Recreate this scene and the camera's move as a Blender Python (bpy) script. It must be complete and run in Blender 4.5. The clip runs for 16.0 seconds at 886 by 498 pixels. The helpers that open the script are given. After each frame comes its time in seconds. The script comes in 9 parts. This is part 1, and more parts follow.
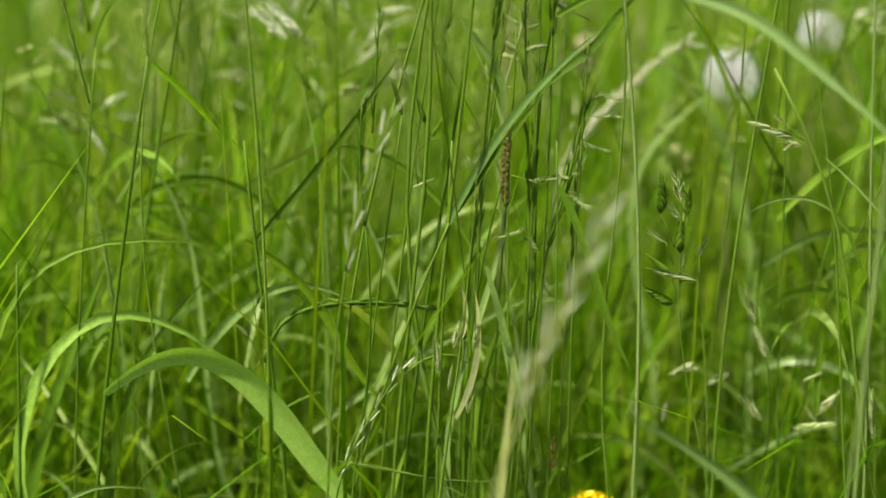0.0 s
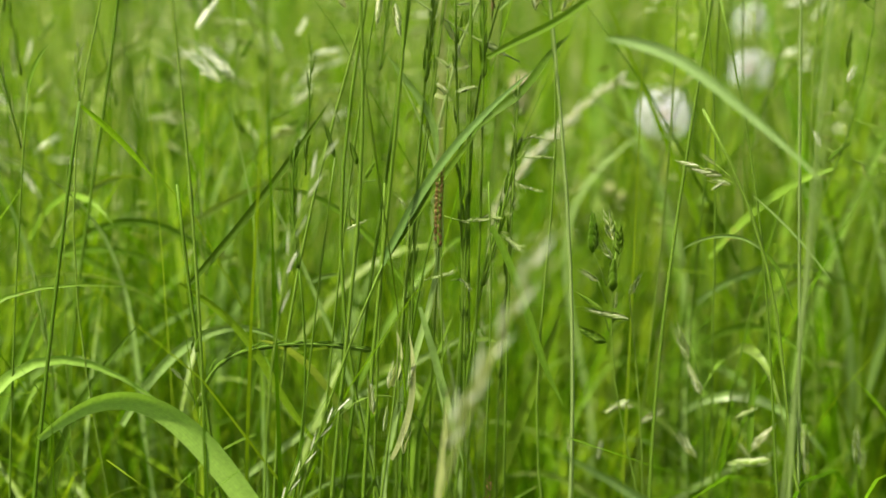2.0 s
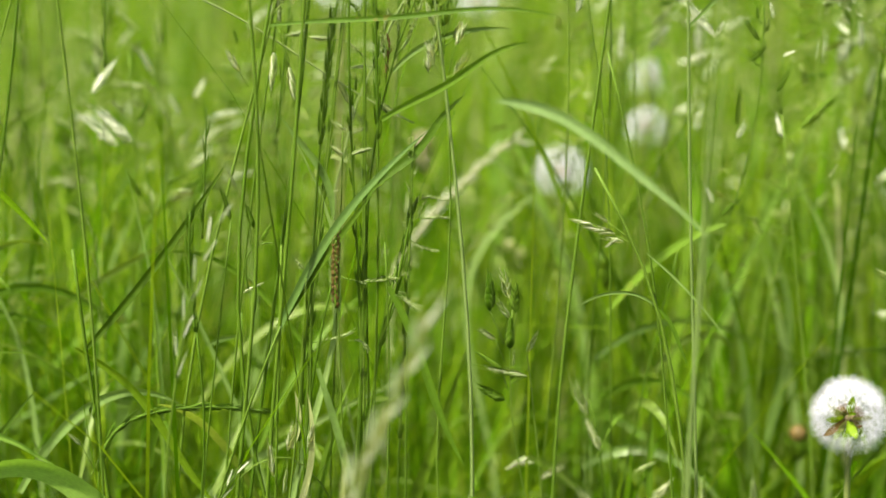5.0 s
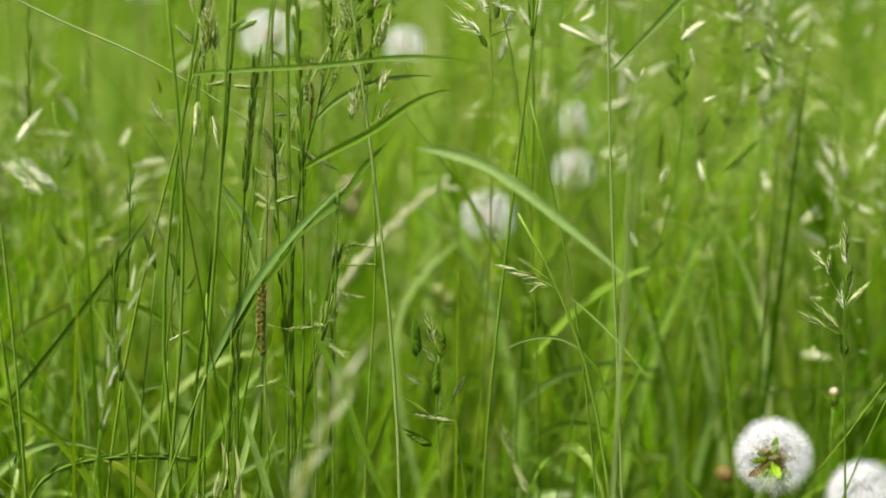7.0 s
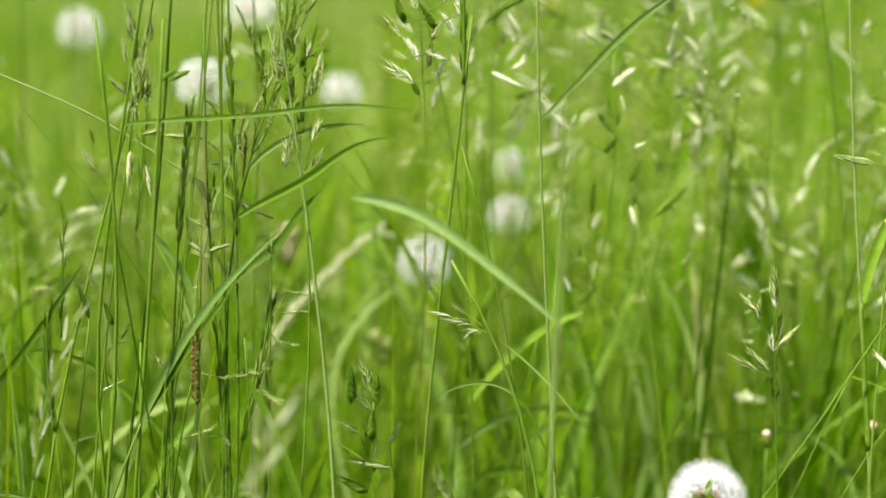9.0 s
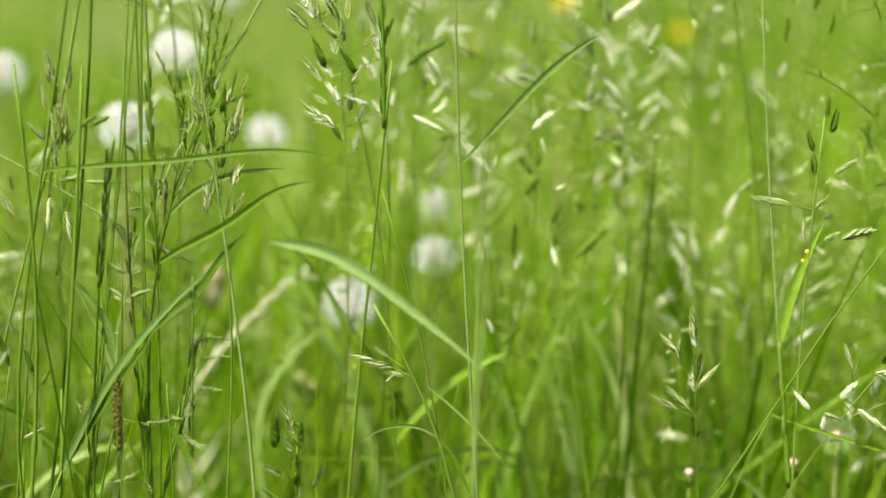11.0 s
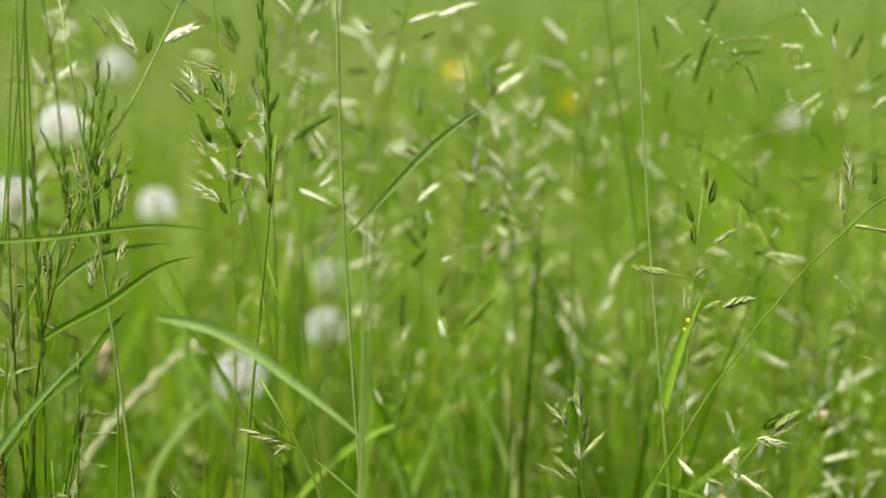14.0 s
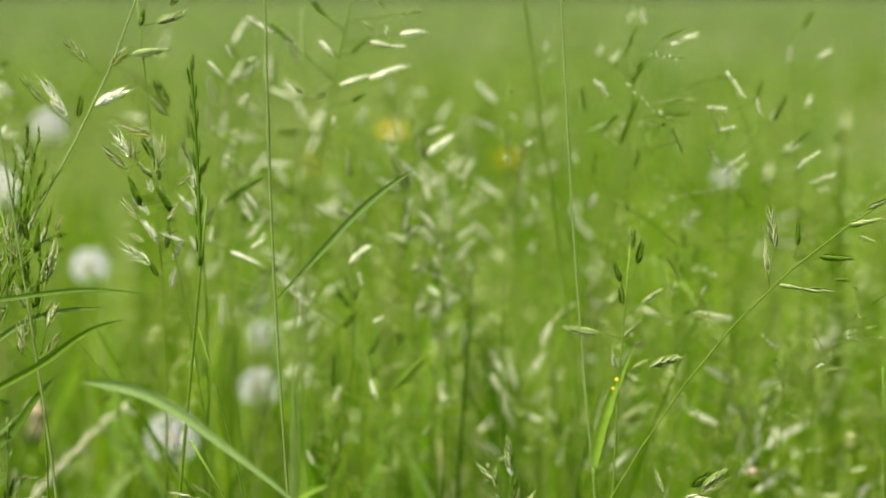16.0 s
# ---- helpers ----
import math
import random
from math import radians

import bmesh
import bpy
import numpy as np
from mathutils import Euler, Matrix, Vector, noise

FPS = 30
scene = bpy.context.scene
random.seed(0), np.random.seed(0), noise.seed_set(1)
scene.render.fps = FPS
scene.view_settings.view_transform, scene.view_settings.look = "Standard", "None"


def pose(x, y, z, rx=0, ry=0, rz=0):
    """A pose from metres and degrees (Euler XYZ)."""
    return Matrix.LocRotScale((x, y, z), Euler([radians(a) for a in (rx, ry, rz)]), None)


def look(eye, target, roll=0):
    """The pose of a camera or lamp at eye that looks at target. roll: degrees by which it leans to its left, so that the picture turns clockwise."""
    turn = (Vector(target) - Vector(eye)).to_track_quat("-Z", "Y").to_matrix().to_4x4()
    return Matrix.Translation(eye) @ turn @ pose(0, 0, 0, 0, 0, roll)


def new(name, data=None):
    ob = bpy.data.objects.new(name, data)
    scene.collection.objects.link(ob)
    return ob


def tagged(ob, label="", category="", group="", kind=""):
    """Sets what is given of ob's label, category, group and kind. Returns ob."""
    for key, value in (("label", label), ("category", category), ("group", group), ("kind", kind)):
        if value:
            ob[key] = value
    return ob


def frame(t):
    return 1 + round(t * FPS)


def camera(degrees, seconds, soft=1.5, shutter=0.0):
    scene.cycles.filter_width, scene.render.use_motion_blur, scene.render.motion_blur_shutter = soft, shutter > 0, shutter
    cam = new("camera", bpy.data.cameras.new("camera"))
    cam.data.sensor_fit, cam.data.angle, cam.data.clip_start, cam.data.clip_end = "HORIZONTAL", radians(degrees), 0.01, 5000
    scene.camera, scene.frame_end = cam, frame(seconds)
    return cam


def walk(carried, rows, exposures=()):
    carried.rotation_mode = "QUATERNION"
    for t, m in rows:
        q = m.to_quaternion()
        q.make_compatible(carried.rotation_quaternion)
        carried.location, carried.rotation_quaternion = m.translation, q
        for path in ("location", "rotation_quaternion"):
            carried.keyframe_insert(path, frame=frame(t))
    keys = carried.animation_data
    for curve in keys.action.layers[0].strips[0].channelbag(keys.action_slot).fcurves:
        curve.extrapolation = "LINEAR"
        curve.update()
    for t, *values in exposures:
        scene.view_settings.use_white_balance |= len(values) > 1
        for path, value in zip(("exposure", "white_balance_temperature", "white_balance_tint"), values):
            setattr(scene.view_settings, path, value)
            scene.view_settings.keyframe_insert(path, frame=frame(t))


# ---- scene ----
cam = camera(28.06, 16.0, soft=1.6)
cam.data.dof.use_dof = True
cam.data.dof.focus_distance = 0.918
cam.data.dof.aperture_fstop = 3.5
# seconds, eye x y z, pitch, yaw: a level head that pans and tilts on its stand
ROWS = [
    (0.0, 0.0, 0.0, 0.68, -19.003, 0.0),
    (0.5, 0.0016, -0.0005, 0.6808, -18.758, -0.528),
    (1.0, 0.003, -0.0012, 0.6816, -18.486, -0.965),
    (1.5, 0.0044, -0.0021, 0.6826, -18.169, -1.43),
    (2.0, 0.0058, -0.0031, 0.6836, -17.831, -1.876),
    (2.5, 0.0071, -0.0041, 0.6846, -17.5, -2.319),
    (3.0, 0.0083, -0.0049, 0.6854, -17.23, -2.726),
    (3.5, 0.0097, -0.0057, 0.6863, -16.935, -3.219),
    (4.0, 0.0112, -0.0065, 0.6872, -16.656, -3.724),
    (4.2, 0.0118, -0.0068, 0.6875, -16.543, -3.961),
    (6.3, 0.0179, -0.0105, 0.6912, -15.285, -6.155),
    (6.5, 0.0186, -0.011, 0.6916, -15.126, -6.403),
    (7.0, 0.0199, -0.0121, 0.6926, -14.791, -6.907),
    (7.5, 0.0208, -0.0134, 0.6935, -14.45, -7.286),
    (8.0, 0.0218, -0.0146, 0.6945, -14.115, -7.698),
    (8.5, 0.0232, -0.0157, 0.6954, -13.779, -8.237),
    (9.0, 0.0245, -0.0169, 0.6963, -13.433, -8.782),
    (9.2, 0.0251, -0.0173, 0.6967, -13.314, -9.017),
    (11.3, 0.0306, -0.0218, 0.7002, -11.998, -11.346),
    (11.5, 0.0311, -0.0224, 0.7005, -11.857, -11.579),
    (12.0, 0.0322, -0.0236, 0.7014, -11.534, -12.086),
    (12.5, 0.0333, -0.0248, 0.7022, -11.197, -12.604),
    (13.0, 0.0343, -0.0261, 0.7031, -10.869, -13.12),
    (13.5, 0.0354, -0.0275, 0.704, -10.499, -13.653),
    (14.0, 0.0365, -0.029, 0.705, -10.097, -14.248),
    (14.5, 0.0374, -0.0306, 0.706, -9.694, -14.749),
    (15.0, 0.0381, -0.0325, 0.7071, -9.228, -15.254),
    (15.5, 0.0388, -0.0345, 0.7083, -8.743, -15.752),
    (16.0, 0.0395, -0.0363, 0.7093, -8.311, -16.241),
]
walk(cam, [(t, pose(x, y, z, 90 + pitch, 0, yaw)) for t, x, y, z, pitch, yaw in ROWS],
     exposures=[(0.0, 1.03), (1.0, 1.12), (3.5, 1.46), (4.2, 1.42), (6.5, 1.12), (7.0, 1.09), (8.5, 1.33), (9.0, 1.37), (11.5, 1.35), (12.0, 1.25), (12.5, 1.13), (13.0, 1.08), (13.5, 1.06), (14.5, 1.05), (16.0, 1.0)])

# ---- light ----
SUN_UP, SUN_ROUND = radians(60), radians(-128)   # height, and compass angle from straight ahead to the right
sky = bpy.data.worlds.new("sky")
scene.world = sky
sky.use_nodes = True
nt = sky.node_tree
tex = nt.nodes.new("ShaderNodeTexSky")
tex.sky_type = "NISHITA"
tex.sun_disc = False
tex.sun_elevation = SUN_UP
tex.sun_rotation = SUN_ROUND
tex.dust_density = 7.0
tex.ozone_density = 0.3
nt.links.new(tex.outputs[0], nt.nodes["Background"].inputs[0])
nt.nodes["Background"].inputs[1].default_value = 0.068
lamp = bpy.data.lights.new("sun", "SUN")
lamp.energy, lamp.angle, lamp.color = 5.0, radians(2), (1.0, 0.94, 0.71)
sun = new("sun", lamp)
sun.matrix_world = look((5 * math.sin(SUN_ROUND) * math.cos(SUN_UP), 5 * math.cos(SUN_ROUND) * math.cos(SUN_UP), 5 * math.sin(SUN_UP)), (0, 0, 0))


# ---- materials ----
def leafy(name, dark, mid, light, island=False, clear=0.35, rough=0.45, veins=0.25, margin=None, spots=0.0, gloss=0.4, warmth=(1.5, 1.4, 0.5), patches=22.0):
    """A plant surface: a tone by chance for each piece, veins along it, small stains, and light that comes through."""
    m = bpy.data.materials.new(name)
    m.use_nodes = True
    n, l = m.node_tree.nodes, m.node_tree.links
    n.clear()
    if island:
        chance = n.new("ShaderNodeNewGeometry").outputs["Random Per Island"]
    else:
        chance = n.new("ShaderNodeObjectInfo").outputs["Random"]
    ramp = n.new("ShaderNodeValToRGB")
    ramp.color_ramp.elements[0].color = (*dark, 1)
    ramp.color_ramp.elements[1].color = (*light, 1)
    e = ramp.color_ramp.elements.new(0.5)
    e.color = (*mid, 1)
    # patches: the tone drifts along each piece
    place = n.new("ShaderNodeTexCoord")
    patch = n.new("ShaderNodeTexNoise")
    patch.inputs["Scale"].default_value = patches
    patch.inputs["Detail"].default_value = 5
    l.new(place.outputs["Object"], patch.inputs["Vector"])
    drift = n.new("ShaderNodeMath"); drift.operation = "MULTIPLY_ADD"
    l.new(patch.outputs["Fac"], drift.inputs[0])
    drift.inputs[1].default_value = 0.7
    shift = n.new("ShaderNodeMath"); shift.operation = "ADD"
    shift.inputs[1].default_value = -0.35
    l.new(chance, shift.inputs[0])
    l.new(shift.outputs[0], drift.inputs[2])
    l.new(drift.outputs[0], ramp.inputs["Fac"])
    colour = ramp.outputs["Color"]
    # veins run along the piece: u goes across it
    apart = n.new("ShaderNodeSeparateXYZ")
    l.new(place.outputs["UV"], apart.inputs[0])
    wave = n.new("ShaderNodeMath"); wave.operation = "SINE"
    turn = n.new("ShaderNodeMath"); turn.operation = "MULTIPLY"
    turn.inputs[1].default_value = 62
    l.new(apart.outputs["X"], turn.inputs[0])
    l.new(turn.outputs[0], wave.inputs[0])
    vein = n.new("ShaderNodeMapRange")
    vein.inputs["From Min"].default_value, vein.inputs["From Max"].default_value = -1, 1
    vein.inputs["To Min"].default_value, vein.inputs["To Max"].default_value = 1 - veins, 1 + veins * 0.6
    l.new(wave.outputs[0], vein.inputs["Value"])
    grain = n.new("ShaderNodeTexNoise")
    grain.inputs["Scale"].default_value = 420
    grain.inputs["Detail"].default_value = 2
    l.new(place.outputs["Object"], grain.inputs["Vector"])
    gr = n.new("ShaderNodeMapRange")
    gr.inputs["To Min"].default_value, gr.inputs["To Max"].default_value = 0.75, 1.25
    l.new(grain.outputs["Fac"], gr.inputs["Value"])
    both = n.new("ShaderNodeMath"); both.operation = "MULTIPLY"
    l.new(vein.outputs["Result"], both.inputs[0])
    l.new(gr.outputs["Result"], both.inputs[1])
    tone = n.new("ShaderNodeVectorMath"); tone.operation = "SCALE"
    l.new(colour, tone.inputs[0])
    l.new(both.outputs[0], tone.inputs["Scale"])
    colour = tone.outputs[0]
    if margin:
        # a pale skin along both edges
        away = n.new("ShaderNodeMath"); away.operation = "SUBTRACT"
        away.inputs[1].default_value = 0.5
        l.new(apart.outputs["X"], away.inputs[0])
        side = n.new("ShaderNodeMath"); side.operation = "ABSOLUTE"
        l.new(away.outputs[0], side.inputs[0])
        edge = n.new("ShaderNodeMapRange")
        edge.inputs["From Min"].default_value, edge.inputs["From Max"].default_value = 0.24, 0.45
        l.new(side.outputs[0], edge.inputs["Value"])
        mix = n.new("ShaderNodeMix"); mix.data_type = "RGBA"
        l.new(edge.outputs["Result"], mix.inputs["Factor"])
        l.new(colour, mix.inputs["A"])
        mix.inputs["B"].default_value = (*margin, 1)
        colour = mix.outputs["Result"]
    if spots:
        rust = n.new("ShaderNodeTexNoise")
        rust.inputs["Scale"].default_value = 150
        l.new(place.outputs["Object"], rust.inputs["Vector"])
        cut = n.new("ShaderNodeMapRange")
        cut.inputs["From Min"].default_value, cut.inputs["From Max"].default_value = 0.66, 0.72
        cut.inputs["To Max"].default_value = spots
        l.new(rust.outputs["Fac"], cut.inputs["Value"])
        mix = n.new("ShaderNodeMix"); mix.data_type = "RGBA"
        l.new(cut.outputs["Result"], mix.inputs["Factor"])
        l.new(colour, mix.inputs["A"])
        mix.inputs["B"].default_value = (0.24, 0.16, 0.05, 1)
        colour = mix.outputs["Result"]
    skin = n.new("ShaderNodeBsdfPrincipled")
    skin.inputs["Roughness"].default_value = rough
    skin.inputs["Specular IOR Level"].default_value = gloss
    l.new(colour, skin.inputs["Base Color"])
    bump = n.new("ShaderNodeBump")
    bump.inputs["Strength"].default_value = 0.35
    bump.inputs["Distance"].default_value = 0.0004
    l.new(both.outputs[0], bump.inputs["Height"])
    l.new(bump.outputs[0], skin.inputs["Normal"])
    glow = n.new("ShaderNodeBsdfTranslucent")
    warm = n.new("ShaderNodeVectorMath"); warm.operation = "MULTIPLY"
    warm.inputs[1].default_value = warmth
    l.new(colour, warm.inputs[0])
    l.new(warm.outputs[0], glow.inputs["Color"])
    blend = n.new("ShaderNodeMixShader")
    blend.inputs[0].default_value = clear
    l.new(skin.outputs[0], blend.inputs[1])
    l.new(glow.outputs[0], blend.inputs[2])
    out = n.new("ShaderNodeOutputMaterial")
    l.new(blend.outputs[0], out.inputs[0])
    return m


BLADE = leafy("grass_blade", (0.078, 0.16, 0.01), (0.115, 0.222, 0.016), (0.175, 0.3, 0.03), spots=0.4, veins=0.15, gloss=0.22, warmth=(1.38, 1.4, 0.42))
BLADE_DARK = leafy("dark_blade", (0.055, 0.115, 0.006), (0.08, 0.15, 0.008), (0.11, 0.19, 0.012), clear=0.35, gloss=0.2)
# base lightened: some of the sky's bluish white sheen is in this colour
BLADE_BLUE = leafy("bluish_blade", (0.125, 0.22, 0.045), (0.18, 0.29, 0.075), (0.25, 0.36, 0.12), clear=0.35, rough=0.36, gloss=0.55, veins=0.1)
BLADE_LIME = leafy("lime_blade", (0.13, 0.24, 0.01), (0.175, 0.3, 0.012), (0.22, 0.35, 0.018), clear=0.45, gloss=0.25)
BLADE_FRESH = leafy("fresh_blade", (0.17, 0.36, 0.006), (0.22, 0.43, 0.008), (0.26, 0.48, 0.012), clear=0.5, gloss=0.25)
DRY = leafy("dry_blade", (0.4, 0.42, 0.27), (0.47, 0.49, 0.34), (0.54, 0.56, 0.42), clear=0.3, rough=0.5)
BLADE_SOFT = leafy("soft_blade", (0.105, 0.185, 0.02), (0.15, 0.235, 0.035), (0.22, 0.31, 0.07), clear=0.38, rough=0.4, gloss=0.45, veins=0.1)
BLADE_BROAD = leafy("broad_blade", (0.19, 0.34, 0.045), (0.23, 0.39, 0.06), (0.28, 0.45, 0.085), clear=0.35, rough=0.45, gloss=0.4, veins=0.05, warmth=(1.25, 1.35, 0.5))
BLADE_PALE = leafy("pale_bowed_blade", (0.12, 0.21, 0.045), (0.15, 0.25, 0.065), (0.19, 0.295, 0.095), clear=0.2, rough=0.4, gloss=0.6, veins=0.06, warmth=(1.1, 1.3, 0.7))
BLADE_FROST = leafy("frosted_blade", (0.06, 0.118, 0.022), (0.075, 0.142, 0.032), (0.1, 0.175, 0.045), clear=0.1, rough=0.5, gloss=0.25, veins=0.06)
STEM_GREY = leafy("grey_green_stem", (0.13, 0.2, 0.05), (0.17, 0.25, 0.07), (0.21, 0.29, 0.09), clear=0.12, rough=0.4, gloss=0.5)
STEM = leafy("grass_stem", (0.078, 0.15, 0.012), (0.108, 0.195, 0.018), (0.15, 0.245, 0.032), clear=0.2, rough=0.42, gloss=0.2)
STEM_DARK = leafy("dark_stem", (0.062, 0.13, 0.008), (0.085, 0.165, 0.012), (0.115, 0.2, 0.018), clear=0.15, rough=0.45, gloss=0.15)
STRAW = leafy("straw", (0.24, 0.28, 0.09), (0.31, 0.36, 0.14), (0.39, 0.43, 0.2), clear=0.3, rough=0.5, gloss=0.25)
# body darker, margin paler: the contrast stands for shade between overlapping husks
HUSK = leafy("green_husk", (0.1, 0.17, 0.015), (0.14, 0.225, 0.025), (0.19, 0.28, 0.045), clear=0.35, gloss=0.5, margin=(0.5, 0.57, 0.36))
HUSK_DARK = leafy("dark_husk", (0.05, 0.12, 0.004), (0.075, 0.155, 0.007), (0.1, 0.19, 0.012), clear=0.35, gloss=0.12, margin=(0.15, 0.25, 0.035))
# papery white raised further: sunlit sheen is put into this tone
HUSK_PALE = leafy("pale_husk", (0.4, 0.47, 0.27), (0.56, 0.61, 0.43), (0.72, 0.75, 0.62), clear=0.35, margin=(0.86, 0.88, 0.8), rough=0.3, gloss=0.8, warmth=(1.15, 1.2, 0.9))
HUSK_CREAM = leafy("cream_husk", (0.16, 0.24, 0.05), (0.24, 0.32, 0.1), (0.34, 0.41, 0.18), clear=0.4, margin=(0.74, 0.78, 0.64), rough=0.3, gloss=0.6)
HUSK_EAR = leafy("ear_husk", (0.052, 0.118, 0.006), (0.072, 0.15, 0.009), (0.095, 0.18, 0.014), clear=0.2, gloss=0.12)
HUSK_RED = leafy("reddish_husk", (0.09, 0.05, 0.015), (0.14, 0.085, 0.025), (0.2, 0.14, 0.045), clear=0.2)
MEADOW = leafy("meadow_blades", (0.033, 0.1, 0.001), (0.1, 0.228, 0.003), (0.24, 0.355, 0.018), island=True, clear=0.36, gloss=0.04, warmth=(1.4, 1.42, 0.36), patches=4.0)
MEADOW_CULM = leafy("meadow_culms", (0.12, 0.2, 0.025), (0.18, 0.27, 0.04), (0.28, 0.36, 0.09), island=True, clear=0.15, gloss=0.15)
MEADOW_HUSK = leafy("meadow_husks", (0.1, 0.165, 0.016), (0.18, 0.255, 0.05), (0.3, 0.36, 0.12), island=True, clear=0.35, rough=0.35, gloss=0.4)
# pale tones raised so the husks carry sunlit highlights in their colour
MEADOW_HUSK_PALE = leafy("meadow_pale_husks", (0.24, 0.33, 0.1), (0.42, 0.49, 0.24), (0.7, 0.74, 0.52), island=True, clear=0.4, rough=0.3, gloss=0.6, warmth=(1.15, 1.2, 0.9))
# paler than the sward: the light that bent blades catch is in their colour
MEADOW_BOWED_LIT = leafy("meadow_lit_bowed_blades", (0.11, 0.22, 0.012), (0.16, 0.28, 0.03), (0.25, 0.36, 0.08), island=True, clear=0.4, rough=0.38, gloss=0.35)
MEADOW_DRY = leafy("meadow_straw", (0.22, 0.28, 0.07), (0.32, 0.36, 0.13), (0.45, 0.48, 0.26), island=True, clear=0.35)
DOWN = leafy("seed_down", (0.74, 0.75, 0.84), (0.78, 0.79, 0.88), (0.82, 0.83, 0.92), clear=0.5, rough=0.8, veins=0.0, gloss=0.1, warmth=(1, 1, 1))
SEED = leafy("seed_brown", (0.2, 0.15, 0.09), (0.25, 0.19, 0.12), (0.31, 0.24, 0.16), clear=0.0, veins=0.1)
BUTTON = leafy("seed_base", (0.4, 0.33, 0.27), (0.45, 0.37, 0.3), (0.5, 0.42, 0.35), clear=0.1, veins=0.1)
PETAL = leafy("yellow_petal", (0.72, 0.58, 0.008), (0.78, 0.66, 0.01), (0.82, 0.71, 0.02), clear=0.3, veins=0.1, warmth=(1.1, 1.0, 0.5))
STALK = leafy("pinkish_stalk", (0.17, 0.23, 0.06), (0.22, 0.25, 0.09), (0.27, 0.26, 0.12), clear=0.2)
PINK = leafy("faded_pink", (0.36, 0.29, 0.22), (0.42, 0.35, 0.27), (0.48, 0.42, 0.33), clear=0.3)


def earth():
    m = bpy.data.materials.new("meadow_ground")
    m.use_nodes = True
    n, l = m.node_tree.nodes, m.node_tree.links
    skin = n["Principled BSDF"]
    place = n.new("ShaderNodeTexCoord")
    a = n.new("ShaderNodeTexNoise"); a.inputs["Scale"].default_value = 3.0; a.inputs["Detail"].default_value = 8
    b = n.new("ShaderNodeTexNoise"); b.inputs["Scale"].default_value = 90; b.inputs["Detail"].default_value = 4
    l.new(place.outputs["Object"], a.inputs["Vector"])
    l.new(place.outputs["Object"], b.inputs["Vector"])
    s = n.new("ShaderNodeMath"); s.operation = "MULTIPLY"
    l.new(a.outputs["Fac"], s.inputs[0]); l.new(b.outputs["Fac"], s.inputs[1])
    ramp = n.new("ShaderNodeValToRGB")
    ramp.color_ramp.elements[0].position, ramp.color_ramp.elements[0].color = 0.12, (0.03, 0.045, 0.01, 1)
    ramp.color_ramp.elements[1].position, ramp.color_ramp.elements[1].color = 0.4, (0.075, 0.125, 0.018, 1)
    l.new(s.outputs[0], ramp.inputs["Fac"])
    l.new(ramp.outputs["Color"], skin.inputs["Base Color"])
    skin.inputs["Roughness"].default_value = 0.9
    bump = n.new("ShaderNodeBump"); bump.inputs["Distance"].default_value = 0.02
    l.new(s.outputs[0], bump.inputs["Height"]); l.new(bump.outputs[0], skin.inputs["Normal"])
    return m


# ---- shapes ----
def mesh_of(name, verts, faces, uvs=None, material=None):
    """A smooth mesh out of vertices, faces and, for each vertex, its place across and along the piece."""
    me = bpy.data.meshes.new(name)
    me.from_pydata([tuple(v) for v in verts], [], [tuple(f) for f in faces])
    if uvs is not None:
        lay = me.uv_layers.new(name="UVMap")
        ids = np.empty(len(me.loops), dtype=np.int32)
        me.loops.foreach_get("vertex_index", ids)
        lay.data.foreach_set("uv", np.asarray(uvs, dtype=np.float32)[ids].ravel())
    me.polygons.foreach_set("use_smooth", np.ones(len(me.polygons), dtype=bool))
    if material:
        me.materials.append(material)
    me.update()
    return me


def big_mesh(name, verts, quads, uvs, material):
    """The same for very many quads, from arrays."""
    me = bpy.data.meshes.new(name)
    me.vertices.add(len(verts))
    me.vertices.foreach_set("co", np.ascontiguousarray(verts, dtype=np.float32).ravel())
    k = len(quads)
    me.loops.add(4 * k)
    me.loops.foreach_set("vertex_index", np.ascontiguousarray(quads, dtype=np.int32).ravel())
    me.polygons.add(k)
    me.polygons.foreach_set("loop_start", np.arange(0, 4 * k, 4, dtype=np.int32))
    me.polygons.foreach_set("use_smooth", np.ones(k, dtype=bool))
    me.update(calc_edges=True)
    lay = me.uv_layers.new(name="UVMap")
    lay.data.foreach_set("uv", np.asarray(uvs, dtype=np.float32)[np.asarray(quads).ravel()].ravel())
    me.materials.append(material)
    me.validate()
    return me


def part(name, me, parent, label=""):
    ob = new(name, me)
    ob.parent = parent
    return tagged(ob, label)


def thing(name, x, y, label, category, group="", z=0.0):
    ob = new(name)
    ob.empty_display_size = 0.05
    ob.location = (x, y, z)
    return tagged(ob, label, category, group)


def path(a, b, bow=(0, 0, 0), sway=(0, 0, 0), curl=(0, 0, 0), n=14, s=None):
    """A grown line from a to b: bow lifts its middle off the straight line, sway bends its halves and curl its thirds to opposite sides."""
    a, b, bow, sway, curl = (np.array(v, dtype=float) for v in (a, b, bow, sway, curl))
    s = (np.linspace(0, 1, n) if s is None else s)[:, None]
    return a + (b - a) * s + 4 * s * (1 - s) * bow + np.sin(2 * np.pi * s) * sway + np.sin(3 * np.pi * s) * curl


def frames_along(p):
    t = np.gradient(p, axis=0)
    t /= np.linalg.norm(t, axis=1)[:, None]
    side = np.cross(t, (0.13, 1.0, 0.21))
    side /= np.linalg.norm(side, axis=1)[:, None]
    return t, side, np.cross(side, t)


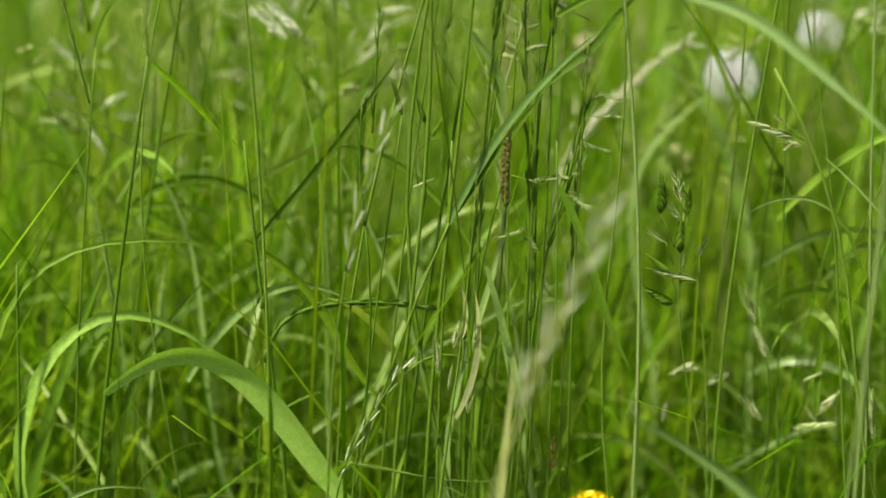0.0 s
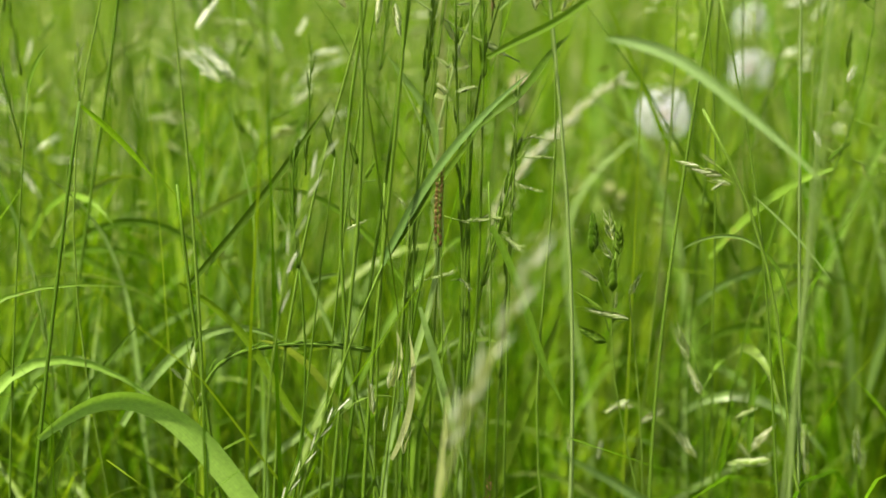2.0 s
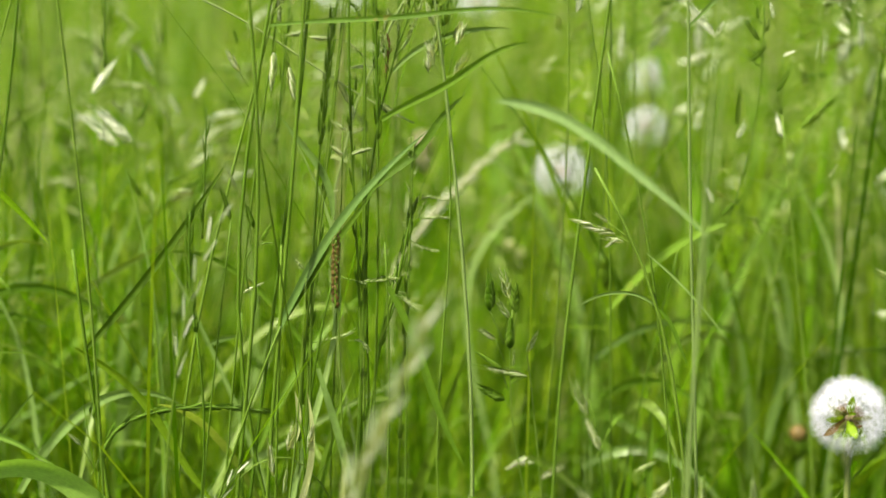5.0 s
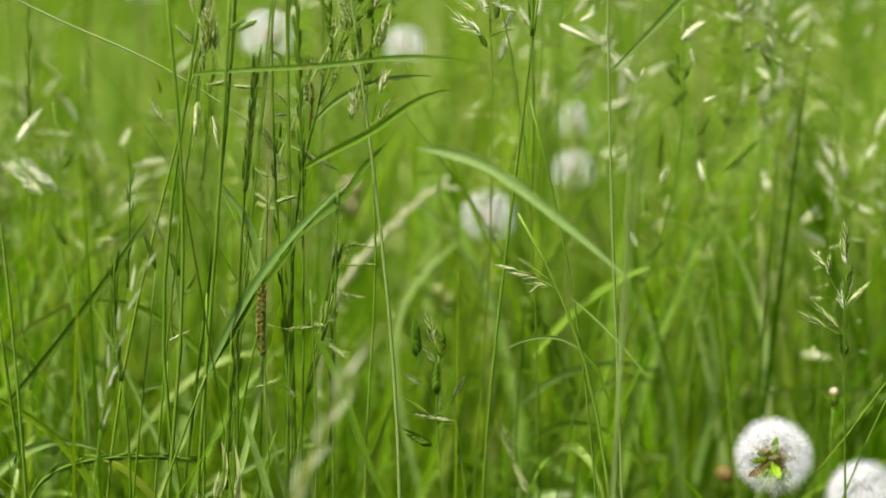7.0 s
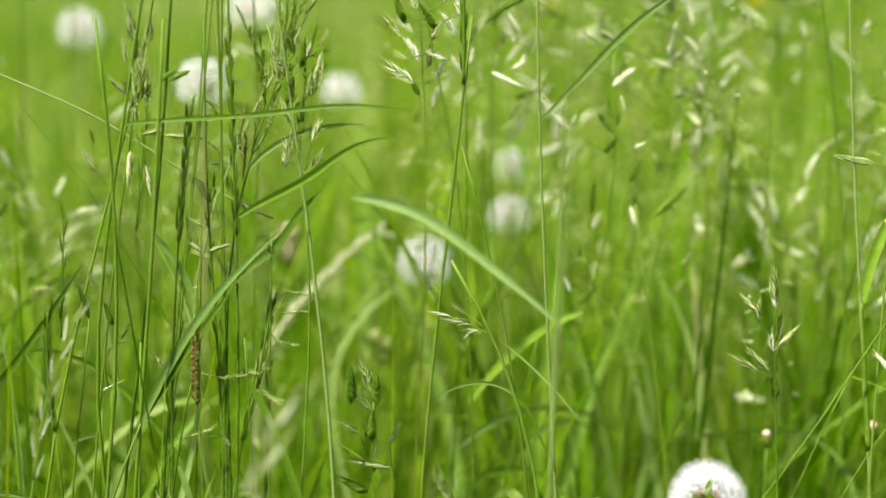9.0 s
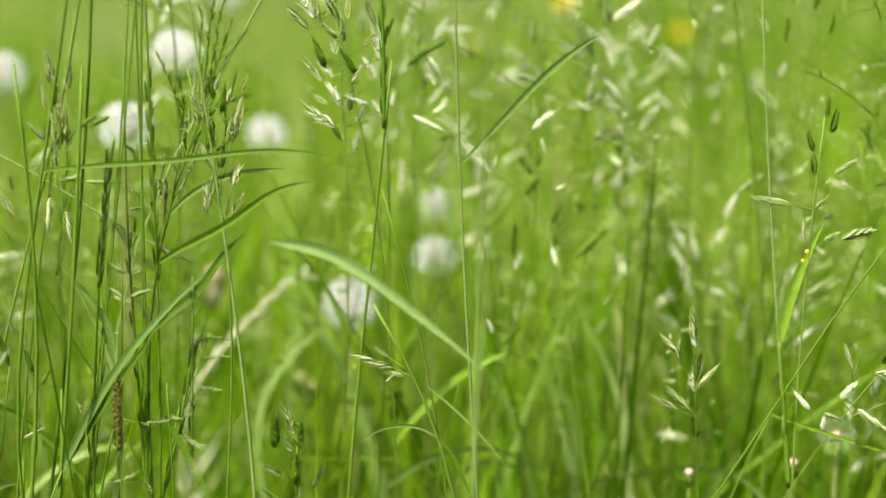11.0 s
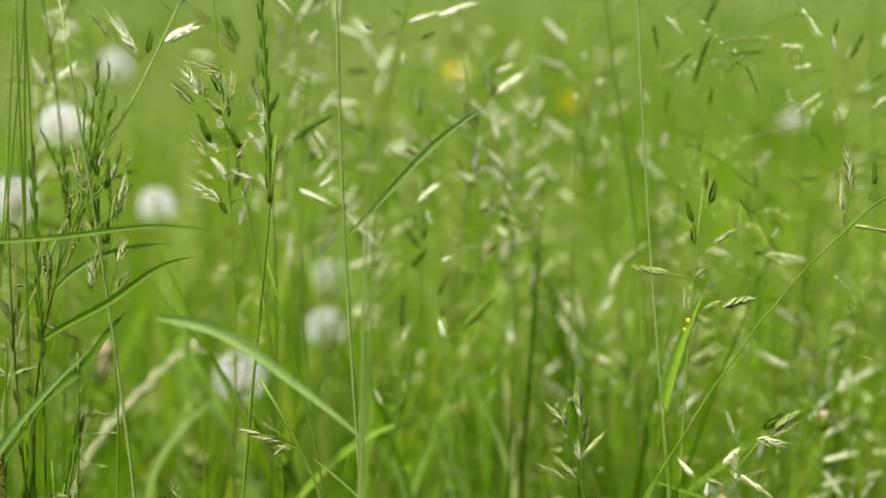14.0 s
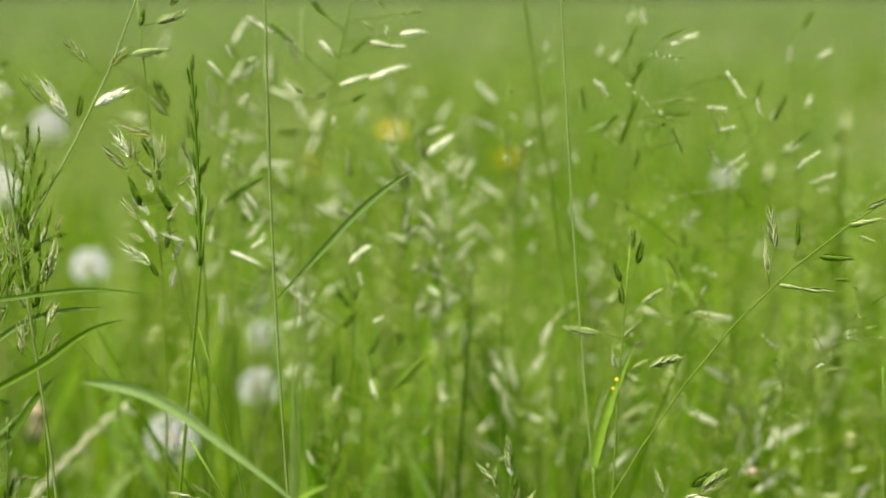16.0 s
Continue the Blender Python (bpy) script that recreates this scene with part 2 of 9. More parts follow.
def tube(p, radii, sides=6):
    t, a, b = frames_along(p)
    n = len(p)
    ang = np.linspace(0, 2 * np.pi, sides, endpoint=False)
    ring = a[:, None, :] * np.cos(ang)[None, :, None] + b[:, None, :] * np.sin(ang)[None, :, None]
    verts = (p[:, None, :] + ring * np.asarray(radii)[:, None, None]).reshape(-1, 3)
    uvs = np.stack(np.meshgrid(np.linspace(0, 1, n), np.linspace(0, 1, sides), indexing="ij")[::-1], -1).reshape(-1, 2)
    faces = [(i * sides + j, i * sides + (j + 1) % sides, (i + 1) * sides + (j + 1) % sides, (i + 1) * sides + j)
             for i in range(n - 1) for j in range(sides)]
    faces += [tuple(range(sides - 1, -1, -1)), tuple((n - 1) * sides + j for j in range(sides))]
    return verts, faces, uvs


def ribbon(p, widths, face=0.0, fold=0.25, twist=0.0):
    """A leaf blade along p: five points across, folded at the keel. face turns its flat side away from the viewer, in degrees."""
    t, a, b = frames_along(p)
    n = len(p)
    th = np.radians(face + twist * np.linspace(0, 1, n))[:, None]
    w = a * np.cos(th) + b * np.sin(th)
    nn = np.cross(t, w)
    across = np.array([-1, -0.5, 0, 0.5, 1])
    dip = np.array([0.55, 0.2, -0.12, 0.2, 0.55])
    half = np.asarray(widths)[:, None, None] * 0.5
    verts = p[:, None, :] + half * (w[:, None, :] * across[None, :, None] + nn[:, None, :] * (dip * fold * 2)[None, :, None])
    uvs = np.stack(np.meshgrid(np.linspace(0, 1, n), np.linspace(0, 1, 5), indexing="ij")[::-1], -1).reshape(-1, 2)
    faces = [(i * 5 + j, i * 5 + j + 1, (i + 1) * 5 + j + 1, (i + 1) * 5 + j) for i in range(n - 1) for j in range(4)]
    return verts.reshape(-1, 3), faces, uvs


def joined(pieces):
    verts, faces, uvs, k = [], [], [], 0
    for v, f, u in pieces:
        verts.append(v)
        uvs.append(u)
        faces += [tuple(i + k for i in q) for q in f]
        k += len(v)
    return np.concatenate(verts), faces, np.concatenate(uvs)


def rel(parent, *points):
    o = np.array(parent.location)
    return [np.array(p, dtype=float) - o for p in points]


def stem(parent, a, b, bow=(0, 0, 0), sway=(0, 0, 0), curl=(0, 0, 0), r=0.001, tip=0.6, material=None, nodes=(), name="stem", label=""):
    """A culm from a to b with swollen joints at the given shares of its length."""
    a, b = rel(parent, a, b)
    s = np.unique(np.concatenate([np.linspace(0, 1, 18)] + [np.array([k - 0.012, k - 0.004, k + 0.004, k + 0.014]) for k in nodes]))
    p0 = path(a, b, bow, sway, curl, s=s)
    radii = (0.95 * r + 0.00012) * (1 + (tip - 1) * s)
    for k in nodes:
        radii = radii * np.where(abs(s - k) < 0.006, 1.55, 1)
    ob = part(name, mesh_of(name, *tube(p0, radii), material or STEM), parent, label)
    return ob


def leaf(parent, a, b, bow=(0, 0, 0), sway=(0, 0, 0), curl=(0, 0, 0), width=0.005, face=0.0, fold=0.25, twist=0.0, material=None, root=0.55, full=0.35, name="leaf", label=""):
    """A blade from a to its point b; root: its width where it leaves the stem; full: where it is widest."""
    a, b = rel(parent, a, b)
    p = path(a, b, bow, sway, curl, 26)
    s = np.linspace(0, 1, 26)
    w = np.where(s < full, root + (1 - root) * np.sin(np.pi / 2 * s / full), np.clip(1 - (np.clip(s - full, 0, 1) / (1 - full)) ** 2.7, 0.02, 1))
    w = w * (1 + 0.03 * np.sin(s * 23 + a[0] * 90))
    return part(name, mesh_of(name, *ribbon(p, width * w, face, fold, twist), material or BLADE), parent, label)


def lemma(z, side, length, wide, tilt, awn, turn=0.0):
    """One husk of a spikelet, a cupped scale with a bristle."""
    rows = np.linspace(0, 1, 6)
    prof = wide * 1.55 * (rows + 0.12) ** 0.6 * np.clip(1 - rows, 0.02, 1) ** 0.75
    ang = np.linspace(-1.3, 1.3, 5)
    verts = np.empty((6, 5, 3))
    for i, (r, w) in enumerate(zip(rows, prof)):
        verts[i, :, 0] = w * np.cos(ang) * 0.6 + 0.0 + 0.03 * r
        verts[i, :, 1] = w * np.sin(ang)
        verts[i, :, 2] = r * length
    v = verts.reshape(-1, 3)
    uv = np.stack(np.meshgrid(rows, np.linspace(0, 1, 5), indexing="ij")[::-1], -1).reshape(-1, 2)
    f = [(i * 5 + j, i * 5 + j + 1, (i + 1) * 5 + j + 1, (i + 1) * 5 + j) for i in range(5) for j in range(4)]
    if awn:
        k = len(v)
        top = np.array([0.05, 0, length * 0.9])
        end = np.array([0.06 + 0.1 * awn, 0, length * 0.9 + awn])
        v = np.concatenate([v, [top + (0.008, 0, 0), top + (-0.004, 0.007, 0), top + (-0.004, -0.007, 0), end]])
        uv = np.concatenate([uv, [[0.5, 0.8]] * 4])
        f = f + [(k, k + 1, k + 3), (k + 1, k + 2, k + 3), (k + 2, k, k + 3)]
    c, s = math.cos(tilt), math.sin(tilt)
    v = v @ np.array([[c, 0, -s], [0, 1, 0], [s, 0, c]])
    if side < 0:
        v = v * np.array([-1, -1, 1])
    c, s = math.cos(turn), math.sin(turn)
    v = v @ np.array([[c, s, 0], [-s, c, 0], [0, 0, 1]])
    return v + np.array([0, 0, z]), f, uv


def spikelet_mesh(name, material, count, wide, open_, awn, seed):
    """A brome's spikelet, one unit long: husks that overlap on two sides, two lower husks at the foot."""
    rnd = random.Random(seed)
    pieces = [lemma(0.0, 1, 0.34, wide * 0.8, 0.1, 0), lemma(0.03, -1, 0.4, wide * 0.85, 0.1, 0)]
    for i in range(count):
        z = 0.05 + 0.62 * i / (count - 1)
        size = 0.34 - 0.06 * i / count
        pieces.append(lemma(z, 1 if i % 2 else -1, size, wide * (0.95 - 0.4 * i / count), open_ * (0.4 + 0.7 * rnd.random()), awn * (0.7 + 0.6 * rnd.random()) * (0.4 + 0.6 * i / count), rnd.uniform(-0.35, 0.35)))
    v, f, uv = joined(pieces)
    v = np.array(v)
    z = np.clip(v[:, 2], 0, 1)
    v[:, :2] *= np.interp(z, (0, 0.12, 0.35, 0.65, 0.85, 1.0), (0.5, 0.85, 1.0, 0.9, 0.65, 0.4))[:, None]
    return mesh_of(name, v, f, uv, material)


SPIKELETS = {
    "green": [spikelet_mesh("spikelet", HUSK, 8, 0.1, 0.15, 0.34, 1), spikelet_mesh("spikelet", HUSK, 9, 0.092, 0.12, 0.38, 2), spikelet_mesh("spikelet", HUSK, 7, 0.108, 0.18, 0.3, 3)],
    "pale": [spikelet_mesh("spikelet", HUSK_PALE, 8, 0.098, 0.15, 0.3, 4), spikelet_mesh("spikelet", HUSK_PALE, 7, 0.105, 0.17, 0.34, 5)],
    "cream": [spikelet_mesh("spikelet", HUSK_CREAM, 8, 0.098, 0.15, 0.34, 14), spikelet_mesh("spikelet", HUSK_CREAM, 9, 0.092, 0.16, 0.36, 15)],
    "dark": [spikelet_mesh("spikelet", HUSK_DARK, 8, 0.11, 0.14, 0.2, 6), spikelet_mesh("spikelet", HUSK_DARK, 9, 0.1, 0.12, 0.22, 7)],
    "tiny": [spikelet_mesh("spikelet", HUSK, 4, 0.15, 0.28, 0.0, 8), spikelet_mesh("spikelet", HUSK, 5, 0.13, 0.24, 0.0, 9)],
    "ear": [spikelet_mesh("spikelet", HUSK_EAR, 7, 0.125, 0.1, 0.06, 16), spikelet_mesh("spikelet", HUSK_EAR, 8, 0.115, 0.08, 0.08, 17)],
    "red": [spikelet_mesh("spikelet", HUSK_RED, 4, 0.15, 0.28, 0.0, 10)],
    "tinydark": [spikelet_mesh("spikelet", HUSK_DARK, 4, 0.15, 0.24, 0.0, 11)],
    "tinypale": [spikelet_mesh("spikelet", HUSK_PALE, 4, 0.15, 0.24, 0.0, 12)],
}
turns = random.Random(5)


def spikelet(parent, a, b, kind="green", fat=1.35):
    """A spikelet from its foot a to its end b."""
    a, b = rel(parent, a, b)
    d = Vector(b - a)
    m = d.to_track_quat("Z", "Y").to_matrix().to_4x4()
    ob = part("spikelet", SPIKELETS[kind][turns.randrange(len(SPIKELETS[kind]))], parent)
    ln = d.length
    fat *= 1.08
    ob.matrix_basis = Matrix.Translation(Vector(a)) @ m @ pose(0, 0, 0, 0, 0, turns.uniform(-180, 180)) @ Matrix.Diagonal((ln * fat, ln * fat, ln, 1))
    return ob


def twig(parent, a, b, bow=(0, 0, 0), r=0.00035, material=None):
    """The thin stalk of a spikelet."""
    a, b = rel(parent, a, b)
    p = path(a, b, bow, n=7)
    return part("branch", mesh_of("branch", *tube(p, np.linspace(r * 1.2, r * 0.8, 7), 4), material or STEM), parent)


def spray(parent, a, b, bow=(0, 0, 0), count=8, size=0.004, kind="tiny", start=0.35, seed=0, lean=0.5, fat=1.2):
    """A branch of a panicle: a thread with small spikelets along its outer part."""
    rnd = random.Random(seed)
    twig(parent, a, b, bow, 0.0003)
    p = path(a, b, bow, n=60)
    d = np.gradient(p, axis=0)
    d /= np.linalg.norm(d, axis=1)[:, None]
    for i in range(count):
        k = int((start + (0.98 - start) * i / max(1, count - 1)) * 59)
        off = np.array([rnd.uniform(-1, 1), rnd.uniform(-1, 1), rnd.uniform(-0.6, 1)])
        way = d[k] + off / np.linalg.norm(off) * lean
        way /= np.linalg.norm(way)
        spikelet(parent, p[k], p[k] + way * size * 1.12 * rnd.uniform(0.8, 1.25), kind, fat)


def spike(parent, a, b, bow=(0, 0, 0), sway=(0, 0, 0), curl=(0, 0, 0), count=12, size=0.011, kind="dark", r=0.0006, start=0.0, lean=0.22, fat=0.8, material=None):
    """A rye-grass ear: spikelets pressed to the axis, on two sides in turn."""
    stem(parent, a, b, bow, sway, curl, r=r, tip=0.6, material=material or STEM_DARK, name="axis")
    p = path(a, b, bow, sway, curl, n=80)
    t, side, out = frames_along(p)
    for i in range(count):
        k = int((start + (0.93 - start) * i / max(1, count - 1)) * 79)
        w = side[k] * (1 if i % 2 else -1)
        spikelet(parent, p[k] + w * r, p[k] + w * (r + size * lean) + t[k] * size, kind, fat)


def ball(name, r, squash, material, rings=8, sides=12, rough=0.0):
    v, f, uv = [], [], []
    for i in range(rings + 1):
        th = math.pi * i / rings
        for j in range(sides):
            ph = 2 * math.pi * j / sides
            k = 1 + rough * math.sin(5 * ph + 3 * th) * math.sin(th * 7)
            v.append((r * k * math.sin(th) * math.cos(ph), r * k * math.sin(th) * math.sin(ph), r * k * squash * math.cos(th)))
            uv.append((j / sides, i / rings))
    f = [(i * sides + j, (i + 1) * sides + j, (i + 1) * sides + (j + 1) % sides, i * sides + (j + 1) % sides) for i in range(rings) for j in range(sides)]
    return mesh_of(name, v, f, uv, material)


def spot(parent, at, r):
    """A round yellow stain with a dark speck on a leaf."""
    o = part("leaf_spot", ball("leaf_spot", r, 0.35, PETAL, rings=5, sides=9), parent, "yellow rust spot")
    o.matrix_basis = Matrix.Translation(Vector(at) - parent.location) @ pose(0, 0, 0, 75, 0, -15)
    o = part("speck", ball("speck", r * 0.35, 0.6, SEED, rings=4, sides=6), parent)
    o.matrix_basis = Matrix.Translation(Vector(at) - parent.location + Vector((0, -0.0006, 0.0002))) @ pose(0, 0, 0, 75, 0, -15)


# ---- ground ----
def build_ground():
    xs = np.concatenate([-np.geomspace(900, 6, 22), np.linspace(-5, 5, 81), np.geomspace(6, 900, 22)])
    n = len(xs)
    gx, gy = np.meshgrid(xs, xs + 2.0)
    gz = -0.012 + 0.012 * np.sin(gx * 3.1 + 1) * np.sin(gy * 2.7) * np.exp(-(gx ** 2 + gy ** 2) / 60) + 0.006 * np.sin(gx * 11) * np.sin(gy * 9 + 2)
    idx = np.arange(n * n).reshape(n, n)
    quads = np.stack([idx[:-1, :-1], idx[:-1, 1:], idx[1:, 1:], idx[1:, :-1]], -1).reshape(-1, 4)
    v = np.stack([gx, gy, gz], -1).reshape(-1, 3)
    ob = new("ground", big_mesh("ground", v, quads, v[:, :2], earth()))
    tagged(ob, "meadow soil under a thick cover of grass", "ground", kind="structure")


build_ground()

# ---- the meadow behind and between the plants ----
rng = np.random.default_rng(7)


def scatter(n, r0, r1, a0, a1, power=1.0, clump=1):
    """Roots on a fan of ground: n of them between two distances and two compass angles; power below 1 draws them nearer."""
    u = rng.random(n)
    r = np.sqrt(r0 ** 2 + (r1 ** 2 - r0 ** 2) * u ** (1 / power)) if power == 1.0 else r0 * (r1 / r0) ** u
    a = np.radians(a0 + (a1 - a0) * rng.random(n))
    p = np.stack([r * np.sin(a), r * np.cos(a)], 1)
    if clump > 1:
        # tussocks: every root moves to one of the clump's centres, a few centimetres off
        hub = p[rng.integers(0, max(1, n // clump), n)]
        p = hub + rng.normal(0, 0.012, p.shape) * (1 + np.hypot(hub[:, 0], hub[:, 1]))[:, None] * 0.8
        q = np.hypot(p[:, 0], p[:, 1])
        p = p * (np.maximum(q, r0) / q)[:, None]
    return p


def blades(roots, height, wide, lean0, lean1, segs=6, z=None, start=None):
    """Arrays of bent blades: height is their length, lean0 and lean1 the slant at foot and tip in degrees."""
    n = len(roots)
    s = np.linspace(0, 1, segs + 1)
    az = rng.random(n) * 2 * np.pi
    phi = np.radians(lean0[:, None] + (lean1 - lean0)[:, None] * s[None, :] ** 1.6)
    step = height[:, None] / segs
    hor = np.concatenate([np.zeros((n, 1)), np.cumsum(np.sin(phi[:, 1:]) * step, 1)], 1)
    ver = np.concatenate([np.zeros((n, 1)), np.cumsum(np.cos(phi[:, 1:]) * step, 1)], 1)
    c = np.stack([roots[:, 0, None] + hor * np.cos(az)[:, None], roots[:, 1, None] + hor * np.sin(az)[:, None], ver - 0.01], -1)
    if z is not None:
        c[..., 2] += z[:, None]
    spin = az + np.pi / 2 + rng.normal(0, 0.5, n)
    w = np.stack([np.cos(spin), np.sin(spin), np.zeros(n)], -1)[:, None, :]
    prof = np.minimum(1, 0.55 + s * 2.5) * np.clip(1 - s ** 2.4, 0.03, 1)
    half = 0.5 * wide[:, None] * prof[None, :]
    v = np.stack([c - w * half[..., None], c + w * half[..., None]], 2)
    uv = np.stack(np.broadcast_arrays(np.array([0.0, 1.0])[None, None, :], s[None, :, None] * np.ones((n, 1, 1))), -1)
    base = np.arange(n)[:, None] * (segs + 1) * 2 + np.arange(segs)[None, :] * 2
    q = np.stack([base, base + 1, base + 3, base + 2], -1)
    return v.reshape(-1, 3), q.reshape(-1, 4), uv.reshape(-1, 2), c


def husks(feet, ends, fat, sides=5):
    """Arrays of plump spikelets between feet and ends."""
    n = len(feet)
    d = ends - feet
    ln = np.linalg.norm(d, axis=1)
    d = d / ln[:, None]
    ref = np.where(abs(d[:, 2:3]) > 0.9, np.array([[1.0, 0, 0]]), np.array([[0, 0, 1.0]]))
    a = np.cross(d, ref)
    a /= np.linalg.norm(a, axis=1)[:, None]
    b = np.cross(d, a)
    s = np.array([0.0, 0.2, 0.5, 0.8, 1.0])
    prof = np.array([0.12, 0.8, 1.0, 0.5, 0.04])
    ang = np.linspace(0, 2 * np.pi, sides, endpoint=False)
    ring = a[:, None, None, :] * np.cos(ang)[None, None, :, None] + 0.7 * b[:, None, None, :] * np.sin(ang)[None, None, :, None]
    c = feet[:, None, :] + d[:, None, :] * (s[None, :] * ln[:, None])[..., None]
    v = c[:, :, None, :] + ring * (prof[None, :] * (0.5 * fat * ln)[:, None])[..., None, None]
    uv = np.stack(np.broadcast_arrays(np.linspace(0, 1, sides)[None, None, :], s[None, :, None] * np.ones((n, 1, 1))), -1)
    m = len(s)
    base = np.arange(n)[:, None, None] * m * sides + np.arange(m - 1)[None, :, None] * sides
    j, j2 = np.arange(sides)[None, None, :], (np.arange(sides) + 1)[None, None, :] % sides
    q = np.stack([base + j, base + j2, base + sides + j2, base + sides + j], -1)
    return v.reshape(-1, 3), q.reshape(-1, 4), uv.reshape(-1, 2)


def stacked(sets):
    v, q, u, k = [], [], [], 0
    for a in sets:
        v.append(a[0]); q.append(a[1] + k); u.append(a[2])
        k += len(a[0])
    return np.concatenate(v), np.concatenate(q), np.concatenate(u)


def uni(n, a, b):
    return a + (b - a) * rng.random(n)


# thin spots in front of the flowers: compass angle, half width, from and to what distance, height that stays free
CLEAR = [(9.47, 1.0, 0.9, 1.22, 0.362),
         (2.18, 1.0, 0.9, 1.22, 0.49),
         (19.57, 1.0, 0.9, 0.93, 0.305),
         (22.62, 1.0, 0.9, 0.97, 0.27),
         (12.18, 1.0, 0.9, 1.34, 0.37),
         (3.76, 1.0, 0.9, 1.32, 0.53),
         (5.26, 1.0, 0.9, 0.92, 0.192),
         (28.85, 1.8, 0.85, 1.2, 0.25),
         (15.93, 1.0, 0.9, 2.02, 0.526),
         (19.3, 1.0, 0.9, 2.92, 0.409),
         (12.75, 1.0, 0.9, 3.22, 0.37),
         (26.1, 1.0, 0.9, 1.04, 0.336)]


def limit(roots, height):
    """Blades stay low in the thin spots."""
    az = np.degrees(np.arctan2(roots[:, 0], roots[:, 1]))
    r = np.hypot(roots[:, 0], roots[:, 1])
    for a, half, r0, r1, top in CLEAR:
        inside = (abs(az - a) < half) & (r > r0) & (r < r1)
        height = np.where(inside, np.minimum(height, top * (0.7 + 0.3 * rng.random(len(height)))), height)
    return height


def meadow(name, sets, material, label, category="grass"):
    ob = new(name, big_mesh(name, *stacked(sets), material))
    tagged(ob, label, category, kind="stuff")


def swell(roots, much):
    """Taller and lower stands of grass over the meadow."""
    x, y = roots[:, 0], roots[:, 1]
    wave = np.sin(2.1 * x + 0.8 * y + 1) + np.sin(1.3 * y - 2.9 * x) + np.sin(5.3 * x + 4.1 * y) + np.sin(6.1 * y - 3.7 * x + 2)
    return 1 + much * wave / 2


def sward():
    # number, from and to what distance and compass angle, heights, widths
    close = ((380, 0.9, 1.04, -20, 38, 0.12, 0.28, 0.0018, 0.0042),
             (240, 1.1, 2.0, 8, 38, 0.36, 0.6, 0.004, 0.008),
             (2600, 1.25, 2.6, 15, 38, 0.3, 0.5, 0.003, 0.006),
             (380, 1.12, 1.6, -20, 38, 0.3, 0.56, 0.004, 0.007),
             (160, 0.9, 1.2, -20, 12, 0.34, 0.6, 0.0016, 0.003),
             (13000, 1.03, 2.2, -20, 38, 0.12, 0.34, 0.002, 0.0045))
    far = ((6500, 1.06, 2.2, -20, 38, 0.26, 0.5, 0.0018, 0.004),
             (20000, 2.2, 5.0, -20, 38, 0.18, 0.48, 0.0025, 0.005),
             (9000, 5.0, 14.0, -20, 38, 0.25, 0.55, 0.004, 0.008),
             (6000, 14.0, 60.0, -22, 40, 0.3, 0.6, 0.01, 0.02),
             (900, 0.72, 0.98, -22, 40, 0.06, 0.17, 0.002, 0.004),
             (1800, 0.04, 0.72, 0, 360, 0.06, 0.2, 0.002, 0.004),
             (22000, 0.72, 2.4, 38, 341, 0.14, 0.4, 0.003, 0.006),
             (95000, 0.72, 5.5, 38, 334.5, 0.16, 0.46, 0.003, 0.007),
             (45000, 5.5, 14.0, 38, 340, 0.25, 0.5, 0.006, 0.012),
             (16000, 14.0, 45.0, 40, 338, 0.3, 0.6, 0.012, 0.024))
    near = []
    for n, r0, r1, a0, a1, h0, h1, w0, w1 in close + far:
        roots = scatter(n, r0, r1, a0, a1, clump=14 if r1 < 20 else 1)
        h = limit(roots, uni(n, h0, h1) * swell(roots, 0.24 if r0 > 2 else 0.12))
        near.append(blades(roots, h, uni(n, w0, w1), uni(n, 0, 20), rng.gamma(2.0, 24, n).clip(0, 130), segs=6 if a0 < 30 else 3)[:3])
    meadow("meadow_grass", near, MEADOW, "dense fresh green meadow grass blades covering the ground")
    arched = []
    for n, r0, r1, h0, h1 in ((220, 1.14, 1.4, 0.3, 0.52), (900, 1.3, 2.4, 0.3, 0.6), (2600, 2.4, 6.0, 0.3, 0.6)):
        roots = scatter(n, r0, r1, -20, 38)
        arched.append(blades(roots, limit(roots, uni(n, h0, h1)), uni(n, 0.003, 0.006), uni(n, 8, 34), uni(n, 70, 150), segs=8)[:3])
    meadow("bowed_grass", arched, MEADOW_BOWED_LIT, "bowed grass blades, pale with caught light, among the meadow")
    dry = []
    for n, r0, r1 in ((450, 1.25, 2.4), (900, 2.4, 9.0)):
        roots = scatter(n, r0, r1, -20, 18)
        dry.append(blades(roots, limit(roots, uni(n, 0.38, 0.58)), uni(n, 0.002, 0.005), uni(n, 0, 25), rng.gamma(2.0, 22, n).clip(0, 120))[:3])
    meadow("dry_grass", dry, MEADOW_DRY, "pale dry straw blades among the green grass")


sward()


def scaly(seed, count=6, wide=0.12):
    """A spikelet one unit long, of few faces: husks that overlap on two sides in turn."""
    rnd = random.Random(seed)
    v, q, uv = [], [], []
    for i in range(count):
        z0 = 0.62 * i / (count - 1)
        side = 1 if i % 2 else -1
        out = rnd.uniform(0.02, 0.07)
        for r, w in ((0.0, 0.45), (0.45, 1.0), (1.0, 0.08)):
            for a in (-1.3, 0.0, 1.3):
                w2 = wide * w * (1 - 0.35 * z0)
                v.append((side * (w2 * math.cos(a) * 0.9 + out * r), w2 * math.sin(a), z0 + 0.38 * r))
                uv.append((0.5 + a / 2.6, r))
        for r in range(2):
            for c in range(2):
                k = i * 9 + r * 3 + c
                q.append((k, k + 1, k + 4, k + 3))
    return np.array(v), np.array(q), np.array(uv)


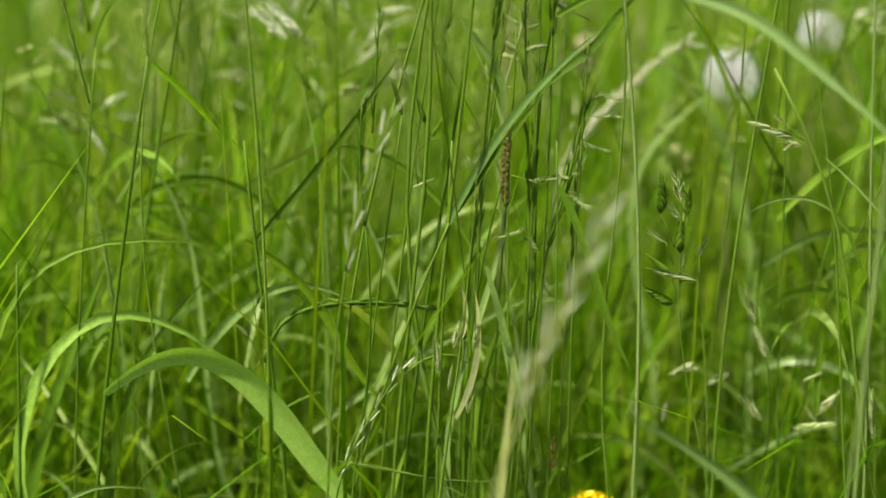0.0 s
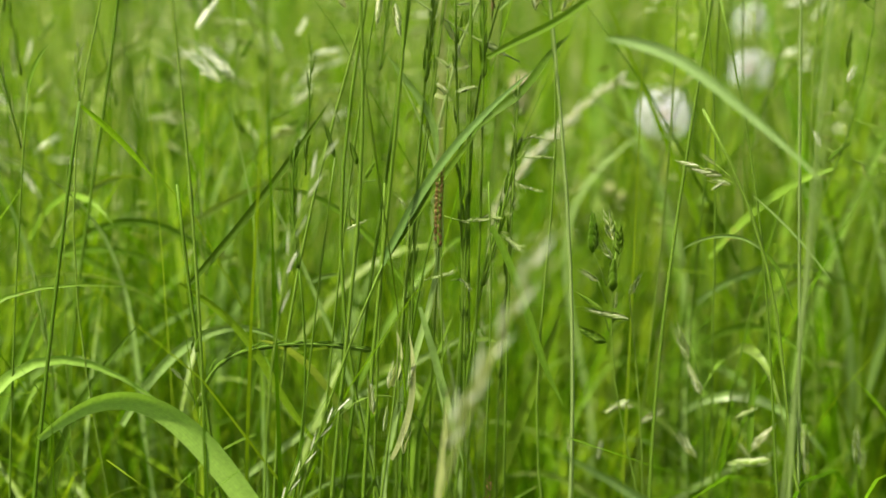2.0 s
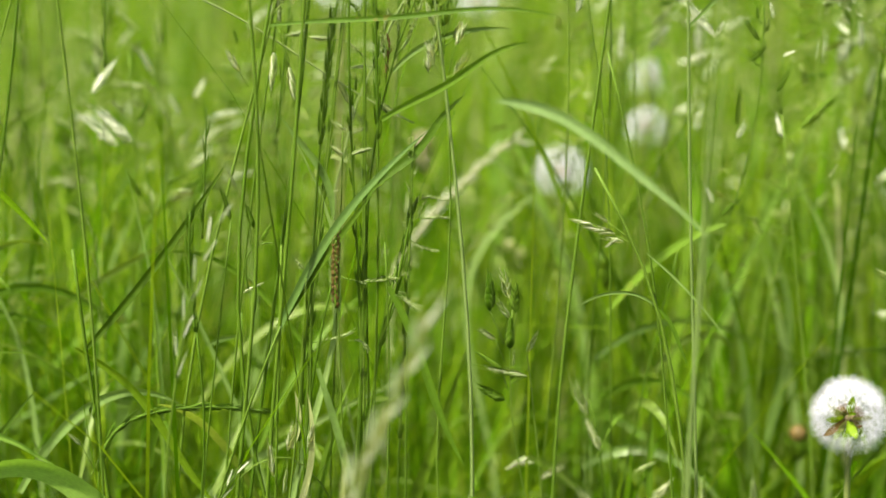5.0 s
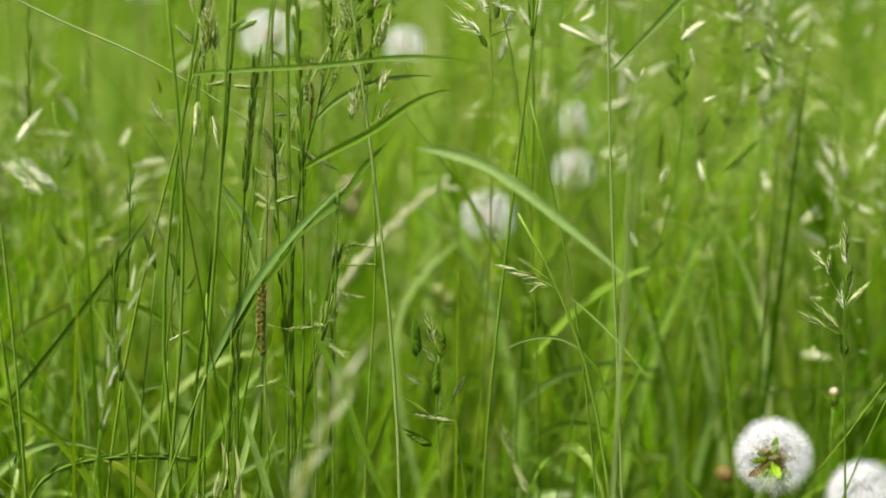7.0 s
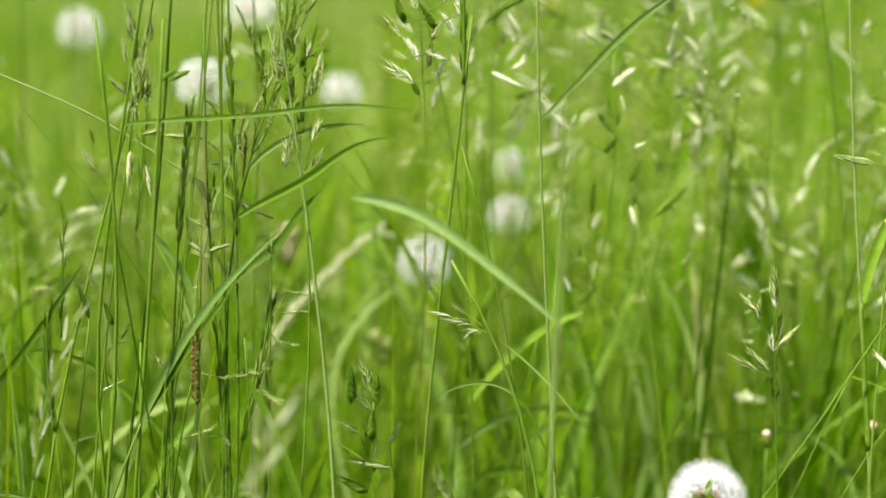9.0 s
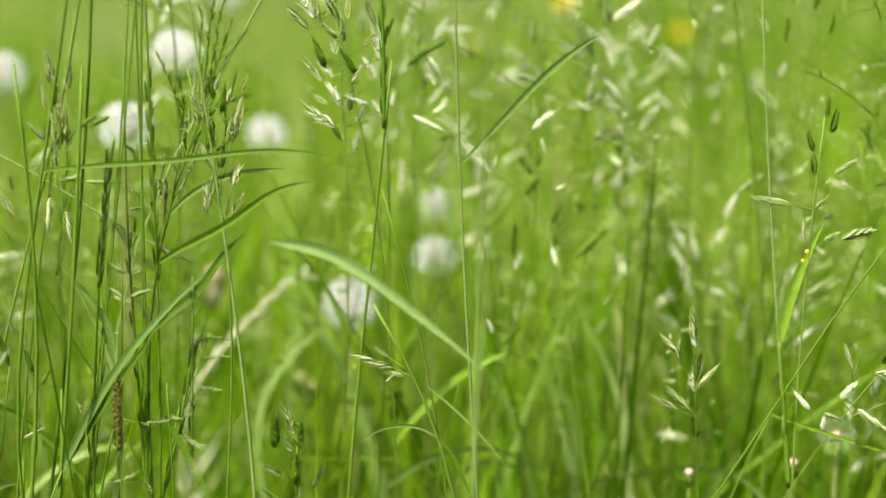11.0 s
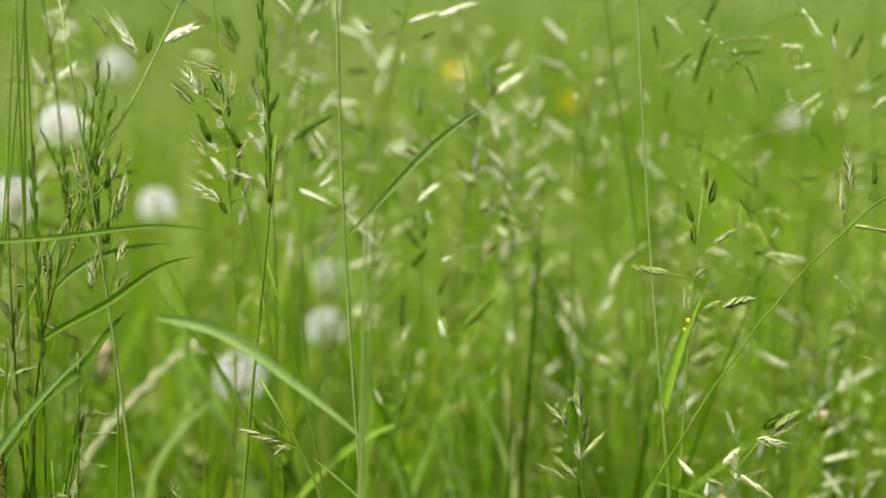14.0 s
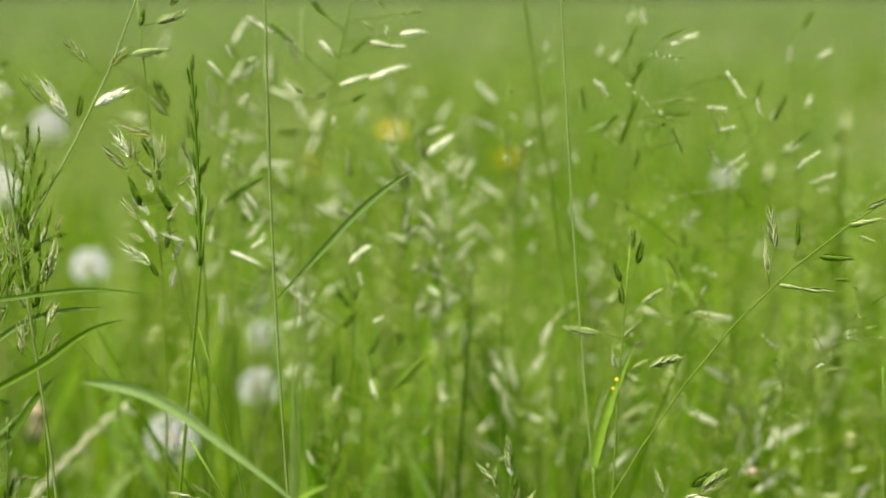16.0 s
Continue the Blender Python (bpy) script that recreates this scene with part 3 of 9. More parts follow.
SCALY = [scaly(1), scaly(2, 7, 0.11), scaly(3, 5, 0.13)]


def axes_of(d):
    ref = np.where(abs(d[:, 2:3]) > 0.9, np.array([[1.0, 0, 0]]), np.array([[0, 0, 1.0]]))
    a = np.cross(d, ref)
    a /= np.linalg.norm(a, axis=1)[:, None]
    return a, np.cross(d, a)


def scaly_heads(feet, ends, fat, kind):
    """Arrays of scaly spikelets between feet and ends."""
    n = len(feet)
    d = ends - feet
    ln = np.linalg.norm(d, axis=1)
    d = d / ln[:, None]
    a, b = axes_of(d)
    g = rng.random(n) * 2 * np.pi
    a, b = a * np.cos(g)[:, None] + b * np.sin(g)[:, None], b * np.cos(g)[:, None] - a * np.sin(g)[:, None]
    v, q, uv = SCALY[kind]
    w = (fat * ln)[:, None, None]
    p = feet[:, None, :] + w * (a[:, None, :] * v[None, :, :1] + b[:, None, :] * v[None, :, 1:2]) + d[:, None, :] * (v[None, :, 2] * ln[:, None])[..., None]
    quads = np.arange(n)[:, None, None] * len(v) + q[None]
    return p.reshape(-1, 3), quads.reshape(-1, 4), np.tile(uv, (n, 1))


def threads(a, b, wide):
    """Thin flat stalks from a to b, with a middle that sags upward."""
    n = len(a)
    mid = (a + b) / 2 + np.array([0, 0, 1.0]) * (0.12 * np.linalg.norm(b - a, axis=1))[:, None]
    d = b - a
    w = np.cross(d, (0.2, 1.0, 0.1))
    w = w / np.linalg.norm(w, axis=1)[:, None] * wide * 0.5
    v = np.stack([a - w, a + w, mid - w, mid + w, b - w, b + w], 1)
    base = np.arange(n)[:, None] * 6
    q = np.stack([np.concatenate([base, base + 1, base + 3, base + 2], 1), np.concatenate([base + 2, base + 3, base + 5, base + 4], 1)], 1)
    uv = np.tile(np.array([[0, 0], [1, 0], [0, 0.5], [1, 0.5], [0, 1], [1, 1.0]]), (n, 1))
    return v.reshape(-1, 3), q.reshape(-1, 4), uv


def seeding():
    """Flowering culms further off: thin stalks whose spikelets hang to one side on threads of their own."""
    culms, seeds = [], {False: [], True: []}
    # number, distances, compass angles, heights, spikelets on each, their length, reach of the threads, share of pale ones
    sets = ((60, 1.3, 2.4, -20, 5, 0.34, 0.52, 10, 0.016, 0.02, 0.4), (150, 1.35, 2.4, 5, 38, 0.44, 0.62, 11, 0.016, 0.022, 0.25), (30, 1.14, 1.4, 12, 38, 0.44, 0.6, 9, 0.015, 0.02, 0.3),
            (60, 2.4, 4.5, -20, 5, 0.36, 0.6, 11, 0.019, 0.024, 0.4), (280, 2.4, 4.5, 5, 38, 0.5, 0.66, 11, 0.018, 0.024, 0.3),
            (1100, 4.5, 12.0, -20, 38, 0.45, 0.7, 8, 0.024, 0.02, 0.4), (1100, 12, 50, -20, 38, 0.5, 0.7, 5, 0.045, 0.03, 0.4),
            (45, 1.0, 1.4, 14, 38, 0.48, 0.68, 26, 0.0055, 0.035, 0.3), (40, 1.7, 3.0, 5, 38, 0.56, 0.68, 28, 0.007, 0.045, 0.3),
            (60, 1.1, 1.3, 9, 38, 0.4, 0.62, 13, 0.011, 0.02, 0.22), (90, 1.25, 1.6, 9, 38, 0.42, 0.62, 12, 0.013, 0.02, 0.22), (34, 1.08, 1.3, -14, 9, 0.4, 0.56, 12, 0.012, 0.02, 0.2),
            (300, 0.9, 5.0, 38, 340, 0.4, 0.62, 9, 0.017, 0.022, 0.4))
    for n, r0, r1, a0, a1, h0, h1, per, size, spread, pale in sets:
        roots = scatter(n, r0, r1, a0, a1)
        h = limit(roots, uni(n, h0, h1))
        v, q, u, c = blades(roots, h, np.full(n, 0.0018 if r0 < 5 else 0.004), uni(n, 0, 8), uni(n, 5, 55), segs=8)
        culms.append((v, q, u))
        over = c[:, -1] - c[:, 4]
        over[:, 2] = 0
        over /= np.linalg.norm(over, axis=1)[:, None] + 1e-6
        light = rng.random(n) < pale
        idx = np.arange(n)
        for k in range(per):
            pos = (0.72 + 0.28 * (k + rng.random(n)) / per) * 8
            i = np.minimum(pos.astype(int), 7)
            fr = (pos - i)[:, None]
            foot = c[idx, i] * (1 - fr) + c[idx, i + 1] * fr
            ang = rng.random(n) * 2 * np.pi
            out = np.stack([np.cos(ang), np.sin(ang), uni(n, 0.0, 1.3)], 1) + 0.8 * over
            out /= np.linalg.norm(out, axis=1)[:, None]
            f2 = foot + out * (spread * uni(n, 0.2, 1.0) * (1.15 - 0.6 * k / per))[:, None]
            hang = out * 0.5 + over * 0.7 + rng.normal(0, 0.25, (n, 3)) + np.array([0, 0, 1.0]) * uni(n, -0.7, 0.45)[:, None]
            hang /= np.linalg.norm(hang, axis=1)[:, None]
            ends = f2 + hang * (size * uni(n, 0.75, 1.25))[:, None]
            if r0 < 4:
                culms.append(threads(foot, f2, 0.0005))
            for tone in (False, True):
                m = light == tone
                if m.any():
                    seeds[tone].append(scaly_heads(f2[m], ends[m], uni(m.sum(), 0.65, 0.95), k % 3) if r0 < 4 else husks(f2[m], ends[m], uni(m.sum(), 0.15, 0.24)))
    meadow("grass_culms", culms, MEADOW_CULM, "thin green flowering stalks of meadow grass")
    meadow("grass_seed_heads", seeds[False], MEADOW_HUSK, "green nodding grass spikelets on thin threads", "seed heads")
    meadow("pale_grass_seed_heads", seeds[True], MEADOW_HUSK_PALE, "whitish nodding grass spikelets on thin threads", "seed heads")


seeding()

# ---- dandelion clocks ----
def seed_ball(seed, count, gap=None):
    """The brown seeds that still sit on the button, each a small spindle."""
    rnd = random.Random(seed)
    pieces = []
    for i in range(count):
        z = 1 - 2 * (i + 0.5) / count
        a = i * 2.399963
        d = Vector((math.sqrt(1 - z * z) * math.cos(a), math.sqrt(1 - z * z) * math.sin(a), z))
        if z < -0.8 or (gap and d.dot(Vector(gap)) > 0.7):
            continue
        p = np.array([d * k for k in np.linspace(0.0042, 0.0082 + rnd.uniform(-0.0006, 0.0006), 4)])
        pieces.append(tube(p, (0.0002, 0.00042, 0.0004, 0.0001), 4))
    return mesh_of("seed_ball", *joined(pieces), SEED)


def clock_mesh(seed, gap=None, count=190, hairs=18, r=0.0225, thick=0.0001):
    """The ball of down: each seed has a thread and a parasol of hairs. gap: a direction where the seeds have flown."""
    rnd = np.random.default_rng(seed)
    pieces_v, pieces_f = [], []
    k = 0
    for i in range(count):
        z = 1 - 2 * (i + 0.5) / count
        if z < -0.82:
            continue
        a = i * 2.399963
        d = np.array([math.sqrt(1 - z * z) * math.cos(a), math.sqrt(1 - z * z) * math.sin(a), z])
        if gap is not None and d @ np.array(gap) > 0.83:
            continue
        d = d + rnd.normal(0, 0.05, 3)
        d /= np.linalg.norm(d)
        x = np.cross(d, (0.31, 0.5, 0.8)); x /= np.linalg.norm(x)
        y = np.cross(d, x)
        hub = d * r * rnd.uniform(0.64, 0.72)
        for h in range(hairs + 1):
            if h == hairs:
                a0, b0, wd = d * 0.006, hub, 0.00011
                w = x
            else:
                g = 2 * np.pi * (h + rnd.random() * 0.8) / hairs
                out = x * math.cos(g) + y * math.sin(g)
                rise = rnd.uniform(0.15, 0.75)
                a0, b0 = hub, hub + out * r * 0.3 + d * r * 0.36 * rise
                w = np.cross(b0 - a0, d + 0.3 * rnd.normal(0, 1, 3)); w /= np.linalg.norm(w)
                wd = thick
            pieces_v += [a0 - w * wd, a0 + w * wd, b0 + w * wd * 0.5, b0 - w * wd * 0.5]
            pieces_f.append((k, k + 1, k + 2, k + 3))
            k += 4
    return mesh_of("seed_down", pieces_v, pieces_f, [(0.5, 0.5)] * len(pieces_v), DOWN)


GAPS = (None, (-0.41, -0.9, 0.15), None, (-0.2, -0.5, 0.85), None)
CLOCKS = [clock_mesh(1, GAPS[0], 140, 16, thick=0.000085), clock_mesh(2, GAPS[1], 270, 26, thick=0.00006), clock_mesh(3, GAPS[2], 120, 16, thick=0.00008), clock_mesh(4, GAPS[3], 46, 12, thick=0.00006), clock_mesh(5, GAPS[4], 270, 26, thick=0.00006)]
SEED_BALLS = [seed_ball(k, n, gap) for k, (n, gap) in enumerate(zip((70, 160, 60, 30, 160), GAPS))]
BARE_CORE = ball("seed_base", 0.0048, 0.8, SEED, rough=0.2)
CORE = ball("seed_base", 0.0052, 0.75, BUTTON, rough=0.12)


def bracts(parent, head, count, length, wide, droop, material, name="bract", turn=0.0):
    """The green scales under a flower head; droop in degrees from straight up."""
    for i in range(count):
        a = 2 * math.pi * i / count + turn
        o = np.array([math.cos(a), math.sin(a), 0])
        g = math.radians(droop + 14 * math.sin(i * 2.3))
        s = np.array(head) + o * 0.0045
        e = s + (o * math.sin(g) + np.array([0, 0, math.cos(g)])) * length
        leaf(parent, s, e, o * 0.001, width=wide, face=90 + math.degrees(a), fold=0.2, material=material, root=0.8, name=name)


def dandelion_clock(x, y, head, size=1.0, variant=0, lean=(0, 0, 0), label="fluffy white dandelion seed head on a thin stalk"):
    t = thing("dandelion_clock", x, y, label, "dandelion clock", "dandelion clocks in the meadow")
    stem(t, (x, y, -0.01), tuple(np.array(head) - (0, 0, 0.004)), lean, r=0.0021, tip=0.75, material=STALK, name="stalk")
    ob = part("seed_down", CLOCKS[variant], t, "white feathery seed parasols")
    at = Vector(head) - t.location
    ob.matrix_basis = Matrix.Translation(at) @ pose(0, 0, 0, 4 * variant, 7, 0) @ Matrix.Diagonal((size, size, size, 1))
    seeds = part("seed_ball", SEED_BALLS[variant], t, "brown seeds round the button")
    seeds.matrix_basis = ob.matrix_basis
    core = part("seed_base", CORE if variant not in (1, 3) else BARE_CORE, t, "pale brown seed button")
    core.location = at
    if variant == 3:
        core.scale = (0.6, 0.6, 0.6)
    bracts(t, np.array(head) - (0, 0, 0.004), 12, 0.013 if variant != 3 else 0.008, 0.003, 150, BLADE_LIME if variant != 3 else BLADE)
    if variant == 1:
        # the bare side: withered scales stick out round the seed button
        way = Vector(GAPS[1]).normalized()
        e1 = way.cross(Vector((0, 0, 1))).normalized()
        e2 = e1.cross(way)
        mid = Vector(head) + way * 0.007
        for i in range(11):
            a = 2 * math.pi * i / 11 + 0.3 * math.sin(3.1 * i)
            out = e1 * math.cos(a) + e2 * math.sin(a)
            reach = 0.0105 + 0.004 * math.sin(2.7 * i)
            leaf(t, mid + out * 0.002, mid + out * reach + way * (0.006 + 0.003 * math.cos(1.9 * i)), tuple(way * 0.002), width=0.0042,
                 face=20 * math.sin(i), fold=0.2, material=(BLADE_LIME, STRAW, HUSK_RED, BLADE_LIME)[i % 4], root=0.7, full=0.45, name="bract")
    return t


def petal_head(x, y, head, size=0.017, tilt=0, label="open yellow dandelion flower on a short stalk"):
    t = thing("dandelion_flower", x, y, label, "flower", "yellow flowers in the meadow")
    stem(t, (x, y, -0.01), head, r=0.0018, tip=0.8, material=STALK, name="stalk")
    rnd = random.Random(int(abs(x) * 1000))
    head = np.array(head)
    for ring, (count, up, ln) in enumerate(((26, 84, 1.0), (26, 70, 0.98), (24, 54, 0.9), (20, 36, 0.78), (12, 14, 0.66))):
        for i in range(count):
            a = 2 * math.pi * (i + 0.4 * rnd.random()) / count
            g = math.radians(up + rnd.uniform(-7, 7))
            d = np.array([math.cos(a) * math.sin(g), math.sin(a) * math.sin(g), math.cos(g)])
            o = np.array([math.cos(a), math.sin(a), 0])
            s = head + d * 0.003
            e = s + d * size * ln * rnd.uniform(0.9, 1.05)
            leaf(t, s, e, (0, 0, 0.0008), width=0.0058, face=90 + math.degrees(a), fold=0.15, material=PETAL, root=0.6, full=0.8, name="petal")
    bracts(t, head - np.array((0, 0, 0.002)), 12, 0.012, 0.003, 40, BLADE)
    return t


def dry_bud(x, y, head, label="withered brown flower bud with pinkish tuft", tuft_of=None, cup_of=None, size=1.0):
    t = thing("withered_bud", x, y, label, "bud", "withered buds")
    stem(t, (x, y, -0.01), head, r=0.0008, tip=0.8, material=STEM, name="stalk")
    cup = part("cup", ball("cup", 0.0042, 1.6, cup_of or BLADE_DARK, rough=0.06), t)
    cup.location = Vector(head) - t.location + Vector((0, 0, 0.006 * size))
    cup.scale = (size, size, size)
    tuft = part("tuft", ball("tuft", 0.0042, 1.0, tuft_of or PINK, rough=0.15), t, "faded tuft of withered petals")
    tuft.location = Vector(head) - t.location + Vector((0, 0, 0.0135 * size))
    tuft.scale = (size, size, size)
    bracts(t, np.array(head) + np.array((0, 0, 0.003 * size)), 9, 0.01 * size, 0.0025 * size, 16, BLADE_DARK)
    return t


# ---- the plants in sight ----
def plant(name, x, y, label, category="grass", group="meadow plants"):
    return thing(name, x, y, label, category, group)



dandelion_clock(0.207, 1.184, (0.197, 1.184, 0.397), size=0.98, variant=0)

dandelion_clock(0.036, 1.199, (0.046, 1.199, 0.525), size=0.93, variant=2)

dandelion_clock(0.317, 0.857, (0.305, 0.857, 0.34), size=1.02, variant=1, label="fluffy white dandelion seed head with a bare patch showing green bracts")

dandelion_clock(0.365, 0.877, (0.365, 0.877, 0.305), size=1.02, variant=4)

dandelion_clock(0.268, 1.29, (0.278, 1.29, 0.405), size=0.81, variant=2)

dandelion_clock(0.334, 1.565, (0.334, 1.565, 0.39), size=0.83, variant=0)

dandelion_clock(0.179, 1.49, (0.169, 1.49, 0.474), size=0.83, variant=0)

dandelion_clock(-0.052, 1.549, (-0.052, 1.549, 0.525), size=0.96, variant=2)

dandelion_clock(0.095, 1.297, (0.085, 1.297, 0.565), size=0.90, variant=0)

dandelion_clock(0.158, 1.793, (0.158, 1.793, 0.573), size=0.89, variant=2)

petal_head(0.079, 0.899, (0.083, 0.896, 0.212), size=0.015, label="small yellow hawkweed flower low in the grass")

petal_head(0.575, 1.054, (0.579, 1.051, 0.301), size=0.019)

petal_head(0.545, 1.926, (0.549, 1.923, 0.546), size=0.012, label="yellow dandelion flower far back in the meadow")

petal_head(0.955, 2.74, (0.959, 2.737, 0.429), size=0.014, label="yellow dandelion flower far back in the meadow")

petal_head(0.702, 3.124, (0.706, 3.121, 0.39), size=0.01, label="yellow dandelion flower far back in the meadow")

dry_bud(0.361, 0.916, (0.357, 0.913, 0.347), label="small closed dandelion bud with a pinkish white tip", size=0.6)

dry_bud(0.119, 1.398, (0.115, 1.395, 0.347), label="withered dandelion head with a pinkish tuft", cup_of=PINK, size=1.9)

dry_bud(0.325, 1.003, (0.321, 1, 0.254), label="withered brown dandelion bud", tuft_of=HUSK_RED, size=1.3)

dry_bud(0.166, 1.192, (0.162, 1.189, 0.33), label="withered yellowish flower bud on a stalk", tuft_of=STRAW)

dry_bud(0.173, 1.191, (0.169, 1.188, 0.324), label="withered yellowish flower bud on a stalk", tuft_of=STRAW)

dry_bud(0.213, 1.083, (0.209, 1.08, 0.343), label="dark brown withered flower bud", tuft_of=BLADE_DARK, size=1.5)

dry_bud(0.423, 0.911, (0.419, 0.908, 0.349), label="small closed dandelion bud with a pinkish white tip", size=0.7)

dry_bud(0.517, 0.919, (0.513, 0.916, 0.41), label="small closed dandelion bud with a pinkish white tip", size=0.7)

p = plant("grass_plant", -0.205, 0.856, "tall grass stalk with a broad arching green leaf", "grass")
stem(p, (-0.205, 0.856, -0.01), (-0.1472, 0.8676, 0.4829), bow=(-0.0104, -0.0018, 0.0013), curl=(0.0007, 0.0002, -0.0001), r=0.00158, material=STEM_DARK, nodes=(0.5,), tip=0.5)
leaf(p, (-0.1767, 0.8519, 0.3066), (-0.0385, 0.8691, 0.2136), bow=(0.0125, 0.0043, 0.0389), sway=(0.0015, 0.0005, 0.0119), curl=(-0.0013, -0.0001, 0.0012), width=0.0157, material=BLADE_BROAD, face=-15, fold=0.18, twist=30, root=0.25, full=0.45, label="broad bluish green arching leaf")
leaf(p, (-0.1467, 0.8677, 0.4806), (-0.1134, 0.8727, 0.4413), bow=(0.0013, 0.0004, 0.0012), width=0.0035, material=BLADE_FRESH, label="bright lime green leaf")
spike(p, (-0.1472, 0.8676, 0.4829), (-0.1454, 0.8679, 0.5113), bow=(-0.0012, -0.0002, 0.0001), count=8, size=0.0075, kind="tiny", r=0.00057, material=STEM)

p = plant("grass_tuft", -0.246, 0.866, "broad pale green arching blade of grass", "grass")
leaf(p, (-0.246, 0.866, -0.01), (-0.1063, 0.8937, 0.298), bow=(-0.0363, -0.004, 0.0941), sway=(0.0398, 0.0092, -0.0235), curl=(0.0136, 0.0047, 0.0196), width=0.0074, material=BLADE_BROAD, face=15, full=0.5)

p = plant("grass_tuft", -0.267, 0.912, "broad translucent green blade of grass", "grass")
leaf(p, (-0.267, 0.912, -0.01), (-0.1835, 0.9321, 0.3593), bow=(-0.0192, -0.0039, 0.0052), sway=(0.0021, 0.0004, -0.0008), curl=(0.0007, 0.0004, 0), width=0.0085, material=BLADE, face=10, full=0.5)

p = plant("grass_tuft", -0.265, 0.861, "slender arching blade of grass", "grass")
leaf(p, (-0.265, 0.861, -0.01), (-0.1149, 0.8926, 0.3739), bow=(-0.0414, -0.0041, 0.0471), sway=(0.0425, 0.0121, -0.0344), curl=(0.0035, 0.0037, 0.0091), width=0.0036, material=BLADE, face=20, full=0.5)

p = plant("grass_plant", -0.214, 0.875, "thin dark grass stalk with a bent leaf tip", "grass")
stem(p, (-0.214, 0.875, -0.01), (-0.1758, 0.8827, 0.4838), bow=(-0.0073, -0.0015, 0.0007), r=0.00073, material=STEM, tip=0.55)
leaf(p, (-0.1758, 0.8827, 0.4838), (-0.1627, 0.8852, 0.5093), bow=(-0.0022, -0.0004, 0.0013), width=0.0020, material=BLADE)

p = plant("grass_plant", -0.197, 0.95, "dark green leaning grass stalk", "grass")
stem(p, (-0.197, 0.95, -0.01), (-0.1277, 0.9616, 0.5984), bow=(-0.0115, -0.0016, 0.0013), sway=(0.0014, -0, -0.0003), curl=(0.0042, 0.0007, -0.0007), r=0.00109, material=STEM_DARK)

p = plant("grass_plant", -0.189, 1.236, "pale thin upright grass stalk", "grass")
stem(p, (-0.189, 1.236, -0.01), (-0.1723, 1.2381, 0.5749), bow=(-0.0023, -0.0003, 0.0001), sway=(-0.0006, -0.0001, 0), r=0.00140)

p = plant("grass_plant", -0.088, 0.866, "green grass stalk with a swollen joint", "grass")
stem(p, (-0.088, 0.866, -0.01), (-0.1032, 0.8639, 0.6093), bow=(0.0028, 0.0003, 0), sway=(-0.0032, -0.0003, -0.0002), curl=(-0.0006, -0.0001, -0.0001), r=0.00097, nodes=(0.72,))

p = plant("grass_plant", -0.077, 0.877, "dark grass stalk with a drooping yellowish and a pointed leaf", "grass")
stem(p, (-0.077, 0.877, -0.01), (-0.1016, 0.8741, 0.4373), bow=(0.0029, 0.0003, 0.0001), sway=(-0.0014, -0.0002, -0.0001), curl=(-0.0016, -0.0002, -0.0001), r=0.00145, material=STEM_DARK, nodes=(0.6,), tip=0.55)
leaf(p, (-0.1032, 0.8739, 0.384), (-0.0258, 0.8796, 0.2784), bow=(0.0046, 0.0012, 0.0042), sway=(0.0025, 0.0003, 0.0021), width=0.0048, material=BLADE_LIME)
leaf(p, (-0.0985, 0.8845, 0.3804), (-0.022, 0.8897, 0.4787), bow=(0.0022, 0.001, -0.0017), width=0.0041, material=BLADE_DARK, full=0.25)
twig(p, (-0.0941, 0.875, 0.3346), (-0.0961, 0.8747, 0.345))
spikelet(p, (-0.0961, 0.8747, 0.345), (-0.0921, 0.8752, 0.3585), "dark")
spikelet(p, (-0.0981, 0.8745, 0.3476), (-0.0958, 0.8748, 0.3545), "dark")
twig(p, (-0.0971, 0.8746, 0.3153), (-0.1031, 0.8739, 0.3302))
spikelet(p, (-0.1031, 0.8739, 0.3302), (-0.1102, 0.8731, 0.338), "green")
twig(p, (-0.0993, 0.8744, 0.3122), (-0.0951, 0.8748, 0.3201))
spikelet(p, (-0.0951, 0.8748, 0.3201), (-0.0908, 0.8753, 0.3242), "green")

p = plant("grass_plant", -0.113, 0.873, "grass stalk with a bowed rye-grass ear", "grass")
stem(p, (-0.113, 0.873, -0.01), (-0.0947, 0.8749, 0.3152), bow=(-0.0038, -0.0005, 0.0002), r=0.00076, material=STEM_DARK, tip=0.55)
spike(p, (-0.0947, 0.8749, 0.3152), (-0.0012, 0.88, 0.3423), bow=(-0.0089, 0.0007, 0.0187), sway=(-0.0036, -0.0004, 0.0028), curl=(-0.0011, -0.0001, 0.0003), count=18, size=0.0115, kind="ear", r=0.00105, lean=0.09, fat=0.75)

p = plant("grass_tuft", -0.174, 0.985, "pale dry blade of grass", "grass")
leaf(p, (-0.174, 0.985, -0.01), (-0.247, 0.969, 0.4774), bow=(0.0276, 0.0067, 0.0082), sway=(-0.003, -0.0004, 0.0007), curl=(0.0053, 0.0016, 0.003), width=0.0036, material=BLADE_BLUE, face=20, full=0.5)

p = plant("grass_tuft", -0.096, 0.977, "pale bent blade of grass", "grass")
leaf(p, (-0.096, 0.977, -0.01), (-0.2261, 0.9536, 0.4401), bow=(0.0376, 0.007, 0.0188), sway=(-0.009, -0.0018, -0.0035), curl=(0.0125, 0.0035, 0.0166), width=0.0036, material=BLADE_BLUE, face=20, full=0.5)

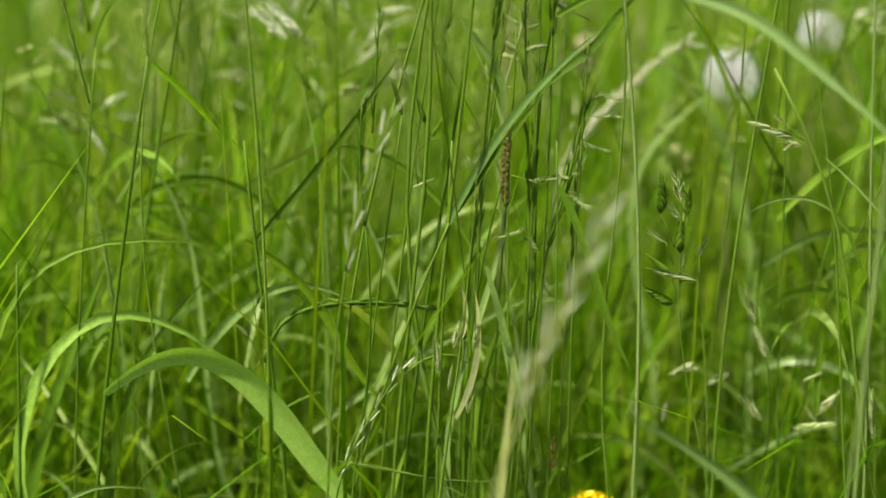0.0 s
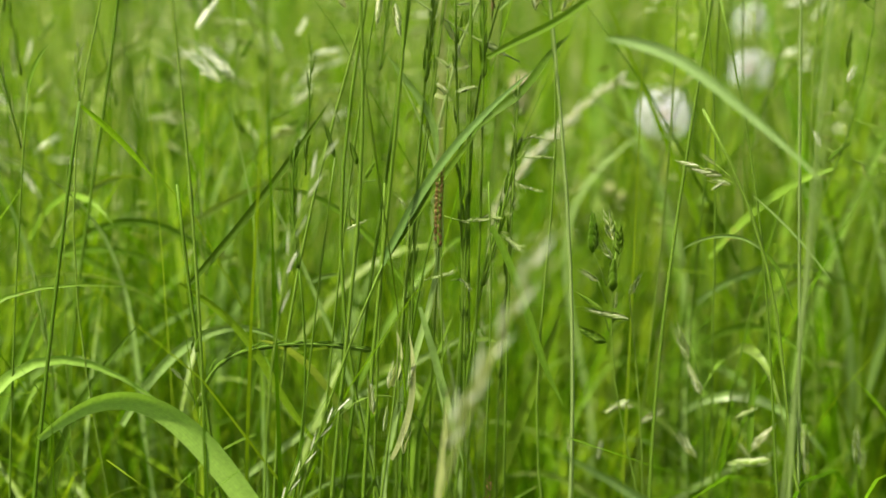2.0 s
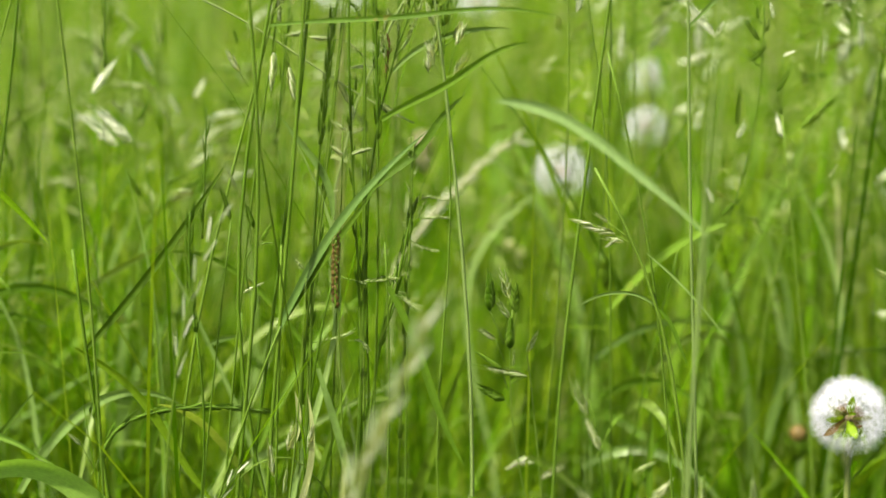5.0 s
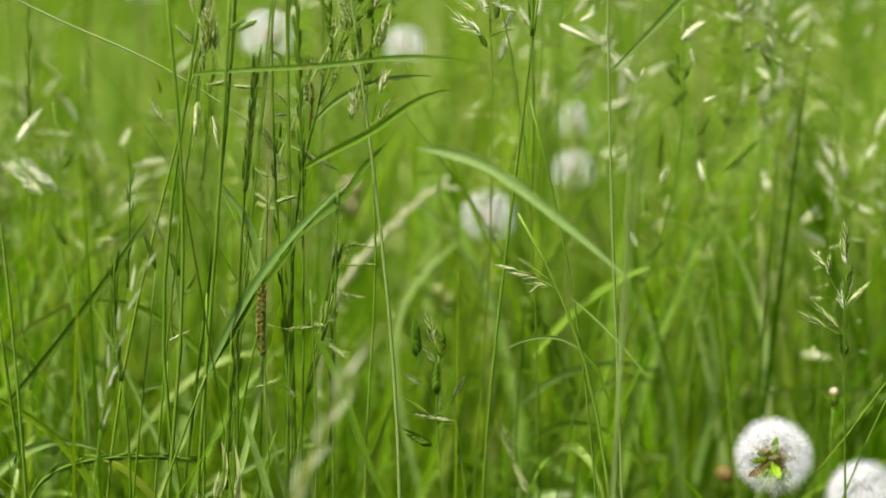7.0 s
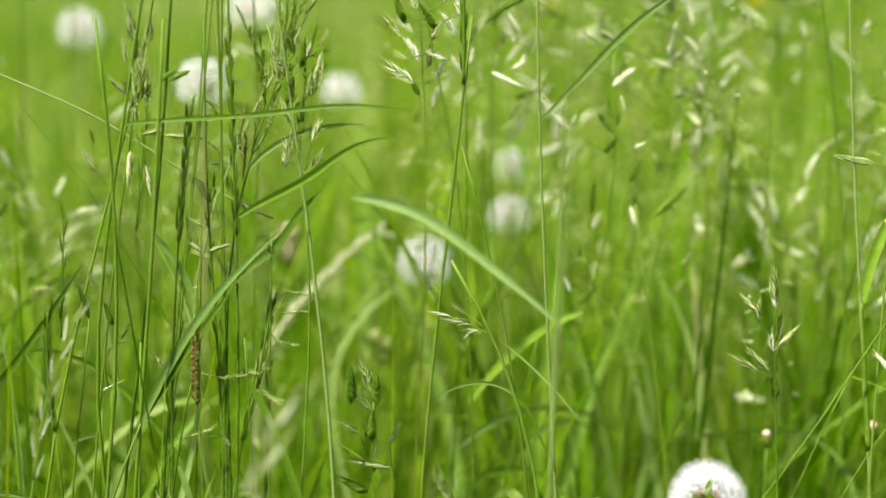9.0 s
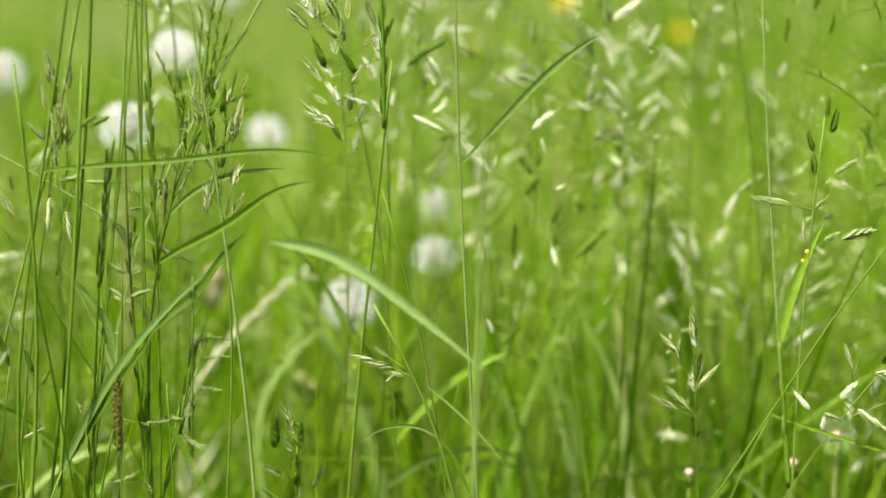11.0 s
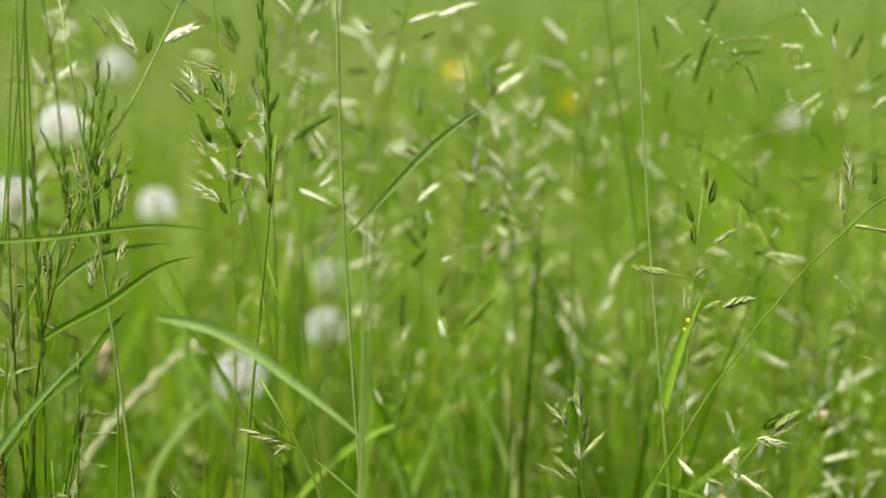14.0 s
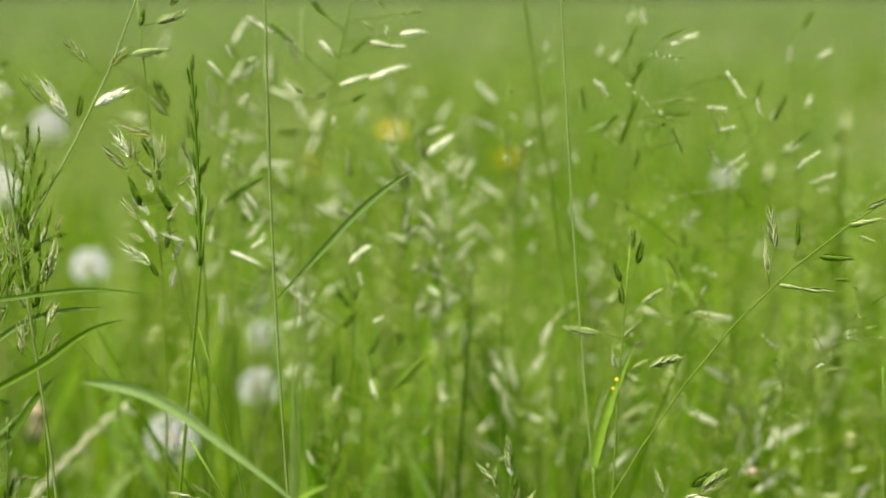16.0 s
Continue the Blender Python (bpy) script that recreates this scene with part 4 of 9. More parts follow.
p = plant("grass_tuft", -0.238, 0.892, "short dark green blade of grass", "grass")
leaf(p, (-0.238, 0.892, -0.01), (-0.1284, 0.911, 0.3503), bow=(-0.0196, -0.0041, 0.0057), sway=(0.0038, 0.0004, -0.0027), curl=(-0.0054, -0.0003, 0.0042), width=0.0069, material=BLADE_DARK, face=10, full=0.5)

p = plant("grass_plant", -0.239, 0.868, "dark green upright grass stalk", "grass")
stem(p, (-0.239, 0.868, -0.01), (-0.2224, 0.8721, 0.3706), bow=(-0.0037, -0.001, 0.0002), sway=(-0.0012, -0.0003, 0.0001), r=0.00121, material=STEM_DARK, tip=0.55)

p = plant("grass_tuft", 0.008, 0.911, "thin straw blade leaning over", "grass")
leaf(p, (0.008, 0.911, -0.01), (-0.1571, 0.8862, 0.2973), bow=(0.0529, 0.0037, 0.0386), sway=(0.0065, -0.0002, 0.0067), curl=(-0.0033, 0.0008, -0.0014), width=0.0028, material=BLADE_DARK, face=10, full=0.5)

p = plant("grass_tuft", -0.263, 0.783, "low arching pale blade of grass", "grass")
leaf(p, (-0.263, 0.783, -0.01), (-0.1446, 0.8275, 0.2616), bow=(-0.0486, -0.0043, 0.0408), sway=(0.0009, 0, -0.0061), curl=(0.0007, 0.0004, 0.0188), width=0.0042, material=BLADE_BLUE, face=15, full=0.5)

p = plant("grass_plant", 0.072, 0.928, "pale jointed rye-grass ear", "grass")
stem(p, (0.072, 0.928, -0.01), (-0.0544, 0.8382, 0.2666), bow=(0.0175, -0.0222, 0.1739), sway=(-0.0002, 0.0002, -0.0018), r=0.00045, material=STEM, tip=0.55)
spike(p, (-0.0544, 0.8382, 0.2666), (-0.0185, 0.8398, 0.3305), bow=(-0.0008, 0.0002, 0.0005), count=9, size=0.0101, kind="pale", r=0.00045, material=STEM, fat=0.6)

p = plant("grass_plant", -0.142, 1.171, "dark brome grass head behind the stalks", "grass")
stem(p, (-0.142, 1.171, -0.01), (-0.1355, 1.1722, 0.4468), bow=(-0.0054, -0.0006, 0.0002), sway=(-0.0013, -0.0002, 0.0001), curl=(-0.0021, -0.0002, 0.0001), r=0.00096, material=STEM_DARK, tip=0.55)
twig(p, (-0.1377, 1.1719, 0.4226), (-0.1391, 1.1718, 0.4231))
spikelet(p, (-0.1391, 1.1718, 0.4231), (-0.1455, 1.171, 0.4402), "dark", 1.9)
twig(p, (-0.1386, 1.1718, 0.4094), (-0.137, 1.172, 0.4102))
spikelet(p, (-0.137, 1.172, 0.4102), (-0.1281, 1.173, 0.4274), "dark", 1.9)
twig(p, (-0.1393, 1.1718, 0.3981), (-0.1405, 1.1716, 0.3986))
spikelet(p, (-0.1405, 1.1716, 0.3986), (-0.1488, 1.1706, 0.4145), "dark", 1.9)
twig(p, (-0.1401, 1.1717, 0.3844), (-0.138, 1.1719, 0.3848))
spikelet(p, (-0.138, 1.1719, 0.3848), (-0.1306, 1.1728, 0.4003), "dark", 1.9)
twig(p, (-0.1406, 1.1716, 0.3753), (-0.1407, 1.1716, 0.375))
spikelet(p, (-0.1407, 1.1716, 0.375), (-0.1469, 1.1708, 0.389), "dark", 1.9)
twig(p, (-0.1365, 1.1721, 0.4356), (-0.136, 1.1721, 0.4353))
spikelet(p, (-0.136, 1.1721, 0.4353), (-0.1323, 1.1726, 0.4525), "dark", 1.9)

p = plant("grass_plant", -0.061, 0.858, "dark rye-grass stalk with a slender ear", "grass")
stem(p, (-0.061, 0.858, -0.01), (-0.04, 0.8591, 0.4012), bow=(0.0071, 0.0003, 0), sway=(0.0063, 0.0002, -0.0004), curl=(0.007, 0.0003, -0.0003), r=0.00086, material=STEM_DARK, tip=0.55)
spike(p, (-0.0401, 0.8591, 0.3967), (-0.0403, 0.8591, 0.459), bow=(-0.0017, -0.0001, -0), count=11, size=0.0130, kind="ear", r=0.00087, lean=0.09, fat=0.75)

p = plant("grass_tuft", 0.012, 0.951, "pale bluish bent blade of grass", "grass")
leaf(p, (0.012, 0.951, -0.01), (-0.0688, 0.9475, 0.432), bow=(0.0244, 0.001, 0.0065), sway=(-0.0056, -0.0004, -0.0025), curl=(-0.0031, 0.0001, -0.0012), width=0.0035, material=BLADE_BLUE, face=15, full=0.5)
leaf(p, (-0.0396, 0.9492, 0.3575), (-0.0198, 0.9498, 0.3624), bow=(-0.0004, 0, 0.0018), width=0.0032, material=BLADE_BLUE)

p = plant("grass_plant", -0.073, 0.797, "pale rye-grass ear on a leaning stalk", "grass")
stem(p, (-0.073, 0.797, -0.01), (-0.022, 0.7997, 0.4756), bow=(-0.0197, -0.0007, 0.0039), sway=(-0.0014, 0.0001, 0.0009), curl=(-0.0055, -0.0001, 0.0016), r=0.00079, material=STEM, tip=0.55)
spike(p, (-0.0465, 0.7986, 0.3938), (-0.022, 0.7997, 0.4756), bow=(-0.0032, -0, 0.001), count=9, size=0.0135, kind="pale", r=0.00068, material=STEM, fat=0.6)

p = plant("grass_tuft", 0.024, 0.85, "long twisted dark blade of grass", "grass")
leaf(p, (0.024, 0.85, -0.01), (-0.0081, 0.85, 0.5218), bow=(0.0047, 0.0001, 0.0003), sway=(-0.0081, 0.0001, -0.0008), curl=(-0.003, 0.0001, -0.0003), width=0.0031, material=BLADE_DARK, twist=120, full=0.6)

p = plant("grass_plant", -0.023, 0.86, "sturdy dark grass stalk rising high", "grass")
stem(p, (-0.023, 0.86, -0.01), (0.022, 0.8597, 0.6048), bow=(-0.0045, 0.0001, 0.0003), curl=(0.0016, -0, -0.0001), r=0.00125, material=STEM_DARK)

p = plant("grass_tuft", -0.008, 0.881, "pale green pointed blade crossing the stalks", "grass")
leaf(p, (-0.008, 0.881, -0.01), (0.0067, 0.88, 0.5028), bow=(0.0236, -0.0004, 0.01), sway=(0.0048, 0.0001, 0.0053), curl=(0.0207, -0.0004, 0.0052), width=0.0038, material=BLADE_BLUE, face=20, full=0.5)

p = plant("grass_tuft", -0.083, 0.9, "broad bluish green blade leaning through the stalks", "grass")
stem(p, (-0.083, 0.9, -0.01), (0.0031, 0.8583, 0.3983), bow=(-0.018, 0, 0.005), r=0.0009, material=STEM)
leaf(p, (0.0027, 0.8683, 0.3948), (0.0811, 0.8677, 0.4984), bow=(-0.0059, 0.0009, 0.0045), sway=(-0.0000, -0.0001, -0.0002), curl=(0.0002, -0.0000, -0.0002), width=0.0046, material=BLADE_FROST, face=20, twist=25, fold=0.4, root=0.7, full=0.3)

p = plant("grass_plant", 0.029, 0.88, "dark rye-grass stalk with a curved dark ear", "grass")
stem(p, (0.029, 0.88, -0.01), (0.0641, 0.8777, 0.4233), bow=(-0.0093, 0.0006, 0.001), sway=(0.0012, -0.0001, -0.0001), curl=(-0.0013, 0.0001, 0.0003), r=0.00088, material=STEM_DARK, tip=0.55)
spike(p, (0.0552, 0.8783, 0.3797), (0.0728, 0.877, 0.4568), bow=(0.0011, -0, -0.0002), count=11, size=0.0119, kind="ear", r=0.00090, lean=0.09, fat=0.75)

p = plant("grass_plant", 0.002, 0.87, "slender grass stalk beside the broad blade's dark folded edge", "grass")
stem(p, (0.002, 0.87, -0.01), (0.0315, 0.8694, 0.4233), bow=(-0.0092, 0.0003, 0.001), sway=(0.0018, -0, -0.0001), curl=(-0.0026, 0.0001, 0.0005), r=0.00087, material=STEM_DARK, tip=0.55)
# dark strips added as the folded underside edge of the broad bluish blade
leaf(p, (0.0481, 0.8787, 0.4597), (0.0995, 0.8744, 0.5145), bow=(0.001, 0.0003, -0.0009), curl=(-0.0009, 0.0001, 0.0009), width=0.0046, material=BLADE_DARK, face=30, full=0.4, label="dark folded edge of the broad blade")
leaf(p, (0.0034, 0.8702, 0.3947), (0.0516, 0.8649, 0.4657), bow=(-0.001, 0, 0.001), width=0.0036, material=BLADE_DARK, face=20, full=0.5, label="lower dark edge of the broad blade")

p = plant("grass_plant", 0.022, 0.88, "thin dark green grass stalk", "grass")
stem(p, (0.022, 0.88, -0.01), (0.0376, 0.8792, 0.5041), sway=(0.0041, -0.0002, -0.0002), curl=(0.0025, -0.0001, -0.0001), r=0.00058, material=STEM_DARK, tip=0.55)

p = plant("grass_plant", 0.067, 0.877, "meadow grass stalk with small green spikelets", "grass")
stem(p, (0.067, 0.877, -0.01), (0.0732, 0.877, 0.4895), bow=(-0.002, 0.0002, 0), sway=(0.0011, -0.0001, -0), r=0.00072, tip=0.55)
spike(p, (0.0706, 0.8772, 0.4234), (0.0732, 0.877, 0.4924), count=9, size=0.0065, kind="tiny", r=0.00059, material=STEM, lean=0.4)
spray(p, (0.0705, 0.8772, 0.4492), (0.0887, 0.8755, 0.4584), bow=(-0.0022, 0.0003, 0.0055), count=6, size=0.0047, kind="tiny", seed=1)
spray(p, (0.0716, 0.8771, 0.4507), (0.0888, 0.8755, 0.4494), bow=(-0.0001, 0, -0.0009), count=6, size=0.0047, kind="tiny", seed=2)
spray(p, (0.0685, 0.8773, 0.4417), (0.0822, 0.8762, 0.4317), bow=(-0.001, 0.0001, -0.0016), count=6, size=0.0047, kind="tiny", seed=3)
spray(p, (0.0465, 0.8788, 0.4171), (0.0671, 0.8774, 0.4187), bow=(0.0001, 0.0001, -0.0009), count=7, size=0.0047, kind="tiny", seed=4)
spray(p, (0.0582, 0.8781, 0.4141), (0.0745, 0.8768, 0.4018), bow=(-0.0005, 0.0001, -0.0007), count=6, size=0.0053, kind="tiny", seed=5)
spray(p, (0.0684, 0.8773, 0.4462), (0.0785, 0.8765, 0.4598), bow=(0.0025, -0.0002, -0.0019), count=5, size=0.0041, kind="tiny", seed=6)

p = plant("grass_plant", 0.036, 0.859, "withered reddish brown grass ear", "grass")
stem(p, (0.036, 0.859, -0.01), (0.0325, 0.8594, 0.4433), bow=(-0.0007, 0, 0), sway=(-0.0021, 0.0001, -0.0001), curl=(-0.0011, 0, -0), r=0.00057, tip=0.55)
spike(p, (0.0318, 0.8594, 0.4071), (0.0325, 0.8594, 0.4433), bow=(-0.0006, 0, 0), count=15, size=0.009, kind="red", r=0.00073, material=STEM_DARK, lean=0.07, fat=1.15)

p = plant("grass_plant", -0.014, 0.84, "thick bundle stalk with white papery sheath", "grass")
stem(p, (-0.014, 0.84, -0.01), (0.0167, 0.8398, 0.4295), bow=(-0.005, 0.0001, 0.0004), curl=(0.0022, -0, -0.0002), r=0.00169, tip=0.1)
leaf(p, (0.0067, 0.84, 0.2977), (0.0159, 0.8398, 0.3695), bow=(0.0063, -0.0001, -0.0008), width=0.0038, material=STRAW, face=30, label="white papery sheath")
leaf(p, (0.0218, 0.8397, 0.3816), (0.0442, 0.8388, 0.2934), bow=(0.0006, 0.0001, 0.0002), width=0.0038, material=BLADE_BLUE)
leaf(p, (0.0074, 0.84, 0.3387), (0.0096, 0.8399, 0.3696), bow=(0.0029, -0, -0.0002), width=0.0029, material=STRAW)
spikelet(p, (-0.0022, 0.84, 0.3233), (-0.0041, 0.84, 0.3437), "cream", 1.1)
spikelet(p, (0.0053, 0.84, 0.3372), (0.0093, 0.8399, 0.3542), "cream", 1.1)
spikelet(p, (0.0155, 0.8399, 0.3386), (0.02, 0.8398, 0.3541), "cream", 1.1)
spikelet(p, (0.0029, 0.84, 0.3137), (0.0049, 0.84, 0.3294), "green", 1.1)
spikelet(p, (0.0126, 0.8399, 0.3008), (0.0152, 0.8399, 0.3198), "cream", 1.1)

p = plant("grass_tuft", 0.003, 0.9, "pale bent blade of grass", "grass")
leaf(p, (0.003, 0.9, -0.01), (0.044, 0.8989, 0.3631), bow=(-0.0113, 0.0003, 0.0016), sway=(0.0039, -0.0002, -0.0009), curl=(-0.0039, 0.0002, 0.0011), width=0.0041, material=BLADE, face=25, full=0.5)

p = plant("grass_plant", 0.11, 0.863, "tall brome grass with a loose panicle and three leaves", "grass")
stem(p, (0.11, 0.863, -0.01), (0.0694, 0.8672, 0.6775), bow=(0.0108, -0.0009, 0.0007), sway=(-0.004, 0.0004, -0.0004), curl=(-0.0021, 0.0003, -0.0002), r=0.0014, material=STEM_GREY, tip=0.35)
leaf(p, (0.0014, 0.86, 0.5532), (0.1448, 0.8477, 0.5575), bow=(0.0004, 0.003, 0.0031), sway=(-0.0001, 0, -0.0017), curl=(0, -0, 0.0008), width=0.0026, material=BLADE, face=28, twist=-15, label="long level green leaf")
leaf(p, (0.0628, 0.8778, 0.526), (0.1235, 0.8713, 0.5479), bow=(-0.0028, 0.0008, 0.0076), sway=(-0.0006, 0, 0.0003), width=0.0032, material=BLADE_BLUE)
leaf(p, (0.0558, 0.8582, 0.5054), (0.1327, 0.8497, 0.5453), bow=(-0.0008, 0.001, 0.0025), sway=(0.0007, -0.0001, -0.0016), curl=(-0.0004, 0.0001, 0.0009), width=0.004, material=BLADE, face=2)
twig(p, (0.0874, 0.8656, 0.5455), (0.0854, 0.8658, 0.5612))
spikelet(p, (0.0854, 0.8658, 0.5612), (0.0819, 0.8661, 0.5753), "dark", 1.26)
twig(p, (0.0874, 0.8656, 0.5412), (0.083, 0.866, 0.5512))
spikelet(p, (0.083, 0.866, 0.5512), (0.0784, 0.8665, 0.564), "cream", 1.55)
twig(p, (0.0892, 0.8654, 0.5239), (0.0828, 0.8661, 0.5312))
spikelet(p, (0.0828, 0.8661, 0.5312), (0.079, 0.8664, 0.5456), "cream", 1.55)
twig(p, (0.0879, 0.8655, 0.5369), (0.0881, 0.8655, 0.5512))
spikelet(p, (0.0881, 0.8655, 0.5512), (0.0896, 0.8654, 0.564), "dark", 1.55)
twig(p, (0.0886, 0.8655, 0.5455), (0.0924, 0.8651, 0.564))
spikelet(p, (0.0924, 0.8651, 0.564), (0.0945, 0.8649, 0.5781), "green", 1.55)
twig(p, (0.0894, 0.8654, 0.5455), (0.0961, 0.8647, 0.571))
spikelet(p, (0.0961, 0.8647, 0.571), (0.0996, 0.8643, 0.5878), "cream", 1.55)
twig(p, (0.0901, 0.8653, 0.5268), (0.0936, 0.865, 0.5412))
spikelet(p, (0.0936, 0.865, 0.5412), (0.0993, 0.8643, 0.554), "cream", 1.55)
twig(p, (0.09, 0.8653, 0.5196), (0.0929, 0.865, 0.5268))
spikelet(p, (0.0929, 0.865, 0.5268), (0.1015, 0.8641, 0.5392), "green", 1.55)
spikelet(p, (0.08, 0.8663, 0.5767), (0.0746, 0.8668, 0.5907), "green", 1.55)
spikelet(p, (0.0898, 0.8654, 0.5795), (0.0913, 0.8652, 0.5948), "dark", 1.55)
spikelet(p, (0.0857, 0.8658, 0.5851), (0.083, 0.866, 0.599), "dark", 1.55)

p = plant("grass_plant", -0.038, 0.869, "tall sturdy jointed green grass stalk", "grass")
stem(p, (-0.038, 0.869, -0.01), (-0.0111, 0.8699, 0.6053), bow=(0.0044, 0, 0.0005), sway=(-0.0058, -0.0001, 0.0005), curl=(0.0023, -0, 0.0001), r=0.00127, nodes=(0.68,))

p = plant("grass_plant", -0.008, 0.87, "dark stalk with brome spikelets", "grass")
stem(p, (-0.008, 0.87, -0.01), (0.026, 0.8696, 0.6932), bow=(-0.0145, 0.0003, 0.0011), sway=(0.0192, 0.0002, -0.0017), curl=(0.0094, 0.0003, -0.0008), r=0.00112, material=STEM_DARK)
twig(p, (0.0053, 0.87, 0.5718), (0.0032, 0.87, 0.5668))
spikelet(p, (0.0032, 0.87, 0.5668), (-0.0075, 0.87, 0.577), "green")
twig(p, (0.0075, 0.87, 0.5718), (0.0085, 0.87, 0.5619))
spikelet(p, (0.0085, 0.87, 0.5619), (0.0066, 0.87, 0.5857), "green")
twig(p, (0.0042, 0.87, 0.5578), (0.0094, 0.8699, 0.5633))
spikelet(p, (0.0094, 0.8699, 0.5633), (0.0111, 0.8699, 0.5801), "dark")
twig(p, (0.0128, 0.8699, 0.5661), (0.0186, 0.8698, 0.573))
spikelet(p, (0.0186, 0.8698, 0.573), (0.0291, 0.8695, 0.5793), "dark")
spikelet(p, (0.0193, 0.8698, 0.549), (0.0088, 0.87, 0.5458), "green")
twig(p, (0.008, 0.87, 0.5464), (0.0211, 0.8697, 0.5456))
spikelet(p, (0.0211, 0.8697, 0.5456), (0.0334, 0.8694, 0.5443), "green")
spikelet(p, (-0.0144, 0.8699, 0.5426), (-0.016, 0.8699, 0.5503), "dark")
twig(p, (-0.0097, 0.8699, 0.5211), (-0.0136, 0.8699, 0.5283))
spikelet(p, (-0.0136, 0.8699, 0.5283), (-0.0208, 0.8698, 0.5408), "cream")
twig(p, (0.0053, 0.87, 0.5493), (0.0035, 0.87, 0.5379))
spikelet(p, (0.0035, 0.87, 0.5379), (0.0014, 0.87, 0.5173), "cream")
twig(p, (0.0062, 0.87, 0.5493), (0.0108, 0.8699, 0.5306))
spikelet(p, (0.0108, 0.8699, 0.5306), (0.0131, 0.8699, 0.5124), "cream")

p = plant("grass_plant", -0.179, 0.882, "thin pale culm bent over across the stalks", "grass")
stem(p, (-0.179, 0.882, -0.01), (-0.0748, 0.8969, 0.6906), bow=(-0.0246, -0.0019, 0.0039), sway=(0.0237, 0.0037, -0.007), curl=(0.0058, 0.0016, -0.0016), r=0.00058, material=STEM)
stem(p, (-0.1082, 0.8935, 0.6013), (0.0751, 0.8969, 0.4951), bow=(0.0008, 0.0047, 0.0015), curl=(-0.0009, 0, -0.0015), r=0.00059, material=STEM_GREY)
twig(p, (0.046, 0.8988, 0.5111), (0.0429, 0.899, 0.5045))
spikelet(p, (0.0429, 0.899, 0.5045), (0.0351, 0.8993, 0.5179), "green")
spikelet(p, (0.0429, 0.899, 0.5052), (0.0433, 0.899, 0.4961), "cream")
twig(p, (0.0751, 0.8969, 0.4957), (0.0678, 0.8974, 0.4982))
spikelet(p, (0.0678, 0.8974, 0.4982), (0.053, 0.8984, 0.5074), "green")
twig(p, (0.0551, 0.8983, 0.5244), (0.0507, 0.8986, 0.5254))
spikelet(p, (0.0507, 0.8986, 0.5254), (0.0399, 0.8991, 0.5246), "green")
spikelet(p, (0.0397, 0.8991, 0.491), (0.0333, 0.8994, 0.4969), "green")
spikelet(p, (0.0378, 0.8992, 0.4774), (0.0306, 0.8995, 0.4842), "green")
spikelet(p, (0.0423, 0.899, 0.4788), (0.0515, 0.8985, 0.482), "green")
spikelet(p, (0.0446, 0.8989, 0.5126), (0.0454, 0.8989, 0.5216), "dark")
spray(p, (0.0321, 0.8994, 0.539), (0.0493, 0.8986, 0.529), bow=(0.0016, -0, 0.0032), count=6, size=0.0047, kind="tiny", seed=7)
spray(p, (0.0385, 0.8992, 0.56), (0.047, 0.8988, 0.5526), bow=(0.001, -0, 0.0011), count=6, size=0.0044, kind="tinydark", seed=8)

p = plant("grass_plant", 0.002, 0.87, "rye-grass stalk with a narrow ear", "grass")
stem(p, (0.002, 0.87, -0.01), (0.0335, 0.8694, 0.5587), bow=(-0.0044, 0.0001, 0.0002), sway=(0.0011, -0.0001, -0.0001), curl=(-0.0019, 0.0001, 0.0002), r=0.00095, material=STEM, tip=0.55)
spike(p, (0.0252, 0.8696, 0.4912), (0.0336, 0.8694, 0.5602), count=13, size=0.0130, kind="ear", r=0.00072, lean=0.09, fat=0.75)

p = plant("grass_plant", -0.002, 0.881, "thin green grass stalk with a slim ear", "grass")
stem(p, (-0.002, 0.881, -0.01), (0.0498, 0.8786, 0.688), bow=(-0.0079, 0.0004, 0.0007), sway=(0.0008, -0.0001, -0.0001), curl=(0.0038, -0.0001, -0.0004), r=0.00057)
spike(p, (0.0113, 0.8803, 0.3261), (0.0242, 0.8799, 0.4514), bow=(-0.0013, 0.0000, 0.0001), sway=(-0.0001, 0.0000, 0.0000), curl=(0.0000, -0.0000, -0.0000), count=12, size=0.0105, kind="ear", r=0.0007, material=STEM, lean=0.12, fat=0.75)

p = plant("grass_plant", 0.038, 0.879, "thin dark grass stalk with a slim ear", "grass")
stem(p, (0.038, 0.879, -0.01), (0.0492, 0.8786, 0.688), bow=(-0.0017, 0.0001, 0), sway=(-0.0047, 0.0003, 0.0001), curl=(-0.0015, 0.0001, 0), r=0.00085, material=STEM)
spike(p, (0.0442, 0.8788, 0.3529), (0.0484, 0.8785, 0.4785), bow=(0.0007, -0.0000, -0.0000), sway=(0.0000, -0.0000, -0.0000), curl=(-0.0000, 0.0000, 0.0000), count=11, size=0.0105, kind="ear", r=0.0007, material=STEM, lean=0.12, fat=0.75)

p = plant("grass_plant", 0.048, 0.879, "rye-grass stalk with a long ear", "grass")
stem(p, (0.048, 0.879, -0.01), (0.0534, 0.8784, 0.688), bow=(-0.0008, 0, 0), sway=(-0.0045, 0.0003, 0), curl=(-0.0014, 0.0001, -0), r=0.00071)
spike(p, (0.0553, 0.8783, 0.4913), (0.0538, 0.8784, 0.598), count=15, size=0.0122, kind="ear", r=0.00073, lean=0.09, fat=0.75)

